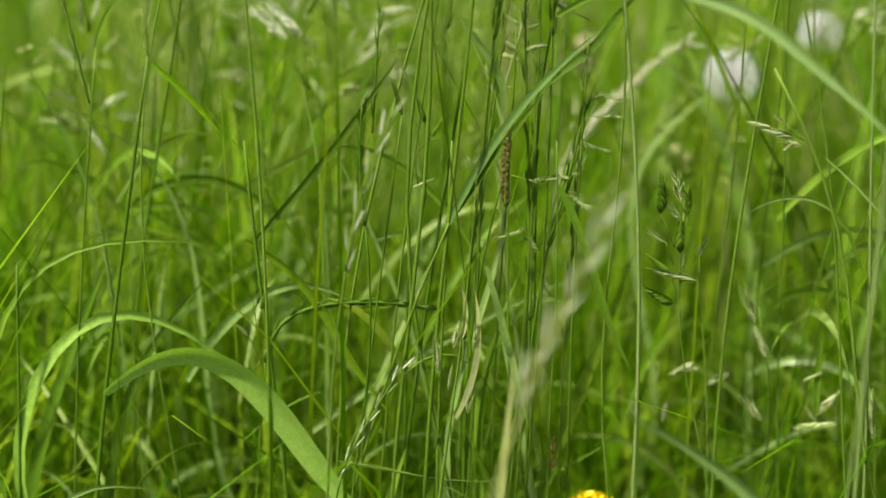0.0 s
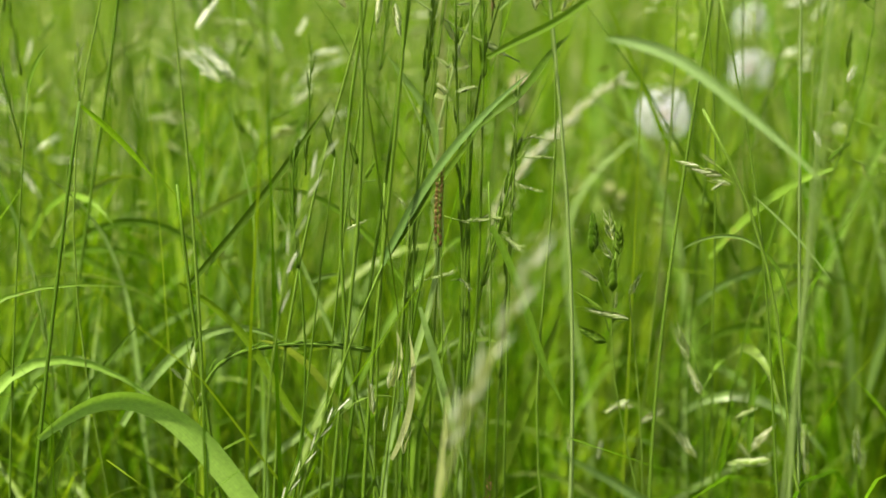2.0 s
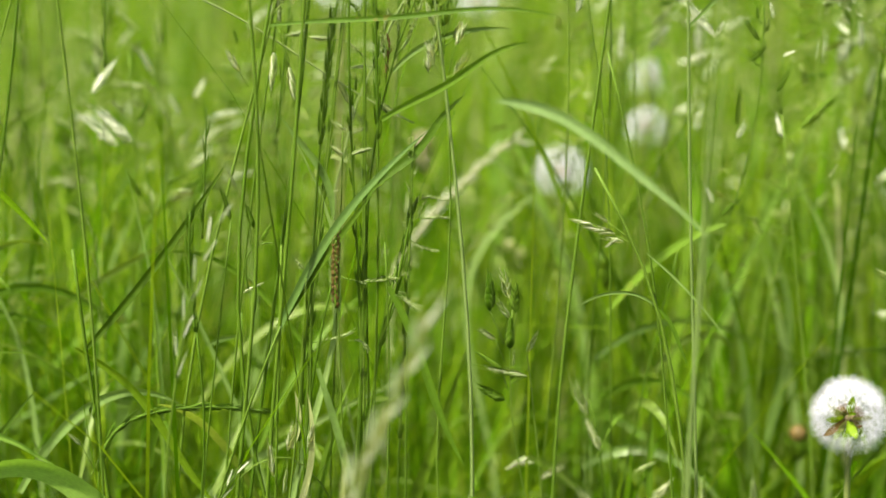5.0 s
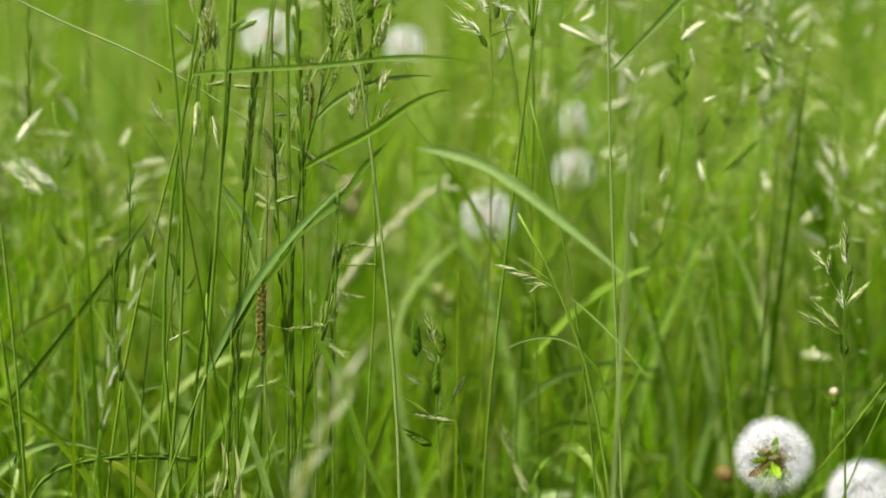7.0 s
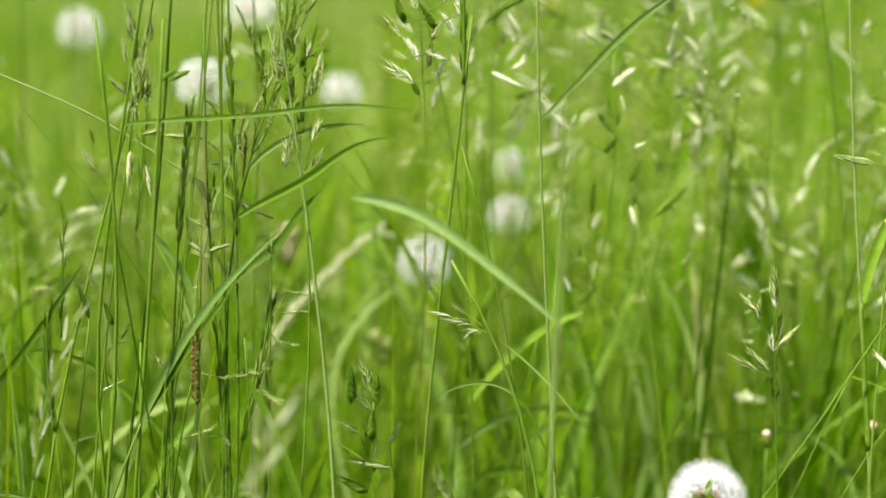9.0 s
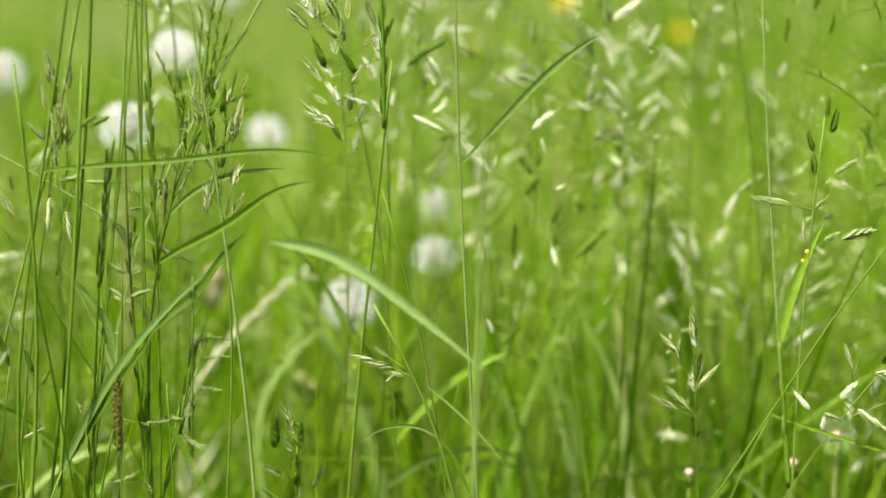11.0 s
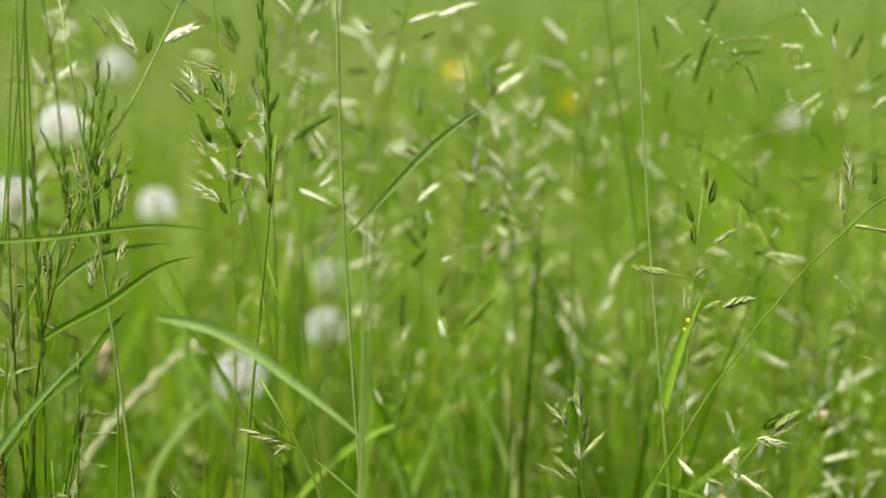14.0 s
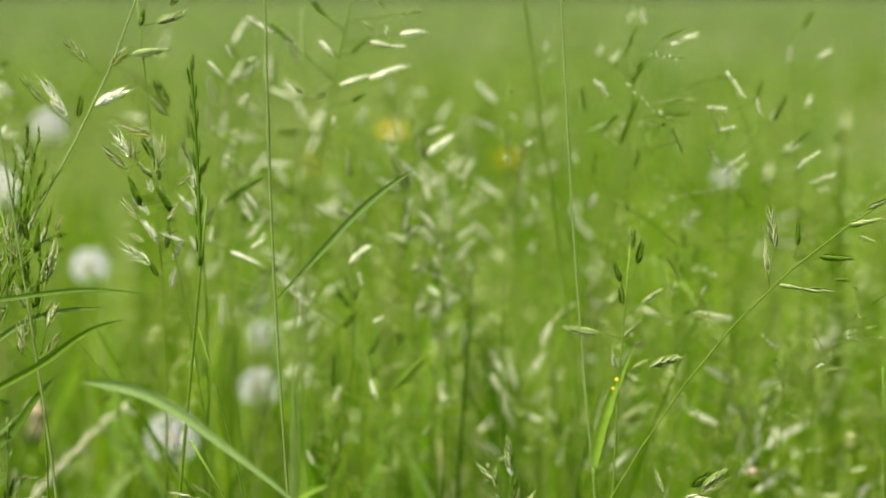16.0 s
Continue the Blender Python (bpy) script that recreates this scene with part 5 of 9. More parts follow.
p = plant("grass_plant", 0.001, 0.892, "meadow grass with a spreading dark panicle", "grass")
stem(p, (0.001, 0.892, -0.01), (0.0932, 0.8851, 0.6029), bow=(-0.0107, 0.0002, -0.0002), sway=(0.0051, -0.0006, -0.0017), curl=(-0.0101, 0.0014, 0.0039), r=0.00073, tip=0.55)
spray(p, (0.0811, 0.8863, 0.5799), (0.0898, 0.8855, 0.6424), bow=(-0.0006, 0.0001, 0.0001), count=15, size=0.0047, kind="tinydark", seed=9, start=0.2, lean=0.6, fat=1.25)
spray(p, (0.0827, 0.8861, 0.5857), (0.0945, 0.885, 0.6386), count=15, size=0.0047, kind="tinydark", seed=10, start=0.2, lean=0.6, fat=1.25)
spray(p, (0.0789, 0.8865, 0.5741), (0.0818, 0.8862, 0.6288), count=15, size=0.0047, kind="tinydark", seed=11, start=0.2, lean=0.6, fat=1.25)
spray(p, (0.0796, 0.8864, 0.577), (0.0971, 0.8847, 0.6215), count=15, size=0.0047, kind="tinydark", seed=12, start=0.2, lean=0.6, fat=1.25)
spray(p, (0.0795, 0.8864, 0.5741), (0.1043, 0.8839, 0.6178), bow=(-0.002, 0.0003, 0.0012), count=15, size=0.0047, kind="tinydark", seed=13, start=0.2, lean=0.6, fat=1.25)
spray(p, (0.0724, 0.8871, 0.5567), (0.0594, 0.888, 0.6057), bow=(0.0024, -0.0002, 0.0007), count=15, size=0.0047, kind="tinydark", seed=14, start=0.2, lean=0.6, fat=1.25)
spray(p, (0.0711, 0.8872, 0.5509), (0.0702, 0.8872, 0.5917), bow=(0.0006, -0, 0), count=15, size=0.0047, kind="tinydark", seed=15, start=0.2, lean=0.6, fat=1.25)
spray(p, (0.0792, 0.8865, 0.5654), (0.104, 0.8839, 0.5848), bow=(-0.0025, 0.0004, 0.0038), count=15, size=0.0047, kind="tinydark", seed=16, start=0.2, lean=0.6, fat=1.25)
spray(p, (0.0722, 0.8871, 0.5508), (0.084, 0.886, 0.5799), bow=(0.0007, -0, -0.0003), count=15, size=0.0047, kind="tinydark", seed=17, start=0.2, lean=0.6, fat=1.25)
spray(p, (0.0654, 0.8876, 0.5363), (0.0747, 0.8869, 0.5742), bow=(-0.0008, 0.0001, 0.0002), count=8, size=0.0059, kind="tiny", seed=18, start=0.25, lean=0.5, fat=1.3)
spray(p, (0.0638, 0.8877, 0.5304), (0.0775, 0.8866, 0.5566), bow=(0.0016, -0.0001, -0.0008), count=8, size=0.0059, kind="tiny", seed=19, start=0.25, lean=0.5, fat=1.3)
spray(p, (0.0616, 0.8879, 0.5245), (0.0617, 0.8879, 0.5511), bow=(-0.0033, 0.0002, 0.0001), count=8, size=0.0059, kind="tiny", seed=20, start=0.25, lean=0.5, fat=1.3)
spray(p, (0.0597, 0.888, 0.5186), (0.0621, 0.8878, 0.5393), count=8, size=0.0047, kind="red", seed=21, start=0.1)
spray(p, (0.0831, 0.8861, 0.5506), (0.0855, 0.8859, 0.574), bow=(0.0019, -0.0002, -0.0001), count=7, size=0.0047, kind="tinydark", seed=22)
spray(p, (0.0889, 0.8856, 0.5535), (0.0921, 0.8852, 0.5841), bow=(0.0021, -0.0002, -0.0003), count=7, size=0.0047, kind="tinydark", seed=23)
spray(p, (0.0933, 0.8851, 0.5593), (0.1024, 0.8841, 0.5767), bow=(-0.0012, 0.0001, 0.0007), count=7, size=0.0047, kind="tinydark", seed=24)

p = plant("grass_plant", -0.032, 0.881, "dark grass stalk with an ear leaning over", "grass")
stem(p, (-0.032, 0.881, -0.01), (0.0335, 0.8794, 0.7444), bow=(-0.0056, 0.0002, 0.0008), sway=(-0.0074, 0, 0.0009), curl=(0.0006, -0, 0), r=0.00101, material=STEM_DARK)

p = plant("grass_plant", -0.073, 0.88, "plain green leaning grass stalk", "grass")
stem(p, (-0.073, 0.88, -0.01), (0.0397, 0.8791, 0.7365), bow=(-0.0225, 0.0005, 0.0043), sway=(-0.0034, -0.0002, 0.0007), curl=(0.006, 0.0001, -0.0012), r=0.00086)

p = plant("grass_plant", 0.003, 0.881, "thin green grass stalk with a slim ear", "grass")
stem(p, (0.003, 0.881, -0.01), (0.0613, 0.8779, 0.7446), bow=(-0.0123, 0.0007, 0.0011), curl=(0.0026, -0.0001, -0.0003), r=0.00072)
spike(p, (0.0173, 0.8803, 0.3687), (0.0323, 0.8795, 0.5040), bow=(-0.0010, 0.0000, 0.0001), sway=(-0.0001, 0.0000, 0.0000), curl=(0.0000, -0.0000, -0.0000), count=12, size=0.0105, kind="ear", r=0.0007, material=STEM, lean=0.12, fat=0.75)

p = plant("grass_plant", 0.042, 0.879, "thin green grass stalk with a slim ear", "grass")
stem(p, (0.042, 0.879, -0.01), (0.0575, 0.8781, 0.7446), bow=(-0.0035, 0.0002, 0.0001), sway=(0.0017, -0.0001, -0.0001), r=0.00072)
spikelet(p, (0.0089, 0.88, 0.5955), (0.0028, 0.88, 0.6111), "green")
spikelet(p, (0.0155, 0.8799, 0.5911), (0.0148, 0.8799, 0.6053), "green")
spikelet(p, (0.0109, 0.8799, 0.5799), (0.01, 0.8799, 0.5899), "cream")
spikelet(p, (0.0129, 0.8799, 0.5627), (0.0097, 0.8799, 0.5828), "green")
twig(p, (0.0245, 0.8797, 0.5753), (0.0342, 0.8793, 0.5765))
spikelet(p, (0.0342, 0.8793, 0.5765), (0.0229, 0.8797, 0.571), "dark")
spike(p, (0.0461, 0.8788, 0.3372), (0.0471, 0.8787, 0.4580), bow=(-0.0001, 0.0000, 0.0000), sway=(0.0000, -0.0000, -0.0000), curl=(0.0000, -0.0000, 0.0000), count=11, size=0.0105, kind="ear", r=0.0007, material=STEM, lean=0.12, fat=0.75)

p = plant("grass_plant", 0.243, 0.836, "grass stalk with pale sheath and slender side leaves", "grass")
stem(p, (0.243, 0.836, -0.01), (0.1635, 0.8545, 0.4794), bow=(0.0361, -0.0072, 0.013), sway=(0.0109, -0.0019, 0.0064), curl=(0.0096, -0.0016, 0.0051), r=0.00129, tip=0.55)
leaf(p, (0.196, 0.8476, 0.4074), (0.1539, 0.8563, 0.4029), bow=(-0.0006, 0.0004, 0.0088), sway=(0.0008, -0.0002, 0.0004), width=0.0020, material=BLADE_BLUE)
leaf(p, (0.196, 0.8476, 0.4074), (0.213, 0.8435, 0.3757), bow=(0.0017, -0.0004, 0.0011), sway=(0.0006, -0.0001, 0.0004), width=0.0021, material=BLADE)
twig(p, (0.1844, 0.8502, 0.4399), (0.1631, 0.8546, 0.4494))
spikelet(p, (0.1631, 0.8546, 0.4494), (0.1504, 0.8569, 0.4526), "cream")
spikelet(p, (0.1744, 0.8523, 0.4454), (0.1575, 0.8556, 0.4492), "cream")
spikelet(p, (0.1788, 0.8514, 0.4411), (0.1661, 0.854, 0.4436), "green")
twig(p, (0.18, 0.8512, 0.4442), (0.1709, 0.8531, 0.4512))
spikelet(p, (0.1709, 0.8531, 0.4512), (0.1629, 0.8546, 0.4568), "green")
spikelet(p, (0.1759, 0.852, 0.4434), (0.1691, 0.8534, 0.4372), "cream")
leaf(p, (0.1901, 0.849, 0.4357), (0.2322, 0.8384, 0.39), bow=(0.0018, -0.0002, 0.0017), width=0.0012, material=BLADE_BLUE)

p = plant("grass_plant", 0.237, 0.849, "thin green upright grass stalk", "grass")
stem(p, (0.237, 0.849, -0.01), (0.1701, 0.8634, 0.5372), bow=(0.0119, -0.0027, 0.0016), sway=(-0.0012, 0.0002, -0.0003), curl=(0.0022, -0.0003, 0.0006), r=0.00078, tip=0.55)

p = plant("grass_plant", 0.141, 0.889, "dark rye-grass stalk with a long ear", "grass")
stem(p, (0.141, 0.889, -0.01), (0.1785, 0.8821, 0.6018), bow=(-0.0073, 0.0015, 0.0005), sway=(0.003, -0.0006, -0.0003), curl=(0.002, -0.0003, -0.0002), r=0.0011, material=STEM)
spike(p, (0.1743, 0.883, 0.5662), (0.1713, 0.8835, 0.676), bow=(0.0011, -0.0002, 0), count=15, size=0.0108, kind="ear", r=0.00105, lean=0.09, fat=0.75)

p = plant("grass_plant", 0.227, 0.85, "two straight tall grass stalks", "grass")
stem(p, (0.227, 0.85, -0.01), (0.2063, 0.8555, 0.8033), sway=(0.0043, -0.0011, 0.0002), r=0.0009, material=STEM_GREY, nodes=(0.8,))
leaf(p, (0.2134, 0.8743, 0.5476), (0.2846, 0.8538, 0.6171), bow=(-0.0021, 0.0014, 0.0028), sway=(0.0007, -0.0002, -0.0009), width=0.0036, material=BLADE_BLUE, face=10, root=0.3, full=0.55)

p = plant("grass_plant", 0.176, 0.934, "thin dark green grass stalk", "grass")
stem(p, (0.176, 0.934, -0.01), (0.2231, 0.9234, 0.4136), bow=(-0.0103, 0.0024, 0.0014), sway=(0.0006, -0.0002, -0.0001), r=0.00079, material=STEM_DARK, tip=0.55)

p = plant("grass_plant", 0.191, 0.746, "pale stalk close by with a broad bowed leaf", "grass")
stem(p, (0.191, 0.746, -0.01), (0.2013, 0.7433, 0.7), bow=(-0.003, 0.0008, 0.0001), sway=(0.0014, -0.0004, -0.0001), curl=(0.0007, -0.0002, -0), r=0.0017, material=STEM_GREY, tip=0.15)
leaf(p, (0.1984, 0.7544, 0.471), (0.1024, 0.7733, 0.5315), bow=(0.0045, 0.0007, 0.0084), sway=(-0.0007, 0, -0.0022), curl=(-0, 0, 0.0006), width=0.0052, material=BLADE_PALE, face=-10, root=0.2, full=0.78, label="broad bowed green leaf")

p = plant("grass_plant", 0.175, 0.73, "pale stalk close by", "grass")
stem(p, (0.175, 0.73, -0.01), (0.204, 0.7215, 0.69), bow=(-0.0042, 0.0011, 0.0002), r=0.0011, material=STEM_GREY, tip=0.15)

p = plant("grass_plant", -0.039, 0.647, "pale rye-grass ear close by", "grass")
stem(p, (-0.039, 0.647, -0.01), (0.0478, 0.6431, 0.4357), bow=(-0.016, 0.001, 0.0059), sway=(0.001, -0.0003, -0.0006), r=0.0009, material=STRAW, tip=0.8)
spike(p, (0.0275, 0.6442, 0.3921), (0.0627, 0.6418, 0.4748), bow=(0.0011, 0.0002, -0.0005), sway=(-0.0007, 0.0001, 0.0003), count=9, size=0.0157, kind="pale", r=0.0007, material=STRAW, lean=0.24, fat=0.8)

p = plant("grass_tuft", 0.235, 0.67, "pale blade close by", "grass")
leaf(p, (0.235, 0.67, -0.01), (0.0737, 0.7162, 0.3593), bow=(0.0553, -0.0047, 0.0303), sway=(-0.0006, -0.0006, -0.0028), curl=(0.0011, 0.0013, 0.007), width=0.0112, material=BLADE_PALE, face=15, full=0.5)

p = plant("grass_tuft", 0.015, 0.73, "pale blade close by", "grass")
leaf(p, (0.015, 0.73, -0.01), (0.0328, 0.7293, 0.3868), bow=(-0.0044, 0.0002, 0.0003), width=0.0066, material=STRAW, face=35, full=0.5)

p = plant("grass_plant", 0.056, 0.868, "rye-grass stalk with a leaf turned down", "grass")
stem(p, (0.056, 0.868, -0.01), (0.0576, 0.8681, 0.4389), bow=(0.004, -0.0003, 0.0001), sway=(0.0039, -0.0003, 0.0001), curl=(0.0031, -0.0002, 0.0001), r=0.00072, tip=0.55)
leaf(p, (0.0595, 0.868, 0.415), (0.0991, 0.8643, 0.3145), sway=(0.0013, -0.0001, 0.0005), width=0.0044, material=BLADE, face=18, root=0.6)

p = plant("grass_tuft", 0.021, 0.931, "broad dark green blade", "grass")
leaf(p, (0.021, 0.931, -0.01), (0.1054, 0.924, 0.3588), bow=(-0.0122, 0.0013, 0.0028), sway=(0.0013, -0.0004, -0.0007), curl=(0.003, -0.0002, -0.0009), width=0.0090, material=BLADE_DARK, face=15, full=0.5)

p = plant("grass_plant", 0.108, 0.873, "straight upright green grass stalk", "grass")
stem(p, (0.108, 0.873, -0.01), (0.1009, 0.8742, 0.3917), bow=(0.0029, -0.0003, 0.0001), sway=(0.0007, -0.0001, 0), curl=(0.0008, -0.0001, 0), r=0.00089, tip=0.55)

p = plant("grass_plant", 0.16, 0.876, "brome grass with an upright green panicle", "grass")
stem(p, (0.16, 0.876, -0.01), (0.1257, 0.8811, 0.3963), bow=(-0.0019, 0.0002, 0.0014), sway=(-0.0059, 0.0008, 0.0001), curl=(-0.0088, 0.0013, 0.0004), r=0.00060, tip=0.55)
spikelet(p, (0.1139, 0.8827, 0.396), (0.1135, 0.8827, 0.4194), "dark", 1.62)
spikelet(p, (0.1241, 0.8813, 0.4026), (0.1194, 0.882, 0.4217), "green", 1.62)
spikelet(p, (0.1278, 0.8808, 0.3948), (0.1262, 0.881, 0.4151), "dark", 1.62)
spikelet(p, (0.1244, 0.8813, 0.3916), (0.1168, 0.8823, 0.403), "green", 1.62)
spikelet(p, (0.1247, 0.8812, 0.3742), (0.1243, 0.8813, 0.3963), "dark", 1.62)
spikelet(p, (0.1172, 0.8823, 0.3797), (0.1066, 0.8836, 0.3864), "green", 1.62)
spikelet(p, (0.1204, 0.8818, 0.3628), (0.1053, 0.8837, 0.3737), "dark", 1.02)
spikelet(p, (0.1339, 0.8799, 0.3591), (0.11, 0.8832, 0.3642), "green", 1.02)
spikelet(p, (0.1223, 0.8816, 0.3451), (0.1056, 0.8837, 0.3544), "dark", 1.62)
spikelet(p, (0.1264, 0.881, 0.3646), (0.127, 0.8809, 0.3758), "green", 1.02)
spikelet(p, (0.1256, 0.8811, 0.3566), (0.1264, 0.881, 0.363), "dark", 1.62)
twig(p, (0.1217, 0.8816, 0.3773), (0.1139, 0.8827, 0.396))
twig(p, (0.1245, 0.8812, 0.3837), (0.1241, 0.8813, 0.4026))
twig(p, (0.1255, 0.8811, 0.3774), (0.1278, 0.8808, 0.3948))
twig(p, (0.1218, 0.8816, 0.3677), (0.1172, 0.8823, 0.3797))
twig(p, (0.1236, 0.8814, 0.3517), (0.1204, 0.8818, 0.3628))
twig(p, (0.1266, 0.8809, 0.3388), (0.1223, 0.8816, 0.3451))
twig(p, (0.1245, 0.8813, 0.3549), (0.1339, 0.8799, 0.3591))

p = plant("grass_plant", 0.157, 0.886, "thin brome stalk with one spikelet", "grass")
stem(p, (0.157, 0.886, -0.01), (0.1351, 0.8898, 0.3677), bow=(0.0007, -0.0002, -0.0001), sway=(-0.0037, 0.0005, -0.0005), r=0.00061, tip=0.55)
spikelet(p, (0.135, 0.8898, 0.3693), (0.1413, 0.8888, 0.3824), "green")

p = plant("grass_plant", 0.183, 0.912, "brome stalk with pale spikelets low in the grass", "grass")
stem(p, (0.183, 0.912, -0.01), (0.1739, 0.9136, 0.3318), bow=(-0.0171, 0.0033, -0.0028), sway=(-0.0202, 0.0039, -0.0033), r=0.00080, tip=0.55)
spikelet(p, (0.1727, 0.9138, 0.3216), (0.1643, 0.9154, 0.3448), "green")
spikelet(p, (0.1811, 0.9122, 0.3016), (0.1712, 0.9141, 0.3215), "cream")
spikelet(p, (0.1392, 0.9094, 0.3003), (0.1253, 0.9114, 0.2912), "cream")
spikelet(p, (0.1438, 0.9188, 0.2928), (0.1312, 0.9207, 0.2906), "cream")
spikelet(p, (0.1472, 0.9183, 0.2826), (0.1627, 0.9157, 0.292), "cream")
spikelet(p, (0.1793, 0.9126, 0.2634), (0.1662, 0.915, 0.28), "cream")
spikelet(p, (0.2188, 0.9039, 0.2836), (0.2071, 0.9066, 0.2688), "cream")
spikelet(p, (0.2159, 0.9046, 0.2799), (0.2217, 0.9032, 0.2873), "cream")
spikelet(p, (0.2001, 0.9082, 0.2891), (0.2121, 0.9055, 0.2968), "green")
spikelet(p, (0.2196, 0.9037, 0.2646), (0.195, 0.9093, 0.2609), "green")
spikelet(p, (0.2088, 0.9063, 0.2655), (0.2007, 0.9081, 0.2753), "green")
spikelet(p, (0.1094, 0.9235, 0.2602), (0.1076, 0.9238, 0.2742), "cream")
spikelet(p, (0.1268, 0.9213, 0.2713), (0.1239, 0.9217, 0.2571), "cream")
leaf(p, (0.2087, 0.9063, 0.269), (0.2087, 0.9063, 0.3204), bow=(-0.0009, 0.0002, -0), width=0.0039, material=BLADE)

p = plant("grass_plant", 0.252, 0.885, "brome stalk with nodding white spikelets", "grass")
stem(p, (0.252, 0.885, -0.01), (0.2343, 0.8897, 0.2929), bow=(0.0036, -0.001, 0.0003), r=0.00080, tip=0.55)
spikelet(p, (0.2353, 0.8894, 0.2725), (0.2337, 0.8898, 0.2945), "green")
spikelet(p, (0.2373, 0.8889, 0.2624), (0.2352, 0.8894, 0.2759), "cream")

p = plant("grass_plant", 0.279, 0.887, "upright green bud spike", "grass")
stem(p, (0.279, 0.887, -0.01), (0.2641, 0.8917, 0.281), bow=(0.0031, -0.0009, 0.0002), r=0.00097, tip=0.55)
spikelet(p, (0.2655, 0.8913, 0.2674), (0.2634, 0.8919, 0.2929), "green")
spikelet(p, (0.268, 0.8905, 0.2642), (0.2693, 0.8902, 0.2781), "green")

p = plant("grass_plant", 0.408, 0.836, "tall straight grass stalk with a rust-spotted leaf at its joint", "grass")
stem(p, (0.408, 0.836, -0.01), (0.3612, 0.857, 0.7826), bow=(0.0036, -0.0015, 0.0003), sway=(0.0042, -0.002, 0.0004), r=0.00088, material=STEM_GREY, nodes=(0.52,))
leaf(p, (0.3828, 0.8476, 0.4506), (0.4022, 0.8385, 0.5184), bow=(-0.0024, 0.0012, 0.0009), width=0.0058, material=BLADE, face=20, fold=0.35, root=0.8, full=0.16, label="green leaf with yellow rust spots")
stem(p, (0.3903, 0.8442, 0.3679), (0.3828, 0.8476, 0.45), r=0.0016, material=STEM_DARK)
spot(p, (0.3924, 0.8387, 0.5008), 0.0012)
spot(p, (0.3907, 0.8395, 0.4958), 0.001)

p = plant("grass_plant", 0.385, 0.846, "brome grass with upright dark spikelets", "grass")
stem(p, (0.385, 0.846, -0.01), (0.3998, 0.8397, 0.5782), bow=(-0.0028, 0.0013, 0.0001), sway=(0.0006, -0.0003, -0), curl=(-0.0012, 0.0006, 0.0001), r=0.00091, tip=0.55)
spikelet(p, (0.4002, 0.8395, 0.5705), (0.401, 0.8391, 0.5852), "dark", 1.44)
spikelet(p, (0.403, 0.8382, 0.5635), (0.4055, 0.8369, 0.5777), "dark", 1.62)
spikelet(p, (0.3949, 0.842, 0.5534), (0.3915, 0.8436, 0.5657), "dark", 1.62)
spikelet(p, (0.3962, 0.8414, 0.5411), (0.3944, 0.8422, 0.554), "dark", 1.62)
spikelet(p, (0.4052, 0.8371, 0.5423), (0.4164, 0.8316, 0.5516), "cream", 1.32)
spikelet(p, (0.3848, 0.8467, 0.5252), (0.3645, 0.8556, 0.5284), "green", 1.20)
spikelet(p, (0.397, 0.841, 0.5235), (0.4034, 0.8379, 0.5314), "green", 1.62)
spikelet(p, (0.3928, 0.843, 0.5068), (0.3915, 0.8436, 0.5186), "cream", 1.62)
spikelet(p, (0.4016, 0.8388, 0.5062), (0.4097, 0.8349, 0.5121), "green", 1.62)
spikelet(p, (0.4098, 0.8348, 0.508), (0.4265, 0.8265, 0.515), "green", 1.62)
twig(p, (0.3959, 0.8415, 0.5225), (0.3848, 0.8467, 0.5252))
twig(p, (0.3974, 0.8408, 0.535), (0.4052, 0.8371, 0.5423))
twig(p, (0.3953, 0.8418, 0.5006), (0.4016, 0.8388, 0.5062))
twig(p, (0.4016, 0.8388, 0.5062), (0.4098, 0.8348, 0.508))
twig(p, (0.3988, 0.8402, 0.5536), (0.403, 0.8382, 0.5635))

p = plant("grass_plant", 0.243, 0.905, "long slanting brome stalk with pale spikelets", "grass")
stem(p, (0.243, 0.905, -0.01), (0.5257, 0.755, 0.6164), bow=(-0.053, 0.0349, 0.0437), sway=(-0.0059, 0.0032, 0.0079), curl=(-0.0051, 0.0065, 0.0102), r=0.00075, material=STEM_DARK, tip=0.55)
spikelet(p, (0.4626, 0.7953, 0.5757), (0.4595, 0.797, 0.5994), "cream")
spikelet(p, (0.4593, 0.7971, 0.5636), (0.4581, 0.7978, 0.5815), "cream")
spikelet(p, (0.4725, 0.7894, 0.5776), (0.4722, 0.7896, 0.5915), "dark")
spikelet(p, (0.4645, 0.7941, 0.5563), (0.478, 0.7861, 0.5549), "green", 1.1)
spikelet(p, (0.475, 0.7879, 0.5547), (0.491, 0.778, 0.5544), "green", 1.1)
spikelet(p, (0.4937, 0.7763, 0.5889), (0.5114, 0.7648, 0.5941), "green", 1.1)
spikelet(p, (0.5018, 0.7711, 0.598), (0.5122, 0.7642, 0.6043), "green")
spikelet(p, (0.4986, 0.7731, 0.5838), (0.5071, 0.7676, 0.5801), "green")
spikelet(p, (0.482, 0.7836, 0.5721), (0.498, 0.7735, 0.572), "dark")
spikelet(p, (0.4884, 0.7796, 0.5605), (0.4974, 0.774, 0.5607), "dark")
twig(p, (0.4599, 0.7968, 0.5576), (0.4626, 0.7953, 0.5757))
twig(p, (0.4605, 0.7965, 0.5561), (0.4593, 0.7971, 0.5636))
twig(p, (0.4709, 0.7903, 0.5701), (0.4725, 0.7894, 0.5776))
twig(p, (0.46, 0.7967, 0.5552), (0.4645, 0.7941, 0.5563))
twig(p, (0.4866, 0.7808, 0.5841), (0.4937, 0.7763, 0.5889))

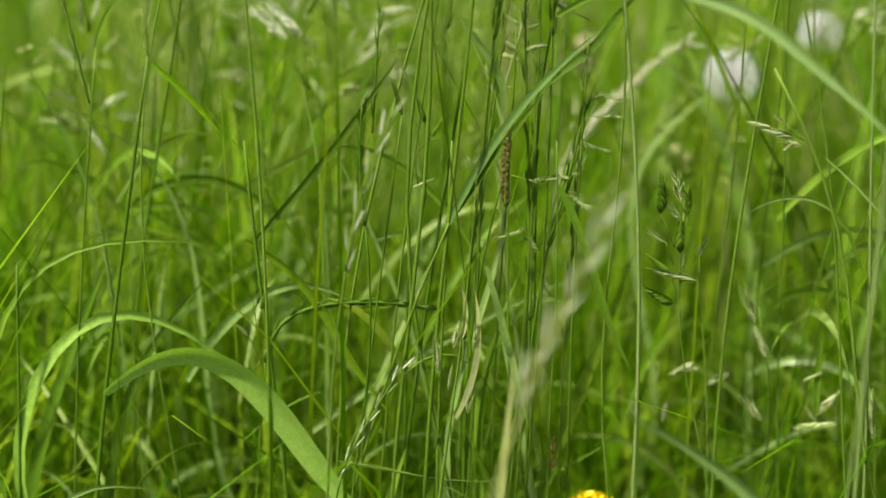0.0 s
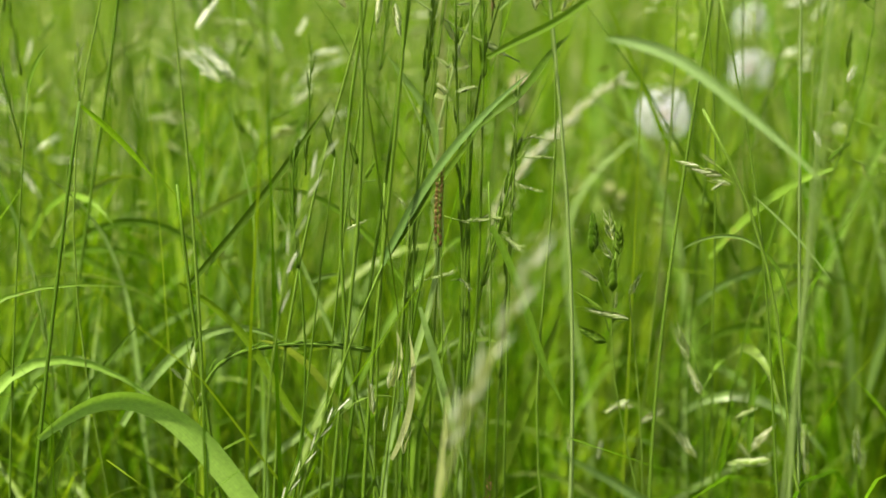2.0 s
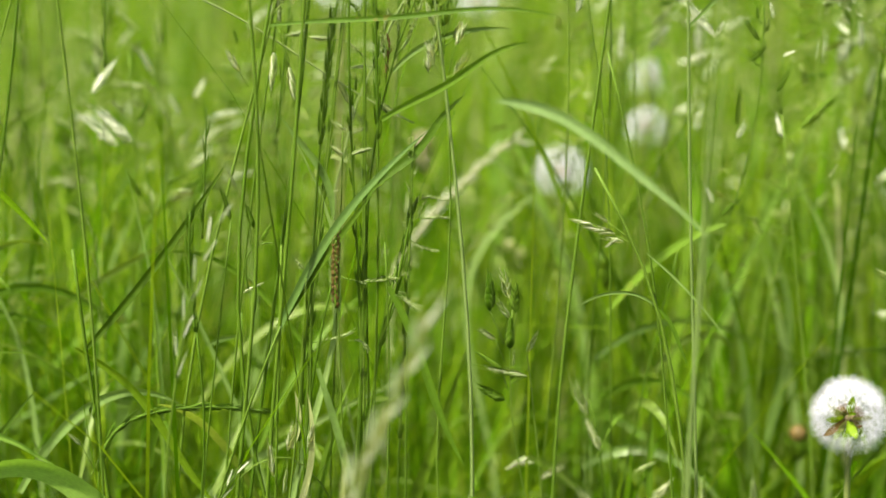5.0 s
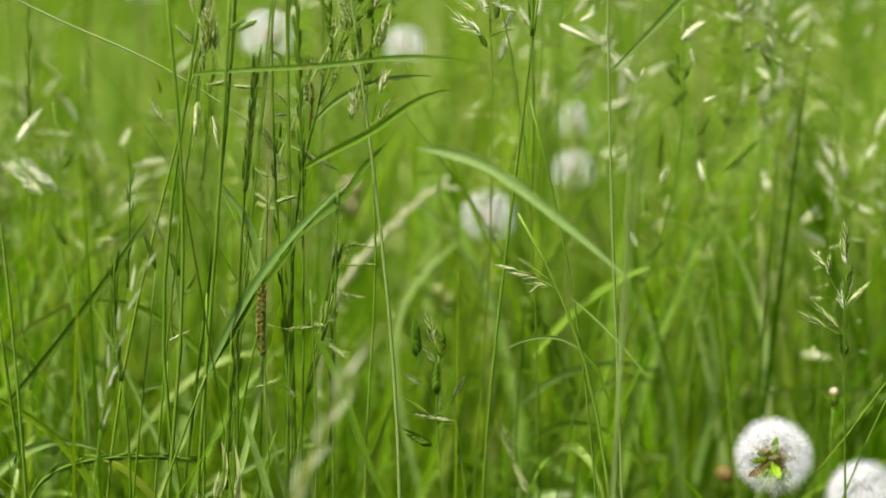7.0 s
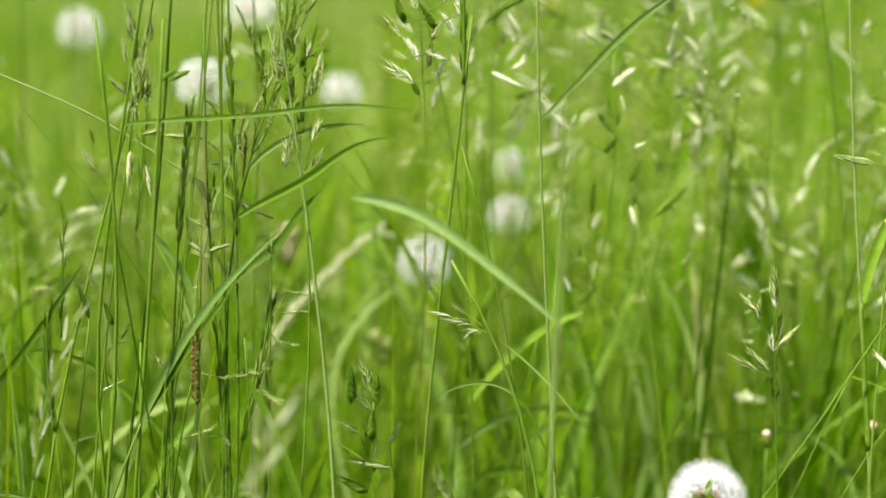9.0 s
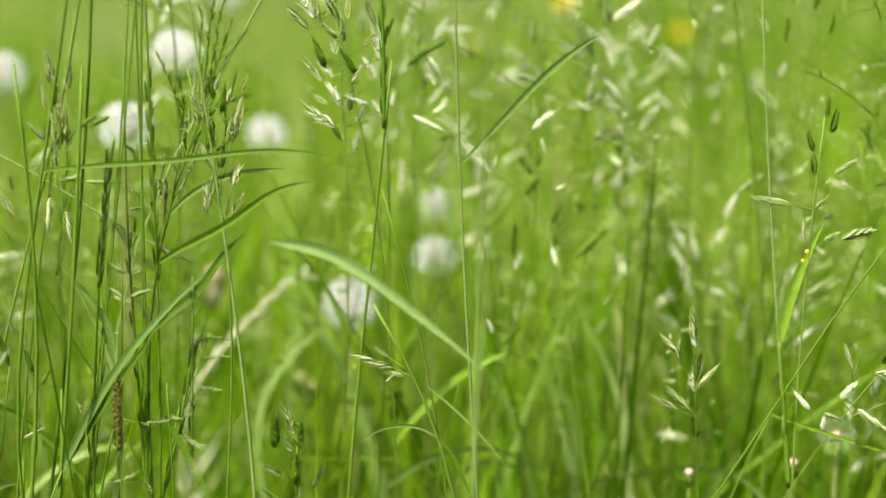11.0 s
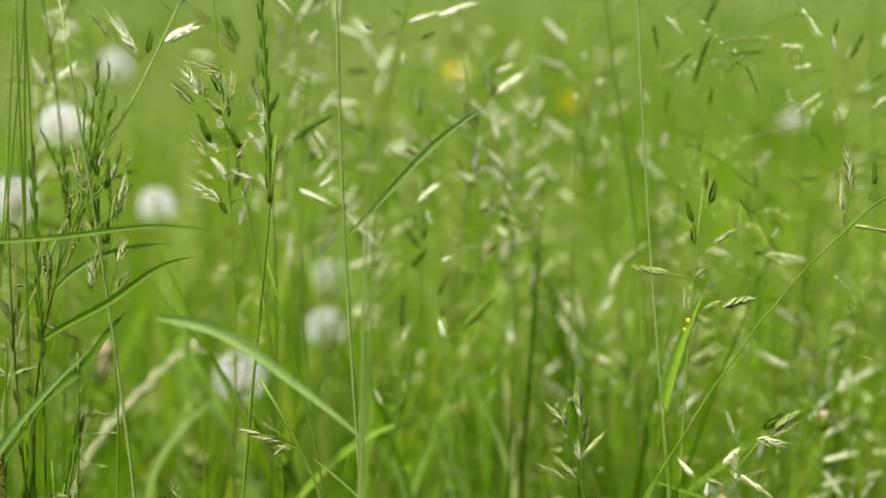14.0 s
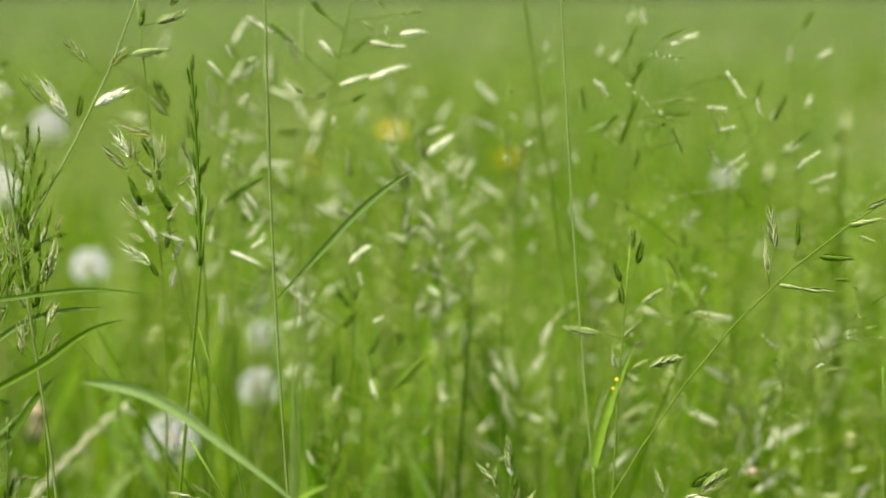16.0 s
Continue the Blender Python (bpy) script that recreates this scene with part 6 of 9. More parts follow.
p = plant("grass_plant", 0.362, 0.846, "brome grass with a spreading pale green panicle", "grass")
stem(p, (0.3620, 0.8460, -0.0100), (0.3330, 0.8459, 0.4699), bow=(-0.0004, -0.0042, -0.0000), sway=(0.0004, -0.0002, 0.0000), curl=(-0.0001, 0.0007, -0.0000), r=0.00090, material=STEM, tip=0.5)
spikelet(p, (0.3338, 0.8456, 0.4517), (0.3328, 0.8459, 0.4744), "green", 1.30)
twig(p, (0.3335, 0.8457, 0.4286), (0.3256, 0.8485, 0.4466))
spikelet(p, (0.3256, 0.8485, 0.4466), (0.3163, 0.8517, 0.4574), "cream", 1.50)
twig(p, (0.3287, 0.8474, 0.4391), (0.3263, 0.8482, 0.4426))
spikelet(p, (0.3263, 0.8482, 0.4426), (0.3268, 0.8481, 0.4559), "green", 1.60)
twig(p, (0.3347, 0.8453, 0.4456), (0.3348, 0.8452, 0.4493))
spikelet(p, (0.3348, 0.8452, 0.4493), (0.3316, 0.8463, 0.4638), "pale", 1.50)
twig(p, (0.3352, 0.8450, 0.4333), (0.3358, 0.8448, 0.4380))
spikelet(p, (0.3358, 0.8448, 0.4380), (0.3377, 0.8442, 0.4510), "dark", 1.70)
twig(p, (0.3354, 0.8450, 0.4241), (0.3348, 0.8452, 0.4256))
spikelet(p, (0.3348, 0.8452, 0.4256), (0.3326, 0.8460, 0.4369), "pale", 2.00)
twig(p, (0.3354, 0.8450, 0.4241), (0.3369, 0.8444, 0.4273))
spikelet(p, (0.3369, 0.8444, 0.4273), (0.3418, 0.8426, 0.4375), "green", 1.80)
twig(p, (0.3357, 0.8449, 0.4235), (0.3374, 0.8443, 0.4288))
spikelet(p, (0.3374, 0.8443, 0.4288), (0.3470, 0.8406, 0.4418), "cream", 1.40)
spikelet(p, (0.3364, 0.8446, 0.4142), (0.3354, 0.8450, 0.4241), "dark", 1.80)
twig(p, (0.3346, 0.8453, 0.4109), (0.3270, 0.8480, 0.4148))
spikelet(p, (0.3270, 0.8480, 0.4148), (0.3105, 0.8536, 0.4231), "green", 1.25)
twig(p, (0.3349, 0.8452, 0.4116), (0.3331, 0.8458, 0.4152))
spikelet(p, (0.3331, 0.8458, 0.4152), (0.3192, 0.8507, 0.4283), "green", 1.20)
spikelet(p, (0.3368, 0.8445, 0.3998), (0.3347, 0.8452, 0.4147), "dark", 1.90)
twig(p, (0.3355, 0.8450, 0.4287), (0.3371, 0.8443, 0.4335))
spikelet(p, (0.3371, 0.8443, 0.4335), (0.3387, 0.8438, 0.4459), "green", 1.50)

p = plant("grass_plant", 0.273, 0.927, "brome grass with nodding pale spikelets", "grass")
stem(p, (0.2730, 0.9270, -0.0100), (0.4242, 0.8063, 0.4448), bow=(-0.0120, -0.0027, 0.0060), sway=(0.0059, 0.0007, -0.0031), curl=(-0.0031, 0.0002, 0.0018), r=0.00060, material=STEM, tip=0.5)
twig(p, (0.4211, 0.8077, 0.4415), (0.4231, 0.8068, 0.4469))
spikelet(p, (0.4231, 0.8068, 0.4469), (0.4333, 0.8020, 0.4573), "dark", 1.80)
twig(p, (0.4237, 0.8065, 0.4448), (0.4273, 0.8049, 0.4477))
spikelet(p, (0.4273, 0.8049, 0.4477), (0.4411, 0.7982, 0.4585), "green", 1.60)
twig(p, (0.4242, 0.8063, 0.4442), (0.4277, 0.8047, 0.4435))
spikelet(p, (0.4277, 0.8047, 0.4435), (0.4405, 0.7985, 0.4541), "cream", 1.50)
twig(p, (0.4224, 0.8071, 0.4431), (0.4201, 0.8082, 0.4417))
spikelet(p, (0.4201, 0.8082, 0.4417), (0.4360, 0.8007, 0.4391), "pale", 1.50)
twig(p, (0.4029, 0.8159, 0.4227), (0.4049, 0.8150, 0.4266))
spikelet(p, (0.4049, 0.8150, 0.4266), (0.4127, 0.8116, 0.4370), "pale", 2.00)
twig(p, (0.4102, 0.8127, 0.4315), (0.4105, 0.8125, 0.4387))
spikelet(p, (0.4105, 0.8125, 0.4387), (0.4119, 0.8119, 0.4471), "green", 1.80)
twig(p, (0.4102, 0.8127, 0.4315), (0.4093, 0.8131, 0.4430))
spikelet(p, (0.4093, 0.8131, 0.4430), (0.4051, 0.8149, 0.4576), "cream", 1.20)
twig(p, (0.4068, 0.8142, 0.4267), (0.4126, 0.8116, 0.4214))
spikelet(p, (0.4126, 0.8116, 0.4214), (0.4307, 0.8032, 0.4083), "cream", 1.25)
twig(p, (0.3936, 0.8199, 0.4103), (0.3904, 0.8213, 0.4195))
spikelet(p, (0.3904, 0.8213, 0.4195), (0.3822, 0.8247, 0.4291), "pale", 1.70)
twig(p, (0.3923, 0.8204, 0.4070), (0.3967, 0.8186, 0.4086))
spikelet(p, (0.3967, 0.8186, 0.4086), (0.3976, 0.8182, 0.4174), "pale", 2.00)
twig(p, (0.3963, 0.8188, 0.4129), (0.3975, 0.8182, 0.4183))
spikelet(p, (0.3975, 0.8182, 0.4183), (0.4069, 0.8142, 0.4142), "green", 1.40)
twig(p, (0.4055, 0.8148, 0.4250), (0.4111, 0.8123, 0.4176))
spikelet(p, (0.4111, 0.8123, 0.4176), (0.4274, 0.8048, 0.4271), "green", 0.90)

p = plant("grass_plant", 0.316, 0.876, "bent dark green grass stalk with a level leaf", "grass")
stem(p, (0.316, 0.876, -0.01), (0.3798, 0.8489, 0.4091), bow=(-0.0223, 0.0099, 0.0073), r=0.00078, material=STEM, tip=0.55)
leaf(p, (0.3798, 0.8489, 0.4091), (0.4734, 0.7937, 0.3949), bow=(-0.0001, 0.0018, -0.0060), sway=(-0.0000, -0.0000, 0.0009), curl=(0.0001, -0.0000, 0.0001), width=0.002, material=BLADE_LIME, face=10, root=0.7, full=0.3, label="thin level leaf")

p = plant("grass_plant", 0.022, 0.953, "brome grass with pale spikelets high up", "grass")
stem(p, (0.022, 0.953, -0.01), (0.18, 0.9328, 0.8114), bow=(-0.0445, 0.0064, 0.013), sway=(0.0149, -0.003, -0.007), curl=(0.0248, -0.0028, -0.0101), r=0.00078, material=STEM_GREY)
spikelet(p, (0.1014, 0.9446, 0.6482), (0.0872, 0.946, 0.6665), "green", 1.12)
spikelet(p, (0.1125, 0.9433, 0.6419), (0.0995, 0.9448, 0.6625), "pale", 1.19)
spikelet(p, (0.1243, 0.9418, 0.6708), (0.1108, 0.9435, 0.6845), "green", 1.69)
spikelet(p, (0.1362, 0.9402, 0.6683), (0.1475, 0.9385, 0.6804), "green", 1.69)
spikelet(p, (0.1483, 0.9384, 0.6746), (0.1692, 0.9348, 0.6773), "green", 1.69)
spikelet(p, (0.1184, 0.9426, 0.641), (0.1209, 0.9423, 0.6541), "dark", 1.69)
spikelet(p, (0.1275, 0.9414, 0.6473), (0.1469, 0.9386, 0.6569), "pale", 1.69)
spikelet(p, (0.1606, 0.9363, 0.6919), (0.1789, 0.933, 0.6986), "green", 1.69)
spikelet(p, (0.1525, 0.9377, 0.6895), (0.1552, 0.9372, 0.7016), "dark", 1.69)
spikelet(p, (0.1683, 0.935, 0.701), (0.1774, 0.9333, 0.7101), "green", 1.69)
twig(p, (0.1144, 0.9431, 0.6367), (0.1014, 0.9446, 0.6482))
twig(p, (0.1153, 0.943, 0.6379), (0.1125, 0.9433, 0.6419))
twig(p, (0.1316, 0.9408, 0.6641), (0.1243, 0.9418, 0.6708))
twig(p, (0.1392, 0.9397, 0.6723), (0.1483, 0.9384, 0.6746))
twig(p, (0.1546, 0.9373, 0.6904), (0.1606, 0.9363, 0.6919))

p = plant("grass_plant", 0.43, 0.958, "dark thin stalk leaning back", "grass")
stem(p, (0.43, 0.958, -0.01), (0.3708, 0.9823, 0.8253), bow=(0.0157, -0.0062, 0.0016), sway=(-0.0025, 0.0009, -0.0004), curl=(-0.0041, 0.0018, -0.0006), r=0.00120)

p = plant("grass_tuft", 0.081, 1.147, "pale dry withered grass ear among the stalks", "grass")
stem(p, (0.081, 1.147, -0.01), (0.0786, 1.1340, 0.3478), bow=(-0.01, 0, 0.01), r=0.0012, material=DRY, tip=0.9)
spike(p, (0.0786, 1.1340, 0.3478), (0.1624, 1.1268, 0.4329), bow=(0.0032, 0.0005, 0.0157), curl=(0.002, 0, 0.003), count=15, size=0.012, kind="tinypale", r=0.0015, material=DRY, lean=0.22, fat=0.8)

p = plant("grass_tuft", 0.207, 1.111, "pale bluish blade among the stalks", "grass")
leaf(p, (0.207, 1.111, -0.01), (0.1239, 1.1232, 0.4396), bow=(0.0461, -0.0068, 0.0142), sway=(-0.0117, 0.0018, -0.0057), curl=(0.004, 0.0002, 0.0043), width=0.0037, material=BLADE_BLUE, face=20, root=0.1, full=0.85)

p = plant("grass_tuft", 0.119, 1.114, "pale bluish blade among the stalks", "grass")
leaf(p, (0.119, 1.114, -0.01), (0.174, 1.1064, 0.4065), bow=(-0.0181, 0.0017, -0.0017), sway=(0.0112, -0.0017, -0.0064), curl=(-0.0164, 0.0027, 0.0113), width=0.0041, material=BLADE_BLUE, face=20, root=0.1, full=0.85)

p = plant("grass_plant", -0.057, 0.868, "grass stalk with two dark narrow spikelets", "grass")
stem(p, (-0.057, 0.868, -0.01), (-0.0206, 0.8698, 0.4518), bow=(-0.0054, -0.0002, 0.0004), sway=(0.0036, 0.0001, -0.0005), curl=(0.0015, 0.0001, -0.0002), r=0.00072, tip=0.55)
spikelet(p, (-0.0206, 0.8698, 0.4518), (-0.0258, 0.8696, 0.4723), "dark", 0.7)
spikelet(p, (-0.0176, 0.8698, 0.4694), (-0.0237, 0.8697, 0.4847), "green", 0.6)
spikelet(p, (-0.0092, 0.87, 0.4479), (-0.0131, 0.8699, 0.4615), "dark")
twig(p, (-0.0075, 0.87, 0.4384), (-0.0055, 0.87, 0.4408))
spikelet(p, (-0.0055, 0.87, 0.4408), (0.0009, 0.87, 0.4517), "dark")
stem(p, (-0.0075, 0.87, 0.4384), (-0.0092, 0.87, 0.4479), r=0.00043)
stem(p, (-0.0127, 0.8699, 0.4144), (0.0023, 0.87, 0.4396), bow=(-0.0067, -0, 0.0074), r=0.00043)

p = plant("grass_plant", 0.037, 0.879, "thin green grass stalk with a slim ear", "grass")
stem(p, (0.037, 0.879, -0.01), (0.0423, 0.879, 0.6054), bow=(-0.0036, 0.0002, -0.0001), sway=(-0.0085, 0.0004, -0.0002), curl=(-0.0055, 0.0003, -0.0001), r=0.00084, material=STEM_DARK)
spike(p, (0.0451, 0.8788, 0.3716), (0.0410, 0.8791, 0.5193), bow=(0.0001, 0.0000, 0.0000), sway=(0.0003, -0.0000, 0.0000), curl=(0.0000, -0.0000, 0.0000), count=11, size=0.0105, kind="ear", r=0.0007, material=STEM, lean=0.12, fat=0.75)

p = plant("grass_plant", 0.061, 0.898, "thin green grass stalk with a slim ear", "grass")
stem(p, (0.061, 0.898, -0.01), (0.0734, 0.897, 0.488), bow=(0.0009, -0.0001, -0), sway=(0.0044, -0.0004, -0.0002), curl=(0.0029, -0.0002, -0.0001), r=0.00073, tip=0.55)
spike(p, (0.0661, 0.8976, 0.3189), (0.0725, 0.8971, 0.4482), bow=(0.0005, -0.0000, -0.0000), sway=(-0.0002, 0.0000, 0.0000), curl=(-0.0000, 0.0000, 0.0000), count=11, size=0.0105, kind="ear", r=0.0007, material=STEM, lean=0.12, fat=0.75)

p = plant("grass_plant", -0.025, 0.9, "thin green upright grass stalk", "grass")
stem(p, (-0.025, 0.9, -0.01), (-0.0178, 0.8998, 0.3927), bow=(-0.0012, -0, 0), r=0.00105, material=STEM_DARK, tip=0.55)

p = plant("grass_plant", -0.007, 0.87, "thin green upright grass stalk", "grass")
stem(p, (-0.007, 0.87, -0.01), (0.0046, 0.87, 0.4384), bow=(-0.0007, 0, -0), sway=(0.0027, -0, -0.0001), curl=(0.0011, 0, -0.0001), r=0.00101, material=STEM_DARK, tip=0.55)
leaf(p, (0.0311, 0.8694, 0.4534), (0.0053, 0.87, 0.5058), bow=(0.005, -0, 0.0022), sway=(0.0011, -0.0001, 0.0004), width=0.0037, material=BLADE_BLUE)
spikelet(p, (0.0376, 0.8692, 0.498), (0.0303, 0.8695, 0.5039), "green")
spikelet(p, (0.037, 0.8692, 0.4854), (0.0304, 0.8695, 0.4911), "cream")
spikelet(p, (0.0412, 0.869, 0.486), (0.0529, 0.8684, 0.489), "green")
spikelet(p, (0.0344, 0.8693, 0.4671), (0.031, 0.8694, 0.4662), "cream")
spikelet(p, (0.0646, 0.8676, 0.5043), (0.0569, 0.8681, 0.5126), "green")
spikelet(p, (0.048, 0.8687, 0.4992), (0.041, 0.869, 0.4969), "green")
spray(p, (0.006, 0.87, 0.4369), (0.0176, 0.8698, 0.4235), count=6, size=0.0043, kind="tiny", seed=25)
spray(p, (0.035, 0.8693, 0.4207), (0.0609, 0.8679, 0.4196), bow=(-0.0001, 0.0001, -0.0023), count=7, size=0.0043, kind="tiny", seed=26)
spray(p, (0.0193, 0.8698, 0.3854), (0.0383, 0.8692, 0.3893), bow=(0.0002, 0, -0.0008), count=7, size=0.0050, kind="tiny", seed=27)
spray(p, (0.0383, 0.8692, 0.3856), (0.0471, 0.8687, 0.3836), bow=(0.0004, -0, 0.0014), count=5, size=0.0047, kind="tiny", seed=28)
spray(p, (0.0625, 0.8678, 0.4106), (0.0742, 0.8668, 0.4032), count=6, size=0.0046, kind="tiny", seed=29)
spikelet(p, (-0.0156, 0.8699, 0.4135), (-0.0035, 0.87, 0.4192), "cream", 0.8)

p = plant("grass_tuft", 0.072, 0.898, "pale bluish green upright blade of grass", "grass")
leaf(p, (0.072, 0.898, -0.01), (0.0231, 0.8997, 0.3608), bow=(0.0108, -0.0004, 0.0016), sway=(0.0007, -0.0001, 0.0001), width=0.0046, material=BLADE_BLUE, face=20, full=0.5)

p = plant("grass_tuft", 0.012, 0.9, "narrow green blade of grass", "grass")
leaf(p, (0.012, 0.9, -0.01), (0.043, 0.899, 0.3514), bow=(-0.0087, 0.0003, 0.0013), sway=(0.0043, -0.0001, -0.0007), curl=(-0.0051, 0.0003, 0.0013), width=0.0037, material=BLADE, face=20, full=0.5)

p = plant("grass_tuft", 0.103, 0.858, "broad dark blade low in the grass", "grass")
leaf(p, (0.103, 0.858, -0.01), (0.0093, 0.8599, 0.2874), bow=(0.0091, -0.0001, 0.0035), width=0.0079, material=BLADE_DARK, face=10, full=0.5)

p = plant("grass_tuft", -0.055, 0.879, "broad green blade low in the grass", "grass")
leaf(p, (-0.055, 0.879, -0.01), (-0.0197, 0.8798, 0.2632), bow=(-0.0129, -0.0003, 0.0028), width=0.0094, material=BLADE, face=15, full=0.5)

p = plant("grass_plant", 0.06, 0.895, "thin pale fallen straw low in the grass", "grass")
stem(p, (0.06, 0.895, -0.01), (-0.0555, 0.8582, 0.2644), bow=(0.0536, -0.0062, 0.0598), r=0.00038, material=STEM, tip=0.55)
stem(p, (-0.0555, 0.8582, 0.2644), (0.0382, 0.8592, 0.2529), bow=(-0.0004, 0.0013, -0.0042), sway=(0, -0, 0.0008), r=0.00038, material=STEM)
spikelet(p, (0.059, 0.858, 0.2702), (0.0582, 0.858, 0.2807), "red")
spikelet(p, (0.0586, 0.858, 0.2602), (0.0575, 0.8581, 0.2718), "red")

p = plant("grass_tuft", -0.064, 0.948, "narrow green blade of grass", "grass")
leaf(p, (-0.064, 0.948, -0.01), (-0.0697, 0.9474, 0.433), bow=(0.001, 0.0001, 0), width=0.0022, material=BLADE, face=30, full=0.5)

p = plant("grass_tuft", -0.067, 0.948, "narrow green blade of grass", "grass")
leaf(p, (-0.067, 0.948, -0.01), (-0.0811, 0.9465, 0.4681), bow=(0.0114, 0.0009, 0.0013), curl=(0.0043, 0.0004, 0.0006), width=0.0029, material=BLADE_BLUE, face=30, full=0.5)

p = plant("grass_tuft", -0.085, 1.119, "broad pale blade among the stalks", "grass")
leaf(p, (-0.085, 1.119, -0.01), (0.0172, 1.1199, 0.3381), bow=(-0.0165, -0.0006, 0.0044), sway=(0.0056, -0.0005, -0.0038), width=0.0060, material=BLADE_BLUE, face=30, full=0.5)

p = plant("grass_tuft", -0.157, 1.069, "pale blade of grass behind the stalks", "grass")
leaf(p, (-0.157, 1.069, -0.01), (-0.2218, 1.057, 0.4406), bow=(0.0172, 0.0032, 0.0033), sway=(-0.0032, -0.0007, -0.001), curl=(0.0016, 0.0005, 0.0006), width=0.0032, material=BLADE_BLUE, face=20, full=0.5)

p = plant("grass_plant", -0.285, 1.084, "pale stalk behind the others", "grass")
stem(p, (-0.285, 1.084, -0.01), (-0.2123, 1.0997, 0.5833), bow=(-0.0111, -0.0022, 0.0012), sway=(0.0075, 0.0015, -0.0017), curl=(0.0052, 0.0012, -0.0011), r=0.00161)

p = plant("grass_tuft", -0.16, 1.089, "pale blade of grass behind the stalks", "grass")
leaf(p, (-0.16, 1.089, -0.01), (-0.0846, 1.0967, 0.4096), bow=(-0.0141, -0.0016, 0.0023), sway=(0.0035, 0.0002, -0.0014), curl=(-0.0056, -0.0003, 0.0024), width=0.0051, material=BLADE_BLUE, face=20, full=0.5)

p = plant("grass_tuft", -0.141, 1.091, "broad green blade behind the stalks", "grass")
leaf(p, (-0.141, 1.091, -0.01), (-0.1758, 1.0859, 0.3326), bow=(0.008, 0.0012, 0.0011), sway=(-0.004, -0.0007, -0.001), width=0.0081, material=BLADE_BLUE, face=20, full=0.5)

p = plant("grass_tuft", -0.261, 1.122, "bent green blade behind the stalks", "grass")
leaf(p, (-0.261, 1.122, -0.01), (-0.1305, 1.1426, 0.3423), bow=(-0.029, -0.005, 0.0116), sway=(0.0136, 0.0018, -0.0177), curl=(-0.0129, -0.0009, 0.0237), width=0.0038, material=BLADE_BLUE, face=20, full=0.5)

p = plant("grass_tuft", -0.104, 1.045, "dark green blade behind the stalks", "grass")
leaf(p, (-0.104, 1.045, -0.01), (-0.0407, 1.0492, 0.4319), bow=(0.0118, 0.0002, -0.0171), sway=(0.0144, 0.0008, -0.0088), curl=(-0.0298, -0.0014, 0.0243), width=0.0055, material=BLADE_DARK, face=10, full=0.5)

p = plant("grass_plant", -0.067, 1.028, "brome grass with a large whitish spikelet, behind the others", "grass")
stem(p, (-0.067, 1.028, -0.01), (-0.0773, 1.0271, 0.4501), bow=(0.0042, 0.0003, 0.0003), sway=(-0.0006, -0, 0), curl=(0.0029, 0.0002, 0.0002), r=0.00084, tip=0.55)
twig(p, (-0.0774, 1.0271, 0.4494), (-0.0837, 1.0266, 0.4596))
spikelet(p, (-0.0837, 1.0266, 0.4596), (-0.1041, 1.0247, 0.4808), "pale", 1.3)
twig(p, (-0.0738, 1.0274, 0.4157), (-0.0793, 1.0269, 0.4261))
spikelet(p, (-0.0793, 1.0269, 0.4261), (-0.0882, 1.0262, 0.4424), "dark")
twig(p, (-0.0708, 1.0276, 0.4017), (-0.0551, 1.0285, 0.4292))
spikelet(p, (-0.0551, 1.0285, 0.4292), (-0.0409, 1.0292, 0.4366), "dark")
twig(p, (-0.0703, 1.0276, 0.3911), (-0.0484, 1.0289, 0.4284))
spikelet(p, (-0.0484, 1.0289, 0.4284), (-0.0652, 1.0279, 0.4269), "green")

p = plant("grass_plant", -0.086, 1.026, "brome grass with mixed spikelets, behind the others", "grass")
stem(p, (-0.086, 1.026, -0.01), (-0.0824, 1.0267, 0.5122), bow=(-0.0016, -0.0001, 0), sway=(-0.0012, -0.0001, 0), curl=(0.0013, 0.0001, -0), r=0.00084, tip=0.55)
twig(p, (-0.0819, 1.0267, 0.4617), (-0.0919, 1.0259, 0.457))
spikelet(p, (-0.0919, 1.0259, 0.457), (-0.1115, 1.0239, 0.4783), "pale", 1.3)
twig(p, (-0.0827, 1.0267, 0.4888), (-0.1045, 1.0247, 0.4891))
spikelet(p, (-0.1045, 1.0247, 0.4891), (-0.0899, 1.0261, 0.5092), "pale")
twig(p, (-0.0821, 1.0267, 0.4583), (-0.0791, 1.027, 0.4718))
spikelet(p, (-0.0791, 1.027, 0.4718), (-0.0702, 1.0276, 0.4867), "dark")
spikelet(p, (-0.0225, 1.0298, 0.4264), (-0.0323, 1.0295, 0.4476), "green", 0.8)
spikelet(p, (-0.0875, 1.0263, 0.4772), (-0.0951, 1.0256, 0.4853), "green")
spikelet(p, (-0.0637, 1.028, 0.434), (-0.0503, 1.0288, 0.439), "dark")
spikelet(p, (-0.0626, 1.0281, 0.4229), (-0.0475, 1.0289, 0.4274), "green")

p = plant("grass_plant", -0.089, 1.247, "pale stalk further back", "grass")
stem(p, (-0.089, 1.247, -0.01), (-0.0745, 1.2478, 0.6787), bow=(-0.0022, -0.0001, 0.0001), sway=(-0.0018, -0.0001, 0), curl=(-0.0007, -0, 0), r=0.00201)

p = plant("grass_plant", -0.067, 1.298, "pale green stalk further back", "grass")
stem(p, (-0.067, 1.298, -0.01), (-0.0375, 1.2995, 0.6781), bow=(-0.004, -0.0001, 0.0002), sway=(-0.0011, -0.0001, 0), r=0.0016, material=STEM)

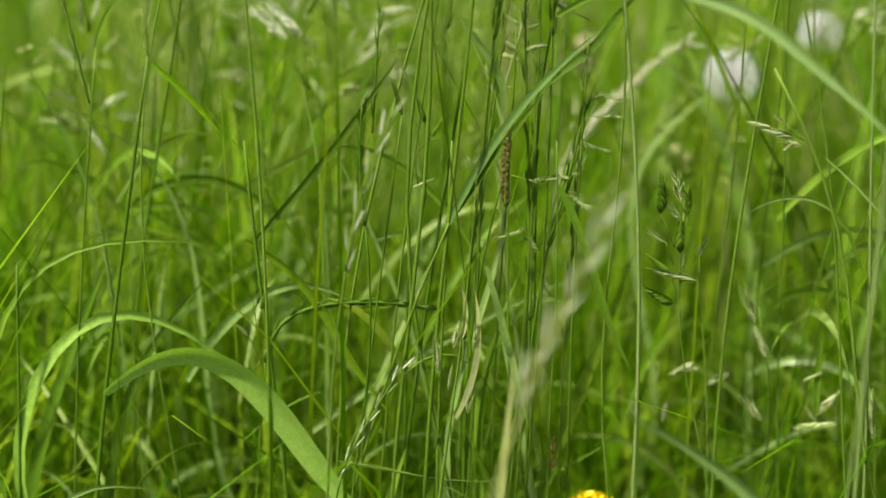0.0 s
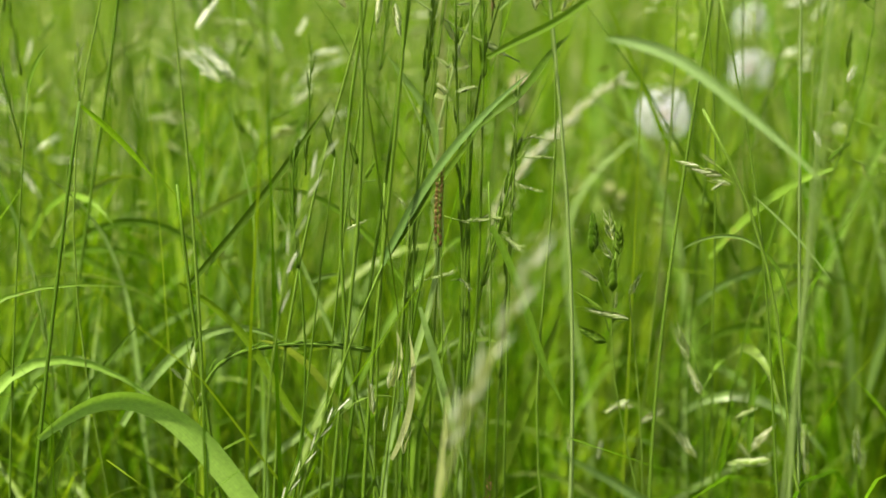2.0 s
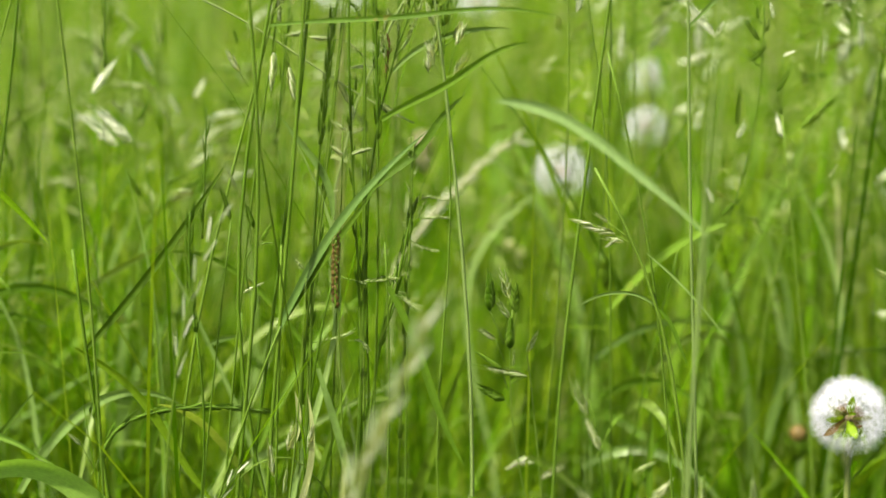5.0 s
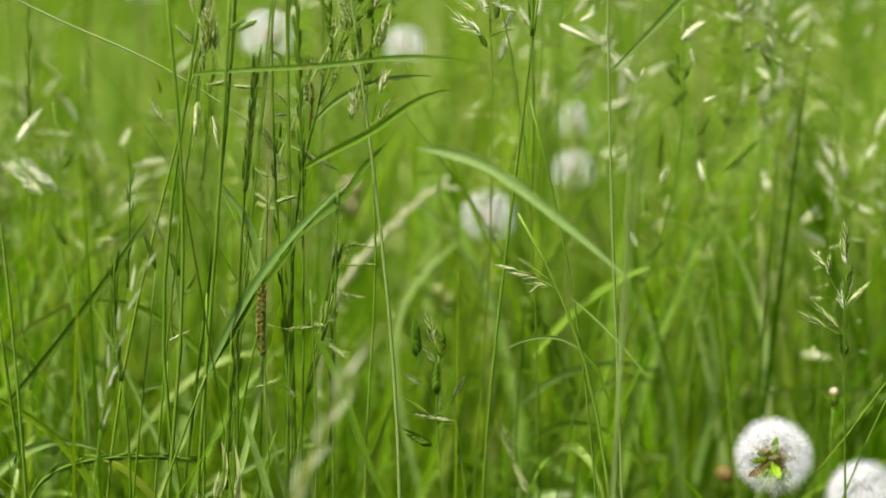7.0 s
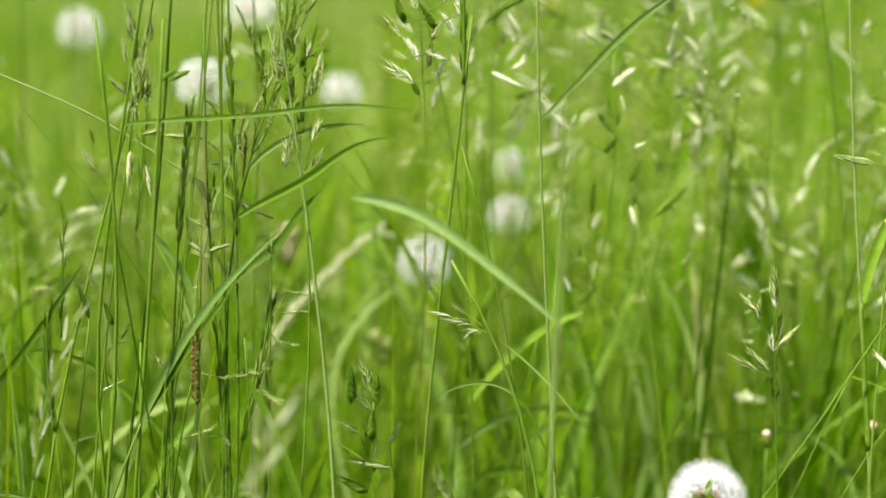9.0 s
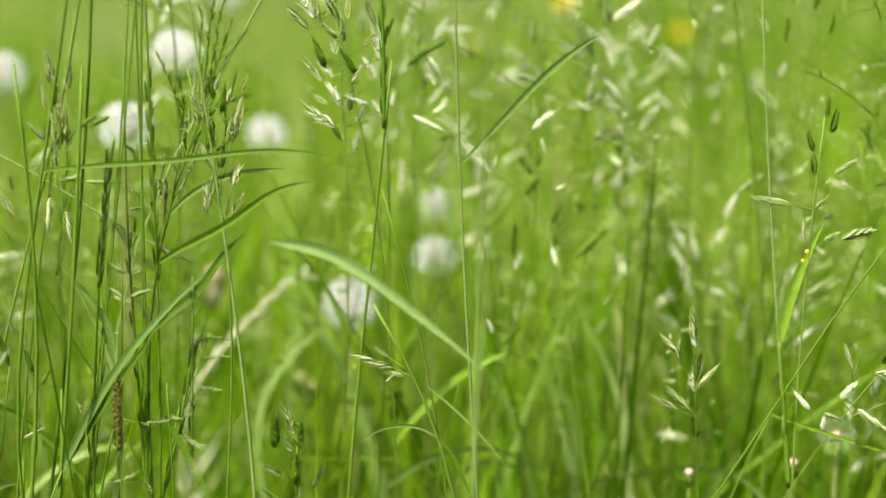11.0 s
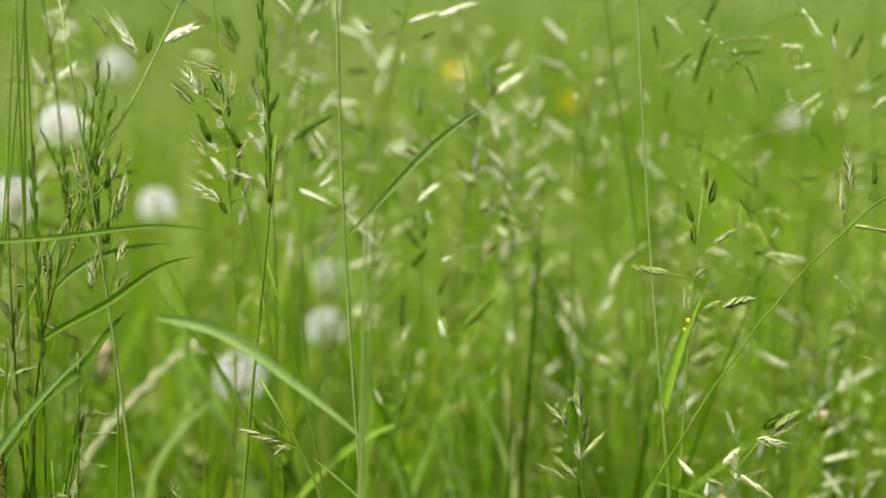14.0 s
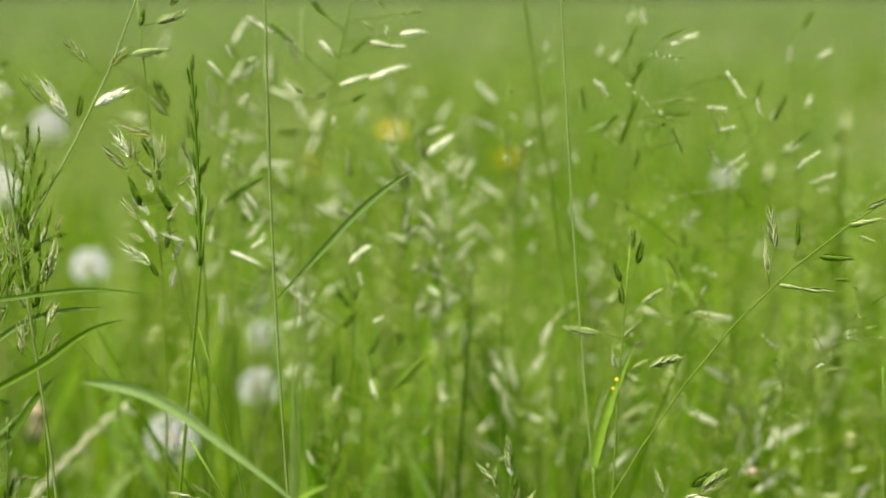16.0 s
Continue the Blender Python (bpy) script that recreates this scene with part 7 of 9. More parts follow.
p = plant("grass_plant", -0.014, 1.35, "pale green stalk further back", "grass")
stem(p, (-0.014, 1.35, -0.01), (-0.0013, 1.35, 0.6775), bow=(-0.0018, -0, 0), sway=(-0.0008, -0, 0), r=0.0016, material=STEM)

p = plant("grass_tuft", -0.146, 1.141, "pale blade further back", "grass")
leaf(p, (-0.146, 1.141, -0.01), (-0.0947, 1.1461, 0.4161), bow=(-0.0059, -0.0007, -0.0002), sway=(0.0059, 0.0005, -0.0018), curl=(-0.0093, -0.0007, 0.0032), width=0.0054, material=BLADE_BLUE, face=20, full=0.5)

p = plant("grass_tuft", 0.006, 1.15, "pale blade further back", "grass")
leaf(p, (0.006, 1.15, -0.01), (-0.0498, 1.1489, 0.46), bow=(0.0108, 0.0001, 0.0013), sway=(-0.0048, -0.0002, -0.0013), curl=(0.0049, 0.0003, 0.0013), width=0.0038, material=BLADE_BLUE, face=20, full=0.5)

p = plant("grass_tuft", -0.131, 1.093, "pale blade further back", "grass")
leaf(p, (-0.131, 1.093, -0.01), (-0.0632, 1.0982, 0.4341), bow=(-0.0166, -0.0013, 0.003), sway=(0.0042, 0.0002, -0.0013), curl=(-0.0028, -0, 0.001), width=0.0048, material=BLADE_BLUE, face=20, full=0.5)

p = plant("grass_tuft", -0.154, 1.111, "pale blade further back", "grass")
leaf(p, (-0.154, 1.111, -0.01), (-0.0319, 1.1195, 0.3518), bow=(-0.0304, -0.0018, 0.0139), sway=(0.0069, 0.0003, -0.0046), curl=(-0.0061, 0.0002, 0.006), width=0.0053, material=BLADE_BLUE, face=20, full=0.5)

p = plant("grass_tuft", 0.376, 1.06, "pale blade further back", "grass")
leaf(p, (0.376, 1.06, -0.01), (0.2509, 1.0915, 0.3963), bow=(0.0145, -0.0044, 0.0011), sway=(-0.0038, 0.0008, -0.0031), curl=(0.0101, -0.002, 0.0087), width=0.0060, material=BLADE_BLUE, face=20, full=0.5)

p = plant("grass_tuft", 0.3, 1.162, "bright green blade further back", "grass")
leaf(p, (0.3, 1.162, -0.01), (0.323, 1.1557, 0.365), sway=(0.0034, -0.001, -0.0006), curl=(-0.0051, 0.0014, 0.0009), width=0.0088, material=BLADE_FRESH, face=15, full=0.5)

p = plant("grass_tuft", 0.352, 1.064, "pale blade further back", "grass")
leaf(p, (0.352, 1.064, -0.01), (0.308, 1.0768, 0.3926), bow=(-0.0039, 0.0009, -0.0034), sway=(-0.0069, 0.002, -0.0023), curl=(0.0123, -0.0035, 0.0044), width=0.0060, material=BLADE_BLUE, face=20, full=0.5)

p = plant("grass_tuft", 0.42, 1.071, "long green blade further back", "grass")
leaf(p, (0.42, 1.071, -0.01), (0.3244, 1.1033, 0.3905), bow=(0.022, -0.0066, 0.0064), sway=(-0.0061, 0.002, -0.0026), curl=(-0.0038, 0.0016, -0.0014), width=0.0050, material=BLADE, face=20, full=0.5)

p = plant("grass_plant", 0.444, 1.222, "pale green stalk further back", "grass")
stem(p, (0.444, 1.222, -0.01), (0.4065, 1.2348, 0.3407), bow=(0.0065, -0.0021, 0.0008), sway=(-0.0034, 0.0011, -0.0006), curl=(-0.0012, 0.0005, -0.0002), r=0.0016, material=STEM, tip=0.55)

p = plant("grass_tuft", 0.393, 0.937, "level green blade of grass", "grass")
leaf(p, (0.393, 0.937, -0.01), (0.2718, 1.0142, 0.2945), bow=(0.0862, -0.015, 0.1611), sway=(0.0019, -0.0009, 0.0017), curl=(-0.0067, 0.0025, -0.0087), width=0.0036, material=BLADE_BLUE, face=15, full=0.5)

p = plant("grass_tuft", 0.371, 0.863, "short green blade of grass low down", "grass")
leaf(p, (0.371, 0.863, -0.01), (0.2623, 0.9131, 0.3152), bow=(0.0327, -0.0051, 0.0195), sway=(-0.0007, 0.0001, -0.0004), width=0.0053, material=BLADE_FRESH, face=15, full=0.5)

p = plant("grass_plant", 0.457, 1.055, "dark upright stalk further back", "grass")
stem(p, (0.457, 1.055, -0.01), (0.4426, 1.0614, 0.5205), bow=(0.0031, -0.0013, 0.0001), sway=(0.0007, -0.0003, 0), r=0.0017, material=STEM_DARK, tip=0.55)

p = plant("grass_tuft", 0.7, 1.154, "dark upright blade further back", "grass")
leaf(p, (0.7, 1.154, -0.01), (0.6985, 1.1553, 0.6225), width=0.0114, material=BLADE_DARK, face=15, full=0.5)

p = plant("grass_plant", 0.413, 0.988, "stalk with a folded leaf further back", "grass")
stem(p, (0.413, 0.988, -0.01), (0.4575, 0.9673, 0.6473), bow=(0.0022, -0.0012, -0.0019), sway=(0.0033, -0.0015, -0.0008), curl=(-0.0099, 0.0047, 0.0025), r=0.00104, tip=0.55)
leaf(p, (0.447, 0.9722, 0.6162), (0.458, 0.967, 0.649), width=0.0056, material=BLADE_DARK)

p = plant("grass_plant", 0.391, 1.082, "yellowish dried stalk low in the grass", "grass")
stem(p, (0.391, 1.082, -0.01), (0.3646, 1.0907, 0.4069), bow=(0.0046, -0.0016, 0.0004), sway=(0.0006, -0.0002, 0.0001), r=0.0018, material=STRAW, tip=0.55)

p = plant("grass_tuft", 0.396, 1.027, "pale blade further back", "grass")
leaf(p, (0.396, 1.027, -0.01), (0.3207, 1.0522, 0.4301), bow=(0.0071, -0.0028, -0.0013), sway=(-0.0052, 0.0016, -0.0024), curl=(0.0103, -0.003, 0.0052), width=0.0048, material=BLADE_BLUE, face=20, full=0.5)

p = plant("grass_tuft", 0.256, 1.174, "bright green blade further back", "grass")
leaf(p, (0.256, 1.174, -0.01), (0.3182, 1.1571, 0.3682), bow=(-0.0121, 0.0033, 0.0028), width=0.0089, material=BLADE_FRESH, face=15, full=0.5)

p = plant("grass_tuft", 0.357, 1.062, "pale blade further back", "grass")
leaf(p, (0.357, 1.062, -0.01), (0.312, 1.0757, 0.3748), bow=(0.0154, -0.0045, 0.0034), width=0.0068, material=BLADE_BLUE, face=25, full=0.5)

p = plant("grass_plant", 0.527, 0.989, "brome grass with dark spikelets further back", "grass")
stem(p, (0.527, 0.989, -0.01), (0.5018, 1.0013, 0.5635), bow=(0.0075, -0.0038, 0.0005), sway=(0.0012, -0.0006, 0.0001), curl=(-0.0031, 0.0016, -0.0002), r=0.00090, tip=0.55)
spikelet(p, (0.5031, 1.0006, 0.5458), (0.5009, 1.0017, 0.5617), "dark")
spikelet(p, (0.5007, 1.0019, 0.5278), (0.4975, 1.0034, 0.5456), "dark")
spikelet(p, (0.5072, 0.9986, 0.5353), (0.5106, 0.9968, 0.5497), "dark")
twig(p, (0.5036, 1.0004, 0.5172), (0.51, 0.9972, 0.5282))
spikelet(p, (0.51, 0.9972, 0.5282), (0.5196, 0.9922, 0.5179), "dark")
spikelet(p, (0.4981, 1.0031, 0.5133), (0.4913, 1.0065, 0.5274), "green")
twig(p, (0.5043, 1.0001, 0.4991), (0.511, 0.9966, 0.5024))
spikelet(p, (0.511, 0.9966, 0.5024), (0.5245, 0.9896, 0.5082), "dark")
twig(p, (0.505, 0.9997, 0.4956), (0.5172, 0.9934, 0.4998))
spikelet(p, (0.5172, 0.9934, 0.4998), (0.5318, 0.9857, 0.5014), "pale")
spikelet(p, (0.4795, 1.0122, 0.5052), (0.4892, 1.0075, 0.5013), "pale")
spikelet(p, (0.447, 1.0269, 0.5148), (0.4532, 1.0242, 0.5259), "green")

p = plant("grass_plant", 0.446, 1.027, "brome grass with pale spikelets further back", "grass")
stem(p, (0.446, 1.027, -0.01), (0.4307, 1.0339, 0.4514), bow=(0.0046, -0.0019, 0.0002), curl=(-0.0028, 0.0012, -0), r=0.00092, tip=0.55)
spikelet(p, (0.4212, 1.0378, 0.4284), (0.4075, 1.0432, 0.4335), "pale")
spikelet(p, (0.4296, 1.0343, 0.4288), (0.421, 1.0379, 0.4378), "pale")
spikelet(p, (0.4316, 1.0335, 0.4176), (0.4278, 1.0351, 0.4325), "green")
spikelet(p, (0.4333, 1.0328, 0.4139), (0.4379, 1.0308, 0.4292), "green")
spikelet(p, (0.4304, 1.034, 0.3985), (0.4333, 1.0328, 0.4139), "pale")
spikelet(p, (0.4249, 1.0363, 0.4135), (0.418, 1.0391, 0.4207), "pale")
spikelet(p, (0.4505, 1.0254, 0.3959), (0.4436, 1.0284, 0.4069), "pale")
spikelet(p, (0.4013, 1.0457, 0.3294), (0.382, 1.0528, 0.3323), "pale")
spikelet(p, (0.3439, 1.0659, 0.3988), (0.3508, 1.0636, 0.4106), "green")

p = plant("grass_plant", 0.21, 0.937, "brome grass with a nodding panicle of whitish spikelets", "grass")
stem(p, (0.2100, 0.9370, -0.0100), (0.1518, 0.9138, 0.6290), bow=(0.0089, -0.0078, 0.0015), sway=(-0.0045, 0.0027, -0.0008), curl=(0.0025, -0.0005, 0.0005), r=0.00070, material=STEM, tip=0.5)
twig(p, (0.1523, 0.9137, 0.6281), (0.1548, 0.9134, 0.6317))
spikelet(p, (0.1548, 0.9134, 0.6317), (0.1350, 0.9156, 0.6397), "cream", 1.26)
twig(p, (0.1487, 0.9142, 0.6245), (0.1421, 0.9149, 0.6210))
spikelet(p, (0.1421, 0.9149, 0.6210), (0.1343, 0.9157, 0.6368), "pale", 1.95)
twig(p, (0.1500, 0.9140, 0.6179), (0.1402, 0.9151, 0.6150))
spikelet(p, (0.1402, 0.9151, 0.6150), (0.1270, 0.9164, 0.6285), "cream", 1.38)
twig(p, (0.1517, 0.9138, 0.6245), (0.1450, 0.9146, 0.6191))
spikelet(p, (0.1450, 0.9146, 0.6191), (0.1436, 0.9147, 0.6327), "cream", 1.49)
twig(p, (0.1572, 0.9131, 0.6087), (0.1543, 0.9135, 0.6099))
spikelet(p, (0.1543, 0.9135, 0.6099), (0.1451, 0.9146, 0.6207), "green", 1.72)
spikelet(p, (0.1551, 0.9134, 0.6208), (0.1483, 0.9142, 0.6330), "dark", 1.61)
twig(p, (0.1568, 0.9132, 0.6153), (0.1599, 0.9128, 0.6201))
spikelet(p, (0.1599, 0.9128, 0.6201), (0.1608, 0.9127, 0.6346), "cream", 1.49)
spikelet(p, (0.1578, 0.9131, 0.6087), (0.1558, 0.9133, 0.6229), "green", 1.84)
twig(p, (0.1589, 0.9129, 0.6032), (0.1541, 0.9135, 0.6020))
spikelet(p, (0.1541, 0.9135, 0.6020), (0.1516, 0.9138, 0.6100), "pale", 2.53)
spikelet(p, (0.1640, 0.9123, 0.5915), (0.1554, 0.9134, 0.6063), "dark", 1.72)
twig(p, (0.1593, 0.9129, 0.5971), (0.1480, 0.9142, 0.5948))
spikelet(p, (0.1480, 0.9142, 0.5948), (0.1410, 0.9150, 0.6126), "dark", 1.61)
twig(p, (0.1604, 0.9127, 0.5925), (0.1460, 0.9145, 0.5876))
spikelet(p, (0.1460, 0.9145, 0.5876), (0.1363, 0.9155, 0.6005), "cream", 1.49)
twig(p, (0.1671, 0.9118, 0.5816), (0.1493, 0.9141, 0.5753))
spikelet(p, (0.1493, 0.9141, 0.5753), (0.1399, 0.9151, 0.5810), "cream", 1.49)
twig(p, (0.1706, 0.9114, 0.5662), (0.1526, 0.9137, 0.5629))
spikelet(p, (0.1526, 0.9137, 0.5629), (0.1356, 0.9156, 0.5750), "pale", 1.49)
twig(p, (0.1690, 0.9116, 0.5724), (0.1708, 0.9113, 0.5748))
spikelet(p, (0.1708, 0.9113, 0.5748), (0.1578, 0.9131, 0.5806), "pale", 1.38)
twig(p, (0.1606, 0.9127, 0.6007), (0.1678, 0.9117, 0.6055))
spikelet(p, (0.1678, 0.9117, 0.6055), (0.1763, 0.9105, 0.6139), "cream", 1.49)
twig(p, (0.1634, 0.9123, 0.5939), (0.1767, 0.9105, 0.5992))
spikelet(p, (0.1767, 0.9105, 0.5992), (0.1752, 0.9107, 0.6139), "pale", 1.72)
twig(p, (0.1657, 0.9120, 0.5872), (0.1615, 0.9126, 0.5860))
spikelet(p, (0.1615, 0.9126, 0.5860), (0.1677, 0.9118, 0.5975), "cream", 1.61)

p = plant("grass_plant", 0.073, 1.017, "green brome grass with a pale nodding head", "grass")
stem(p, (0.073, 1.017, -0.01), (0.0423, 1.0191, 0.7802), bow=(0.0136, -0.0007, 0.0012), sway=(-0.011, 0.0007, -0.0013), curl=(0.0041, -0.0001, 0.0004), r=0.00084)
twig(p, (0.0704, 1.0176, 0.6468), (0.0708, 1.0175, 0.6464))
spikelet(p, (0.0708, 1.0175, 0.6464), (0.0675, 1.0178, 0.6612), "pale", 1.5)
twig(p, (0.071, 1.0175, 0.6422), (0.0748, 1.0173, 0.6444))
spikelet(p, (0.0748, 1.0173, 0.6444), (0.0748, 1.0173, 0.6528), "pale", 1.5)
twig(p, (0.0714, 1.0175, 0.6391), (0.0757, 1.0172, 0.6424))
spikelet(p, (0.0757, 1.0172, 0.6424), (0.0823, 1.0167, 0.6508), "pale", 1.5)
twig(p, (0.0719, 1.0175, 0.6345), (0.0704, 1.0176, 0.6354))
spikelet(p, (0.0704, 1.0176, 0.6354), (0.0681, 1.0177, 0.6438), "dark", 1.5)
twig(p, (0.0739, 1.0173, 0.6153), (0.0665, 1.0178, 0.6186))
spikelet(p, (0.0665, 1.0178, 0.6186), (0.0587, 1.0183, 0.6355), "pale", 1.5)
twig(p, (0.0735, 1.0173, 0.6222), (0.0737, 1.0173, 0.6217))
spikelet(p, (0.0737, 1.0173, 0.6217), (0.0845, 1.0165, 0.6326), "pale", 1.5)
twig(p, (0.0739, 1.0173, 0.6134), (0.0572, 1.0184, 0.622))
spikelet(p, (0.0572, 1.0184, 0.622), (0.0408, 1.0192, 0.6229), "green", 1.5)
twig(p, (0.0702, 1.0176, 0.6483), (0.0768, 1.0171, 0.6547))
spikelet(p, (0.0768, 1.0171, 0.6547), (0.0811, 1.0168, 0.6691), "green", 1.5)

p = plant("grass_plant", 0.326, 0.935, "brome grass with white spikelets", "grass")
stem(p, (0.326, 0.935, -0.01), (0.285, 0.9481, 0.4857), bow=(0.009, -0.0029, 0.001), curl=(-0.0009, 0.0003, -0.0001), r=0.00082, tip=0.55)
twig(p, (0.2866, 0.9476, 0.4716), (0.2856, 0.9479, 0.4723))
spikelet(p, (0.2856, 0.9479, 0.4723), (0.2821, 0.9489, 0.485), "pale", 1.6)
twig(p, (0.2866, 0.9476, 0.4716), (0.2944, 0.9452, 0.4774))
spikelet(p, (0.2944, 0.9452, 0.4774), (0.3171, 0.9378, 0.5022), "dark", 0.8)
twig(p, (0.285, 0.9481, 0.4857), (0.2815, 0.9491, 0.4985))
spikelet(p, (0.2815, 0.9491, 0.4985), (0.2884, 0.9471, 0.5119), "dark", 1.4)
twig(p, (0.288, 0.9472, 0.4602), (0.2618, 0.9548, 0.4704))
spikelet(p, (0.2618, 0.9548, 0.4704), (0.2663, 0.9535, 0.4816), "pale", 1.4)
twig(p, (0.287, 0.9475, 0.4687), (0.2612, 0.9549, 0.4782))
spikelet(p, (0.2612, 0.9549, 0.4782), (0.2623, 0.9546, 0.5017), "dark", 0.8)
twig(p, (0.2941, 0.9453, 0.417), (0.2501, 0.9579, 0.4326))
spikelet(p, (0.2501, 0.9579, 0.4326), (0.246, 0.9589, 0.4422), "pale", 1.4)
twig(p, (0.2907, 0.9463, 0.4416), (0.2547, 0.9567, 0.4531))
spikelet(p, (0.2547, 0.9567, 0.4531), (0.2548, 0.9567, 0.4633), "dark", 1.5)
twig(p, (0.2949, 0.9451, 0.4111), (0.2546, 0.9567, 0.4251))
spikelet(p, (0.2546, 0.9567, 0.4251), (0.2675, 0.9532, 0.4382), "dark", 0.9)
twig(p, (0.285, 0.9481, 0.4857), (0.267, 0.9533, 0.5151))
spikelet(p, (0.267, 0.9533, 0.5151), (0.2759, 0.9508, 0.5244), "dark", 1.4)
twig(p, (0.285, 0.9481, 0.4857), (0.284, 0.9484, 0.5185))
spikelet(p, (0.284, 0.9484, 0.5185), (0.2903, 0.9465, 0.5219), "pale", 1.5)
twig(p, (0.2916, 0.9461, 0.4359), (0.3111, 0.9398, 0.4506))
spikelet(p, (0.3111, 0.9398, 0.4506), (0.3164, 0.9381, 0.4592), "green", 1.4)

p = plant("grass_plant", 0.21, 0.969, "brome grass with dark and white spikelets", "grass")
stem(p, (0.21, 0.969, -0.01), (0.271, 0.9522, 0.5718), bow=(-0.011, 0.0031, 0.0022), sway=(-0.0047, 0.0013, 0.0008), curl=(0.0118, -0.0033, -0.0007), r=0.00081, tip=0.55)
twig(p, (0.2732, 0.9516, 0.5115), (0.2482, 0.9584, 0.5276))
spikelet(p, (0.2482, 0.9584, 0.5276), (0.2306, 0.9628, 0.5481), "pale", 1)
twig(p, (0.2732, 0.9516, 0.5115), (0.2482, 0.9584, 0.529))
spikelet(p, (0.2482, 0.9584, 0.529), (0.252, 0.9574, 0.5376), "pale", 1.4)
twig(p, (0.2734, 0.9515, 0.5521), (0.2709, 0.9522, 0.5528))
spikelet(p, (0.2709, 0.9522, 0.5528), (0.2834, 0.9486, 0.5646), "pale", 1.5)
twig(p, (0.2737, 0.9514, 0.5465), (0.2759, 0.9508, 0.5482))
spikelet(p, (0.2759, 0.9508, 0.5482), (0.2784, 0.95, 0.5383), "pale", 1.1)
twig(p, (0.2741, 0.9513, 0.5367), (0.2703, 0.9524, 0.5383))
spikelet(p, (0.2703, 0.9524, 0.5383), (0.2684, 0.9529, 0.5468), "dark", 1.4)
twig(p, (0.2746, 0.9511, 0.5254), (0.2715, 0.952, 0.5264))
spikelet(p, (0.2715, 0.952, 0.5264), (0.2615, 0.9548, 0.5402), "dark", 1.1)
twig(p, (0.2744, 0.9512, 0.531), (0.274, 0.9513, 0.5307))
spikelet(p, (0.274, 0.9513, 0.5307), (0.2759, 0.9508, 0.5396), "dark", 1.4)
twig(p, (0.271, 0.9522, 0.5718), (0.2242, 0.9643, 0.6042))
spikelet(p, (0.2242, 0.9643, 0.6042), (0.2027, 0.969, 0.5914), "dark", 0.9)
twig(p, (0.2728, 0.9517, 0.5573), (0.217, 0.9659, 0.5776))
spikelet(p, (0.217, 0.9659, 0.5776), (0.21, 0.9675, 0.5929), "pale", 1.4)
twig(p, (0.273, 0.9516, 0.5552), (0.227, 0.9636, 0.5717))
spikelet(p, (0.227, 0.9636, 0.5717), (0.2309, 0.9627, 0.5809), "green", 1.4)
twig(p, (0.2738, 0.9514, 0.5171), (0.2042, 0.9687, 0.5604))
spikelet(p, (0.2042, 0.9687, 0.5604), (0.2237, 0.9644, 0.5514), "pale", 0.9)
twig(p, (0.2742, 0.9513, 0.5353), (0.2159, 0.9662, 0.562))
spikelet(p, (0.2159, 0.9662, 0.562), (0.2245, 0.9642, 0.5678), "pale", 1.4)

p = plant("grass_plant", 0.31, 1.003, "brome grass with white spikelets", "grass")
stem(p, (0.31, 1.003, -0.01), (0.3111, 1.0028, 0.6323), bow=(-0.0045, 0.0014, -0), sway=(-0.0031, 0.001, -0.0001), curl=(0.0101, -0.0032, 0.0008), r=0.00102, tip=0.55)
twig(p, (0.321, 0.9997, 0.5619), (0.3172, 1.001, 0.5633))
spikelet(p, (0.3172, 1.001, 0.5633), (0.3197, 1.0001, 0.5765), "pale", 1.4)
twig(p, (0.3208, 0.9998, 0.5575), (0.3165, 1.0012, 0.5599))
spikelet(p, (0.3165, 1.0012, 0.5599), (0.3256, 0.9982, 0.5669), "pale", 1.5)
twig(p, (0.32, 1, 0.5749), (0.3184, 1.0006, 0.5751))
spikelet(p, (0.3184, 1.0006, 0.5751), (0.3217, 0.9995, 0.5847), "pale", 1.3)
twig(p, (0.3208, 0.9998, 0.5575), (0.3347, 0.9952, 0.5649))
spikelet(p, (0.3347, 0.9952, 0.5649), (0.3249, 0.9985, 0.5772), "pale", 1.5)
twig(p, (0.3188, 1.0004, 0.5876), (0.3145, 1.0018, 0.5888))
spikelet(p, (0.3145, 1.0018, 0.5888), (0.2988, 1.0066, 0.5969), "pale", 1.5)
twig(p, (0.3188, 1.0004, 0.5876), (0.3197, 1.0002, 0.5888))
spikelet(p, (0.3197, 1.0002, 0.5888), (0.3095, 1.0033, 0.612), "green", 1.5)
twig(p, (0.3156, 1.0014, 0.6091), (0.3095, 1.0033, 0.6103))
spikelet(p, (0.3095, 1.0033, 0.6103), (0.3118, 1.0026, 0.6154), "pale", 1.6)
twig(p, (0.3174, 1.0009, 0.6002), (0.328, 0.9974, 0.6087))
spikelet(p, (0.328, 0.9974, 0.6087), (0.3234, 0.9989, 0.6283), "green", 1.5)
twig(p, (0.3174, 1.0009, 0.6002), (0.3306, 0.9966, 0.6104))
spikelet(p, (0.3306, 0.9966, 0.6104), (0.3466, 0.9911, 0.6237), "pale", 1.5)
twig(p, (0.3153, 1.0016, 0.6109), (0.3299, 0.9968, 0.6229))
spikelet(p, (0.3299, 0.9968, 0.6229), (0.3418, 0.9928, 0.6284), "pale", 1.5)
twig(p, (0.3191, 1.0003, 0.584), (0.285, 1.0106, 0.5965))
spikelet(p, (0.285, 1.0106, 0.5965), (0.2844, 1.0108, 0.616), "green", 1.5)
twig(p, (0.3197, 1.0001, 0.5267), (0.2865, 1.0101, 0.5458))
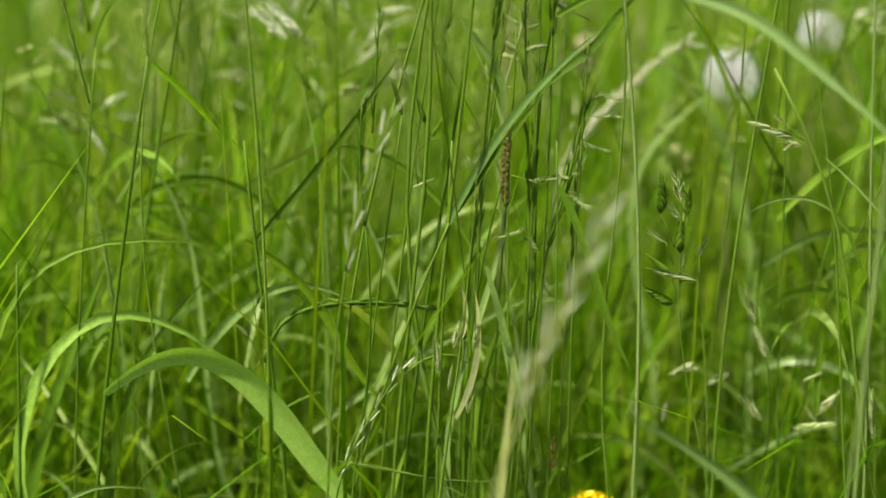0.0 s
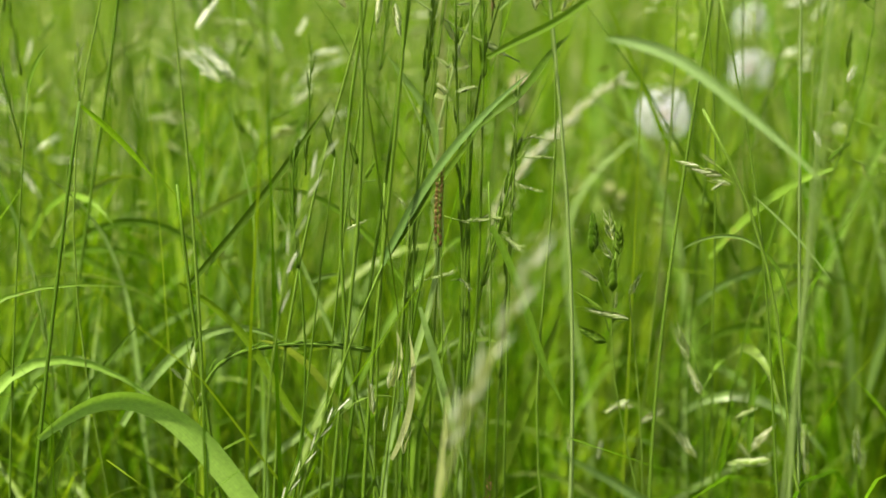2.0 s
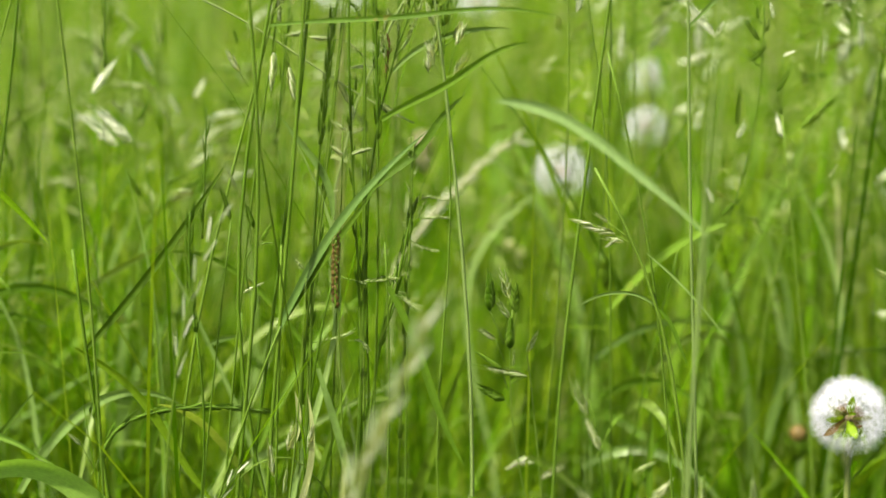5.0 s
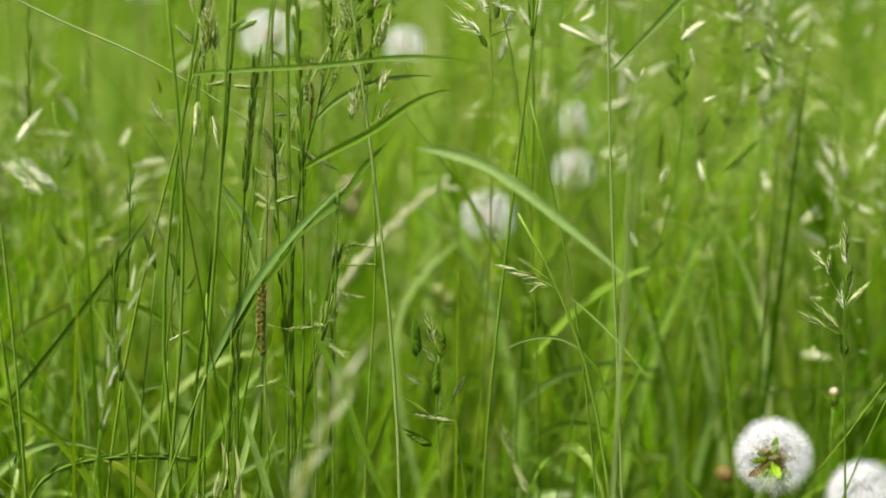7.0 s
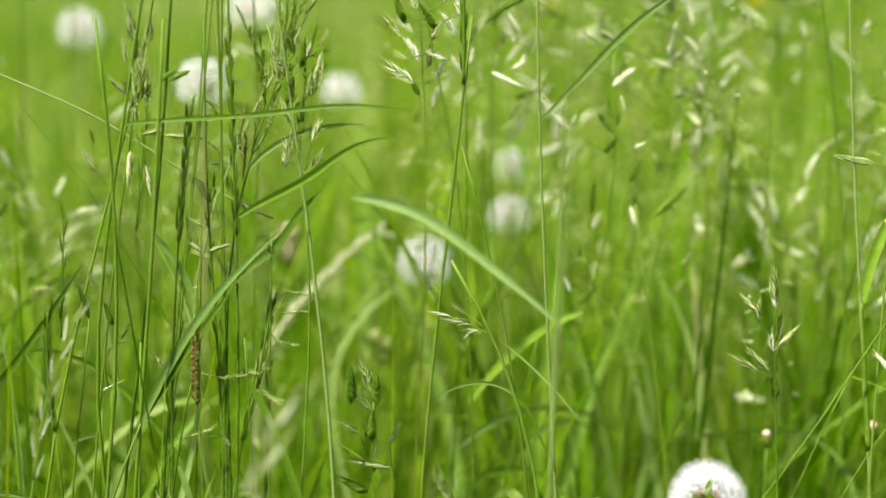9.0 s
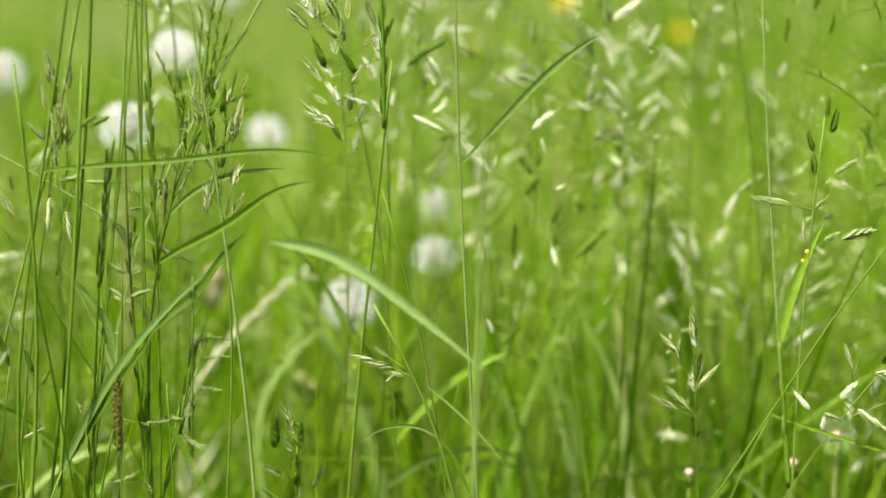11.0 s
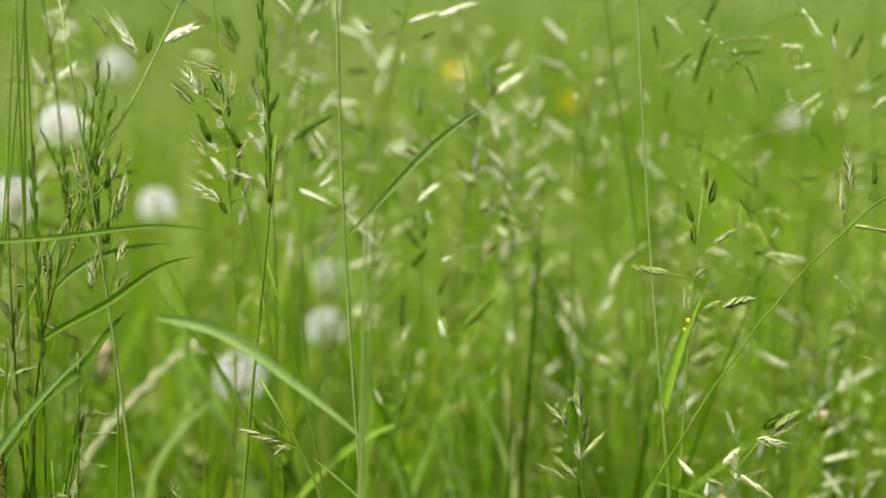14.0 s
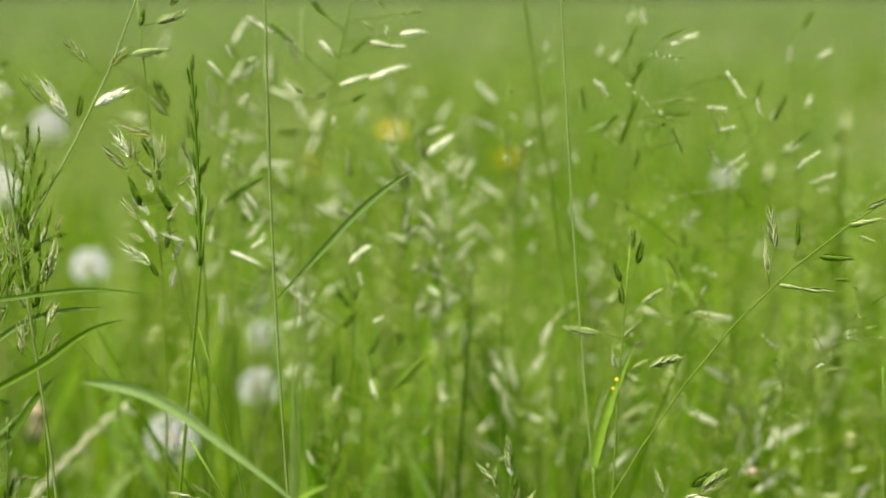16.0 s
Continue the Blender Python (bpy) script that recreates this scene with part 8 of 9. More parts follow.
spikelet(p, (0.2865, 1.0101, 0.5458), (0.2876, 1.0099, 0.5604), "green", 1.5)
twig(p, (0.3199, 1.0001, 0.5312), (0.3375, 0.9943, 0.5407))
spikelet(p, (0.3375, 0.9943, 0.5407), (0.3342, 0.9954, 0.5486), "pale", 1.5)
twig(p, (0.3201, 1, 0.5378), (0.3195, 1.0002, 0.5391))
spikelet(p, (0.3195, 1.0002, 0.5391), (0.3391, 0.9937, 0.5463), "green", 1.5)
twig(p, (0.3142, 1.0019, 0.6163), (0.2772, 1.0127, 0.6261))
spikelet(p, (0.2772, 1.0127, 0.6261), (0.2759, 1.0131, 0.6349), "pale", 1.5)
twig(p, (0.3182, 1.0006, 0.593), (0.2745, 1.0135, 0.6085))
spikelet(p, (0.2745, 1.0135, 0.6085), (0.268, 1.0152, 0.616), "green", 1.5)
twig(p, (0.3207, 0.9998, 0.5531), (0.2767, 1.0129, 0.5776))
spikelet(p, (0.2767, 1.0129, 0.5776), (0.2932, 1.0082, 0.5691), "green", 1.5)

p = plant("grass_plant", 0.232, 0.983, "brome grass with white spikelets at the top", "grass")
stem(p, (0.232, 0.983, -0.01), (0.3063, 0.9624, 0.8181), bow=(-0.0137, 0.0046, 0.0011), sway=(0.0204, -0.0055, -0.004), curl=(0.0049, -0.001, -0.0009), r=0.00066)
twig(p, (0.2655, 0.9745, 0.653), (0.2706, 0.9731, 0.6543))
spikelet(p, (0.2706, 0.9731, 0.6543), (0.2902, 0.9674, 0.6615), "pale", 1.1)
twig(p, (0.2655, 0.9745, 0.653), (0.287, 0.9684, 0.6582))
spikelet(p, (0.287, 0.9684, 0.6582), (0.3102, 0.9612, 0.6667), "pale", 0.8)
twig(p, (0.2723, 0.9726, 0.6766), (0.2881, 0.968, 0.6797))
spikelet(p, (0.2881, 0.968, 0.6797), (0.3009, 0.9641, 0.6765), "pale", 1.4)
twig(p, (0.2709, 0.973, 0.6719), (0.299, 0.9647, 0.6771))
spikelet(p, (0.299, 0.9647, 0.6771), (0.309, 0.9616, 0.6771), "pale", 1)
twig(p, (0.2732, 0.9723, 0.6796), (0.3047, 0.9629, 0.6843))
spikelet(p, (0.3047, 0.9629, 0.6843), (0.3196, 0.9581, 0.6856), "pale", 1.2)
twig(p, (0.277, 0.9713, 0.692), (0.306, 0.9625, 0.6959))
spikelet(p, (0.306, 0.9625, 0.6959), (0.3184, 0.9585, 0.6972), "green", 1.1)
twig(p, (0.2714, 0.9729, 0.6735), (0.2777, 0.9711, 0.6739))
spikelet(p, (0.2777, 0.9711, 0.6739), (0.2871, 0.9683, 0.6817), "dark", 1.4)
twig(p, (0.2765, 0.9714, 0.6904), (0.2834, 0.9694, 0.6914))
spikelet(p, (0.2834, 0.9694, 0.6914), (0.2909, 0.9672, 0.6862), "green", 1.4)
twig(p, (0.2732, 0.9723, 0.6796), (0.2965, 0.9655, 0.683))
spikelet(p, (0.2965, 0.9655, 0.683), (0.2978, 0.9651, 0.6895), "pale", 1.4)
twig(p, (0.2704, 0.9731, 0.6704), (0.26, 0.9759, 0.6804))
spikelet(p, (0.26, 0.9759, 0.6804), (0.2688, 0.9736, 0.6699), "pale", 1.4)
twig(p, (0.2746, 0.972, 0.6843), (0.2552, 0.9772, 0.7031))
spikelet(p, (0.2552, 0.9772, 0.7031), (0.264, 0.9749, 0.694), "dark", 1.4)
twig(p, (0.2667, 0.9741, 0.658), (0.2392, 0.9813, 0.6836))
spikelet(p, (0.2392, 0.9813, 0.6836), (0.2455, 0.9797, 0.6784), "dark", 1.4)
twig(p, (0.2634, 0.9751, 0.6416), (0.2774, 0.9711, 0.6451))
spikelet(p, (0.2774, 0.9711, 0.6451), (0.2863, 0.9686, 0.6497), "dark", 1.4)
twig(p, (0.263, 0.9752, 0.6397), (0.2499, 0.9786, 0.65))
spikelet(p, (0.2499, 0.9786, 0.65), (0.2389, 0.9813, 0.6608), "green", 1.4)
twig(p, (0.2648, 0.9747, 0.6492), (0.2642, 0.9748, 0.6497))
spikelet(p, (0.2642, 0.9748, 0.6497), (0.2508, 0.9784, 0.6458), "green", 1.4)
twig(p, (0.2812, 0.9701, 0.7057), (0.2898, 0.9675, 0.7069))
spikelet(p, (0.2898, 0.9675, 0.7069), (0.296, 0.9657, 0.6992), "green", 1.4)
twig(p, (0.2605, 0.9758, 0.6264), (0.2678, 0.9738, 0.6293))
spikelet(p, (0.2678, 0.9738, 0.6293), (0.2692, 0.9735, 0.6372), "green", 1.4)

p = plant("grass_plant", 0.196, 1.001, "brome grass with whitish drooping spikelets", "grass")
stem(p, (0.196, 1.001, -0.01), (0.2317, 0.9933, 0.6971), bow=(-0.0066, 0.0014, 0.0004), sway=(0.0019, -0.0004, -0.0001), curl=(-0.0089, 0.0021, 0.0017), r=0.00067, tip=0.55)
twig(p, (0.2286, 0.9941, 0.6868), (0.2208, 0.9958, 0.6945))
spikelet(p, (0.2208, 0.9958, 0.6945), (0.2386, 0.9917, 0.6827), "pale", 1.1)
twig(p, (0.2291, 0.9939, 0.6885), (0.2342, 0.9928, 0.6899))
spikelet(p, (0.2342, 0.9928, 0.6899), (0.2475, 0.9895, 0.6781), "dark", 1)
twig(p, (0.2259, 0.9947, 0.6782), (0.2427, 0.9907, 0.6808))
spikelet(p, (0.2427, 0.9907, 0.6808), (0.25, 0.9889, 0.6768), "pale", 1.5)
twig(p, (0.2222, 0.9955, 0.6661), (0.209, 0.9984, 0.6782))
spikelet(p, (0.209, 0.9984, 0.6782), (0.2127, 0.9976, 0.6697), "pale", 1.4)
twig(p, (0.2202, 0.9959, 0.6531), (0.1986, 1.0005, 0.6684))
spikelet(p, (0.1986, 1.0005, 0.6684), (0.208, 0.9986, 0.6578), "pale", 1.2)
twig(p, (0.2185, 0.9963, 0.6395), (0.2149, 0.9971, 0.642))
spikelet(p, (0.2149, 0.9971, 0.642), (0.2227, 0.9954, 0.6505), "pale", 1.5)
twig(p, (0.2222, 0.9955, 0.6661), (0.2211, 0.9958, 0.6677))
spikelet(p, (0.2211, 0.9958, 0.6677), (0.2266, 0.9945, 0.6716), "pale", 1.5)
twig(p, (0.2157, 0.9969, 0.6161), (0.1991, 1.0004, 0.6275))
spikelet(p, (0.1991, 1.0004, 0.6275), (0.2082, 0.9985, 0.6314), "green", 1.4)
twig(p, (0.2161, 0.9968, 0.6214), (0.2097, 0.9982, 0.6254))
spikelet(p, (0.2097, 0.9982, 0.6254), (0.2211, 0.9957, 0.6293), "green", 1.2)
twig(p, (0.2129, 0.9975, 0.5817), (0.2061, 0.999, 0.5853))
spikelet(p, (0.2061, 0.999, 0.5853), (0.2298, 0.9938, 0.6026), "dark", 0.8)
twig(p, (0.2134, 0.9974, 0.587), (0.2192, 0.9962, 0.5906))
spikelet(p, (0.2192, 0.9962, 0.5906), (0.2268, 0.9945, 0.5791), "pale", 1)
twig(p, (0.2113, 0.9979, 0.554), (0.1979, 1.0006, 0.5611))
spikelet(p, (0.1979, 1.0006, 0.5611), (0.1994, 1.0003, 0.5712), "pale", 1.6)
twig(p, (0.2157, 0.9969, 0.6161), (0.1762, 1.0047, 0.6409))
spikelet(p, (0.1762, 1.0047, 0.6409), (0.1664, 1.0063, 0.662), "dark", 1.5)
twig(p, (0.2153, 0.997, 0.6108), (0.1754, 1.0048, 0.6366))
spikelet(p, (0.1754, 1.0048, 0.6366), (0.1629, 1.0069, 0.6502), "green", 1.5)
twig(p, (0.2149, 0.9971, 0.6056), (0.1874, 1.0026, 0.6232))
spikelet(p, (0.1874, 1.0026, 0.6232), (0.1858, 1.0029, 0.6382), "dark", 0.9)
twig(p, (0.2115, 0.9978, 0.5597), (0.2299, 0.9938, 0.5676))
spikelet(p, (0.2299, 0.9938, 0.5676), (0.2249, 0.9949, 0.5574), "pale", 1.5)

p = plant("grass_plant", 0.407, 0.936, "fine grass panicle with tiny pale and dark spikelets further back", "grass")
stem(p, (0.407, 0.936, -0.01), (0.4638, 0.9084, 0.6845), bow=(0.04, -0.02, -0.0287), sway=(0.015, -0.0074, -0.0084), curl=(-0.0403, 0.0199, 0.0243), r=0.00050, tip=0.55)
twig(p, (0.4366, 0.9219, 0.6616), (0.4524, 0.9142, 0.6786), r=0.00025)
spray(p, (0.4524, 0.9142, 0.6786), (0.4638, 0.9084, 0.6832), count=7, size=0.0050, kind="tinypale", seed=30, start=0.05, lean=0.35, fat=1.4)
twig(p, (0.4316, 0.9242, 0.6386), (0.4219, 0.9286, 0.6477), r=0.00025)
spray(p, (0.4219, 0.9286, 0.6477), (0.4159, 0.9314, 0.6549), count=7, size=0.0050, kind="tinypale", seed=31, start=0.05, lean=0.35, fat=1.4)
twig(p, (0.4324, 0.9238, 0.6419), (0.4337, 0.9232, 0.655), r=0.00025)
spray(p, (0.4337, 0.9232, 0.655), (0.438, 0.9212, 0.6675), count=7, size=0.0050, kind="tinydark", seed=32, start=0.05, lean=0.35, fat=1.4)
twig(p, (0.4338, 0.9232, 0.6518), (0.4291, 0.9254, 0.6713), r=0.00025)
spray(p, (0.4291, 0.9254, 0.6713), (0.4339, 0.9231, 0.685), count=7, size=0.0050, kind="tinydark", seed=33, start=0.05, lean=0.35, fat=1.4)
twig(p, (0.4298, 0.925, 0.6155), (0.4162, 0.9312, 0.6236), r=0.00025)
spray(p, (0.4162, 0.9312, 0.6236), (0.4236, 0.9279, 0.6346), count=7, size=0.0050, kind="tinydark", seed=34, start=0.05, lean=0.35, fat=1.4)
twig(p, (0.4284, 0.9257, 0.6056), (0.4135, 0.9324, 0.602), r=0.00025)
spray(p, (0.4135, 0.9324, 0.602), (0.4146, 0.932, 0.6127), count=7, size=0.0050, kind="tinydark", seed=35, start=0.05, lean=0.35, fat=1.4)
twig(p, (0.4312, 0.9244, 0.6255), (0.4356, 0.9223, 0.6057), r=0.00025)
spray(p, (0.4356, 0.9223, 0.6057), (0.4373, 0.9215, 0.614), count=7, size=0.0050, kind="tinydark", seed=36, start=0.05, lean=0.35, fat=1.4)
twig(p, (0.4305, 0.9247, 0.6337), (0.4458, 0.9174, 0.6368), r=0.00025)
spray(p, (0.4458, 0.9174, 0.6368), (0.4589, 0.911, 0.638), count=7, size=0.0050, kind="tinydark", seed=37, start=0.05, lean=0.35, fat=1.4)
twig(p, (0.4315, 0.9242, 0.6419), (0.4088, 0.9345, 0.6384), r=0.00025)
spray(p, (0.4088, 0.9345, 0.6384), (0.4069, 0.9353, 0.6499), count=7, size=0.0050, kind="tinydark", seed=38, start=0.05, lean=0.35, fat=1.4)
twig(p, (0.4366, 0.9219, 0.6616), (0.448, 0.9164, 0.6812), r=0.00025)
spray(p, (0.448, 0.9164, 0.6812), (0.4552, 0.9128, 0.6851), count=7, size=0.0050, kind="tinydark", seed=39, start=0.05, lean=0.35, fat=1.4)
twig(p, (0.4305, 0.9247, 0.6304), (0.4427, 0.9189, 0.6453), r=0.00025)
spray(p, (0.4427, 0.9189, 0.6453), (0.4616, 0.9096, 0.6462), count=7, size=0.0050, kind="tiny", seed=40, start=0.05, lean=0.35, fat=1.4)

p = plant("grass_plant", 0.526, 0.886, "fine grass panicle with tiny pale spikelets further back", "grass")
stem(p, (0.526, 0.886, -0.01), (0.4787, 0.912, 0.6762), bow=(-0.0015, 0.0006, -0.0027), sway=(-0.0075, 0.0041, -0.0019), curl=(0.0194, -0.0103, 0.0071), r=0.00050, tip=0.55)
twig(p, (0.4796, 0.9115, 0.6739), (0.4856, 0.9084, 0.6632), r=0.00025)
spray(p, (0.4856, 0.9084, 0.6632), (0.493, 0.9044, 0.6502), count=7, size=0.0047, kind="tinypale", seed=41, start=0.05, lean=0.35, fat=1.4)
twig(p, (0.496, 0.9027, 0.6421), (0.4874, 0.9074, 0.6413), r=0.00025)
spray(p, (0.4874, 0.9074, 0.6413), (0.4782, 0.9122, 0.6418), count=7, size=0.0047, kind="tinypale", seed=42, start=0.05, lean=0.35, fat=1.4)
twig(p, (0.4991, 0.901, 0.6284), (0.4919, 0.9049, 0.6309), r=0.00025)
spray(p, (0.4919, 0.9049, 0.6309), (0.4848, 0.9088, 0.6287), count=7, size=0.0047, kind="tinypale", seed=43, start=0.05, lean=0.35, fat=1.4)
twig(p, (0.5034, 0.8986, 0.6258), (0.5034, 0.8986, 0.6373), r=0.00025)
spray(p, (0.5034, 0.8986, 0.6373), (0.5018, 0.8995, 0.6461), count=7, size=0.0047, kind="tinypale", seed=44, start=0.05, lean=0.35, fat=1.4)
twig(p, (0.5107, 0.8945, 0.6145), (0.4965, 0.9024, 0.6151), r=0.00025)
spray(p, (0.4965, 0.9024, 0.6151), (0.4859, 0.9082, 0.6056), count=7, size=0.0047, kind="tinypale", seed=45, start=0.05, lean=0.35, fat=1.4)
twig(p, (0.5068, 0.8967, 0.5996), (0.522, 0.8879, 0.6066), r=0.00025)
spray(p, (0.522, 0.8879, 0.6066), (0.5306, 0.8828, 0.616), count=7, size=0.0047, kind="tinypale", seed=46, start=0.05, lean=0.35, fat=1.4)
twig(p, (0.5084, 0.8958, 0.593), (0.5277, 0.8845, 0.5985), r=0.00025)
spray(p, (0.5277, 0.8845, 0.5985), (0.5386, 0.878, 0.6032), count=7, size=0.0047, kind="tinypale", seed=47, start=0.05, lean=0.35, fat=1.4)
twig(p, (0.4959, 0.9027, 0.6437), (0.5001, 0.9004, 0.6454), r=0.00025)
spray(p, (0.5001, 0.9004, 0.6454), (0.503, 0.8988, 0.6546), count=7, size=0.0047, kind="tinydark", seed=48, start=0.05, lean=0.35, fat=1.4)
twig(p, (0.5018, 0.8995, 0.634), (0.5102, 0.8947, 0.6342), r=0.00025)
spray(p, (0.5102, 0.8947, 0.6342), (0.5144, 0.8923, 0.645), count=7, size=0.0047, kind="tinydark", seed=49, start=0.05, lean=0.35, fat=1.4)
twig(p, (0.5035, 0.8985, 0.6193), (0.4912, 0.9053, 0.5958), r=0.00025)
spray(p, (0.4912, 0.9053, 0.5958), (0.4995, 0.9008, 0.5834), count=7, size=0.0047, kind="tinydark", seed=50, start=0.05, lean=0.35, fat=1.4)
twig(p, (0.5074, 0.8963, 0.5731), (0.4976, 0.9018, 0.5667), r=0.00025)
spray(p, (0.4976, 0.9018, 0.5667), (0.4856, 0.9084, 0.563), count=7, size=0.0047, kind="tinydark", seed=51, start=0.05, lean=0.35, fat=1.4)
twig(p, (0.5004, 0.9003, 0.634), (0.5189, 0.8897, 0.6196), r=0.00025)
spray(p, (0.5189, 0.8897, 0.6196), (0.5257, 0.8858, 0.6263), count=7, size=0.0047, kind="tinydark", seed=52, start=0.05, lean=0.35, fat=1.4)
twig(p, (0.5005, 0.9002, 0.629), (0.482, 0.9103, 0.6254), r=0.00025)
spray(p, (0.482, 0.9103, 0.6254), (0.4803, 0.9111, 0.6385), count=7, size=0.0047, kind="tiny", seed=53, start=0.05, lean=0.35, fat=1.4)
twig(p, (0.507, 0.8966, 0.5896), (0.4912, 0.9053, 0.5958), r=0.00025)
spray(p, (0.4912, 0.9053, 0.5958), (0.4623, 0.9204, 0.5884), count=7, size=0.0047, kind="tiny", seed=54, start=0.05, lean=0.35, fat=1.4)

p = plant("grass_plant", 0.466, 1.018, "grass with white husks further back", "grass")
stem(p, (0.466, 1.018, -0.01), (0.4743, 1.0146, 0.6961), bow=(-0.0008, 0.0004, 0), sway=(0.0017, -0.0008, -0.0001), curl=(-0.0021, 0.001, 0.0001), r=0.00073, tip=0.55)
twig(p, (0.472, 1.0157, 0.6547), (0.4513, 1.0251, 0.6676))
spikelet(p, (0.4513, 1.0251, 0.6676), (0.4538, 1.0239, 0.6761), "pale", 2.2)
twig(p, (0.4737, 1.0149, 0.684), (0.4686, 1.0172, 0.6883))
spikelet(p, (0.4686, 1.0172, 0.6883), (0.473, 1.0152, 0.6975), "pale", 2.2)
twig(p, (0.4738, 1.0148, 0.6864), (0.4777, 1.013, 0.6876))
spikelet(p, (0.4777, 1.013, 0.6876), (0.4762, 1.0137, 0.6982), "pale", 1.6)
twig(p, (0.4689, 1.0171, 0.5572), (0.4481, 1.0265, 0.5704))
spikelet(p, (0.4481, 1.0265, 0.5704), (0.4516, 1.0249, 0.5807), "pale", 2)
twig(p, (0.4691, 1.017, 0.5841), (0.4401, 1.0299, 0.5988))
spikelet(p, (0.4401, 1.0299, 0.5988), (0.4367, 1.0314, 0.609), "pale", 1.4)
twig(p, (0.4691, 1.017, 0.5764), (0.4091, 1.0426, 0.6109))
spikelet(p, (0.4091, 1.0426, 0.6109), (0.4158, 1.0399, 0.6139), "pale", 1.9)
twig(p, (0.4712, 1.016, 0.6385), (0.4205, 1.0381, 0.6703))
spikelet(p, (0.4205, 1.0381, 0.6703), (0.4214, 1.0377, 0.6775), "pale", 2)
twig(p, (0.4692, 1.017, 0.588), (0.4039, 1.0446, 0.6269))
spikelet(p, (0.4039, 1.0446, 0.6269), (0.3988, 1.0466, 0.6312), "pale", 1.8)
twig(p, (0.4687, 1.0172, 0.5378), (0.4162, 1.0398, 0.5685))
spikelet(p, (0.4162, 1.0398, 0.5685), (0.4134, 1.0409, 0.5784), "pale", 1.3)
twig(p, (0.472, 1.0157, 0.6547), (0.4585, 1.0218, 0.664))
spikelet(p, (0.4585, 1.0218, 0.664), (0.465, 1.0189, 0.6712), "pale", 1.6)

p = plant("grass_plant", 0.597, 0.983, "grass with white husks further back", "grass")
stem(p, (0.597, 0.983, -0.01), (0.5724, 0.9974, 0.6817), bow=(0.0041, -0.0024, 0.0002), curl=(0.0013, -0.0007, 0.0001), r=0.00074, tip=0.55)
twig(p, (0.5742, 0.9964, 0.6605), (0.5713, 0.998, 0.6629))
spikelet(p, (0.5713, 0.998, 0.6629), (0.5726, 0.9973, 0.6759), "pale", 1.3)
twig(p, (0.5767, 0.9949, 0.6312), (0.5822, 0.9917, 0.6342))
spikelet(p, (0.5822, 0.9917, 0.6342), (0.5844, 0.9904, 0.6436), "pale", 2)
twig(p, (0.5773, 0.9946, 0.6197), (0.5632, 1.0027, 0.6266))
spikelet(p, (0.5632, 1.0027, 0.6266), (0.5655, 1.0014, 0.6339), "pale", 1.7)
twig(p, (0.5745, 0.9962, 0.6578), (0.5875, 0.9886, 0.666))
spikelet(p, (0.5875, 0.9886, 0.666), (0.5958, 0.9836, 0.6725), "pale", 1.6)
twig(p, (0.5724, 0.9974, 0.6817), (0.5797, 0.9932, 0.686))
spikelet(p, (0.5797, 0.9932, 0.686), (0.5842, 0.9906, 0.6989), "dark", 1.4)
twig(p, (0.5782, 0.994, 0.6025), (0.5696, 0.999, 0.6063))
spikelet(p, (0.5696, 0.999, 0.6063), (0.5803, 0.9929, 0.6131), "pale", 1.5)
twig(p, (0.5822, 0.9917, 0.5236), (0.5145, 1.0285, 0.5559))
spikelet(p, (0.5145, 1.0285, 0.5559), (0.5241, 1.0236, 0.5667), "pale", 1.6)
twig(p, (0.5811, 0.9924, 0.5468), (0.5279, 1.0217, 0.575))
spikelet(p, (0.5279, 1.0217, 0.575), (0.5316, 1.0198, 0.5825), "green", 1.6)

dandelion_clock(1.029, 2.057, (1.029, 2.057, 0.469), size=0.69, variant=2, label="tiny pale dandelion seed head on a thin stalk")

dandelion_clock(0.449, 0.916, (0.449, 0.916, 0.371), size=0.59, variant=3, label="nearly bare dandelion seed head with a few parasols remaining")

dry_bud(0.601, 0.951, (0.597, 0.948, 0.418), label="dry cream coloured dandelion bud on a stalk", tuft_of=STRAW, cup_of=STRAW, size=0.7)

dry_bud(0.669, 1.12, (0.665, 1.117, 0.438), label="greyish withered dandelion head", tuft_of=HUSK_PALE)

p = plant("grass_plant", 0.499, 0.832, "bent grass culm with small pale spikelets", "grass")
stem(p, (0.499, 0.832, -0.01), (0.5422, 0.8043, 0.5302), bow=(0.0341, -0.0226, -0.0329), sway=(0.0158, -0.0102, -0.0104), curl=(-0.0378, 0.0248, 0.0312), r=0.00048, tip=0.55)
twig(p, (0.5198, 0.819, 0.5181), (0.5199, 0.8189, 0.5193))
spikelet(p, (0.5199, 0.8189, 0.5193), (0.5197, 0.819, 0.5262), "pale", 1.6)
twig(p, (0.5128, 0.8234, 0.5073), (0.513, 0.8233, 0.5074))
spikelet(p, (0.513, 0.8233, 0.5074), (0.5123, 0.8237, 0.5147), "green", 1.3)
twig(p, (0.5122, 0.8237, 0.5054), (0.5104, 0.8249, 0.5066))
spikelet(p, (0.5104, 0.8249, 0.5066), (0.5053, 0.828, 0.5025), "pale", 1.3)
twig(p, (0.5113, 0.8243, 0.5), (0.51, 0.8251, 0.5018))
spikelet(p, (0.51, 0.8251, 0.5018), (0.5203, 0.8187, 0.5041), "green", 0.6)

p = plant("grass_tuft", 0.676, 0.775, "lime green blade leaning over", "grass")
leaf(p, (0.676, 0.775, -0.01), (0.5454, 0.8619, 0.471), bow=(0.0308, -0.0198, 0.018), sway=(-0.0006, 0.0004, -0.0003), curl=(0.0008, -0.0004, 0.0006), width=0.0041, material=BLADE_LIME, face=20, full=0.5)

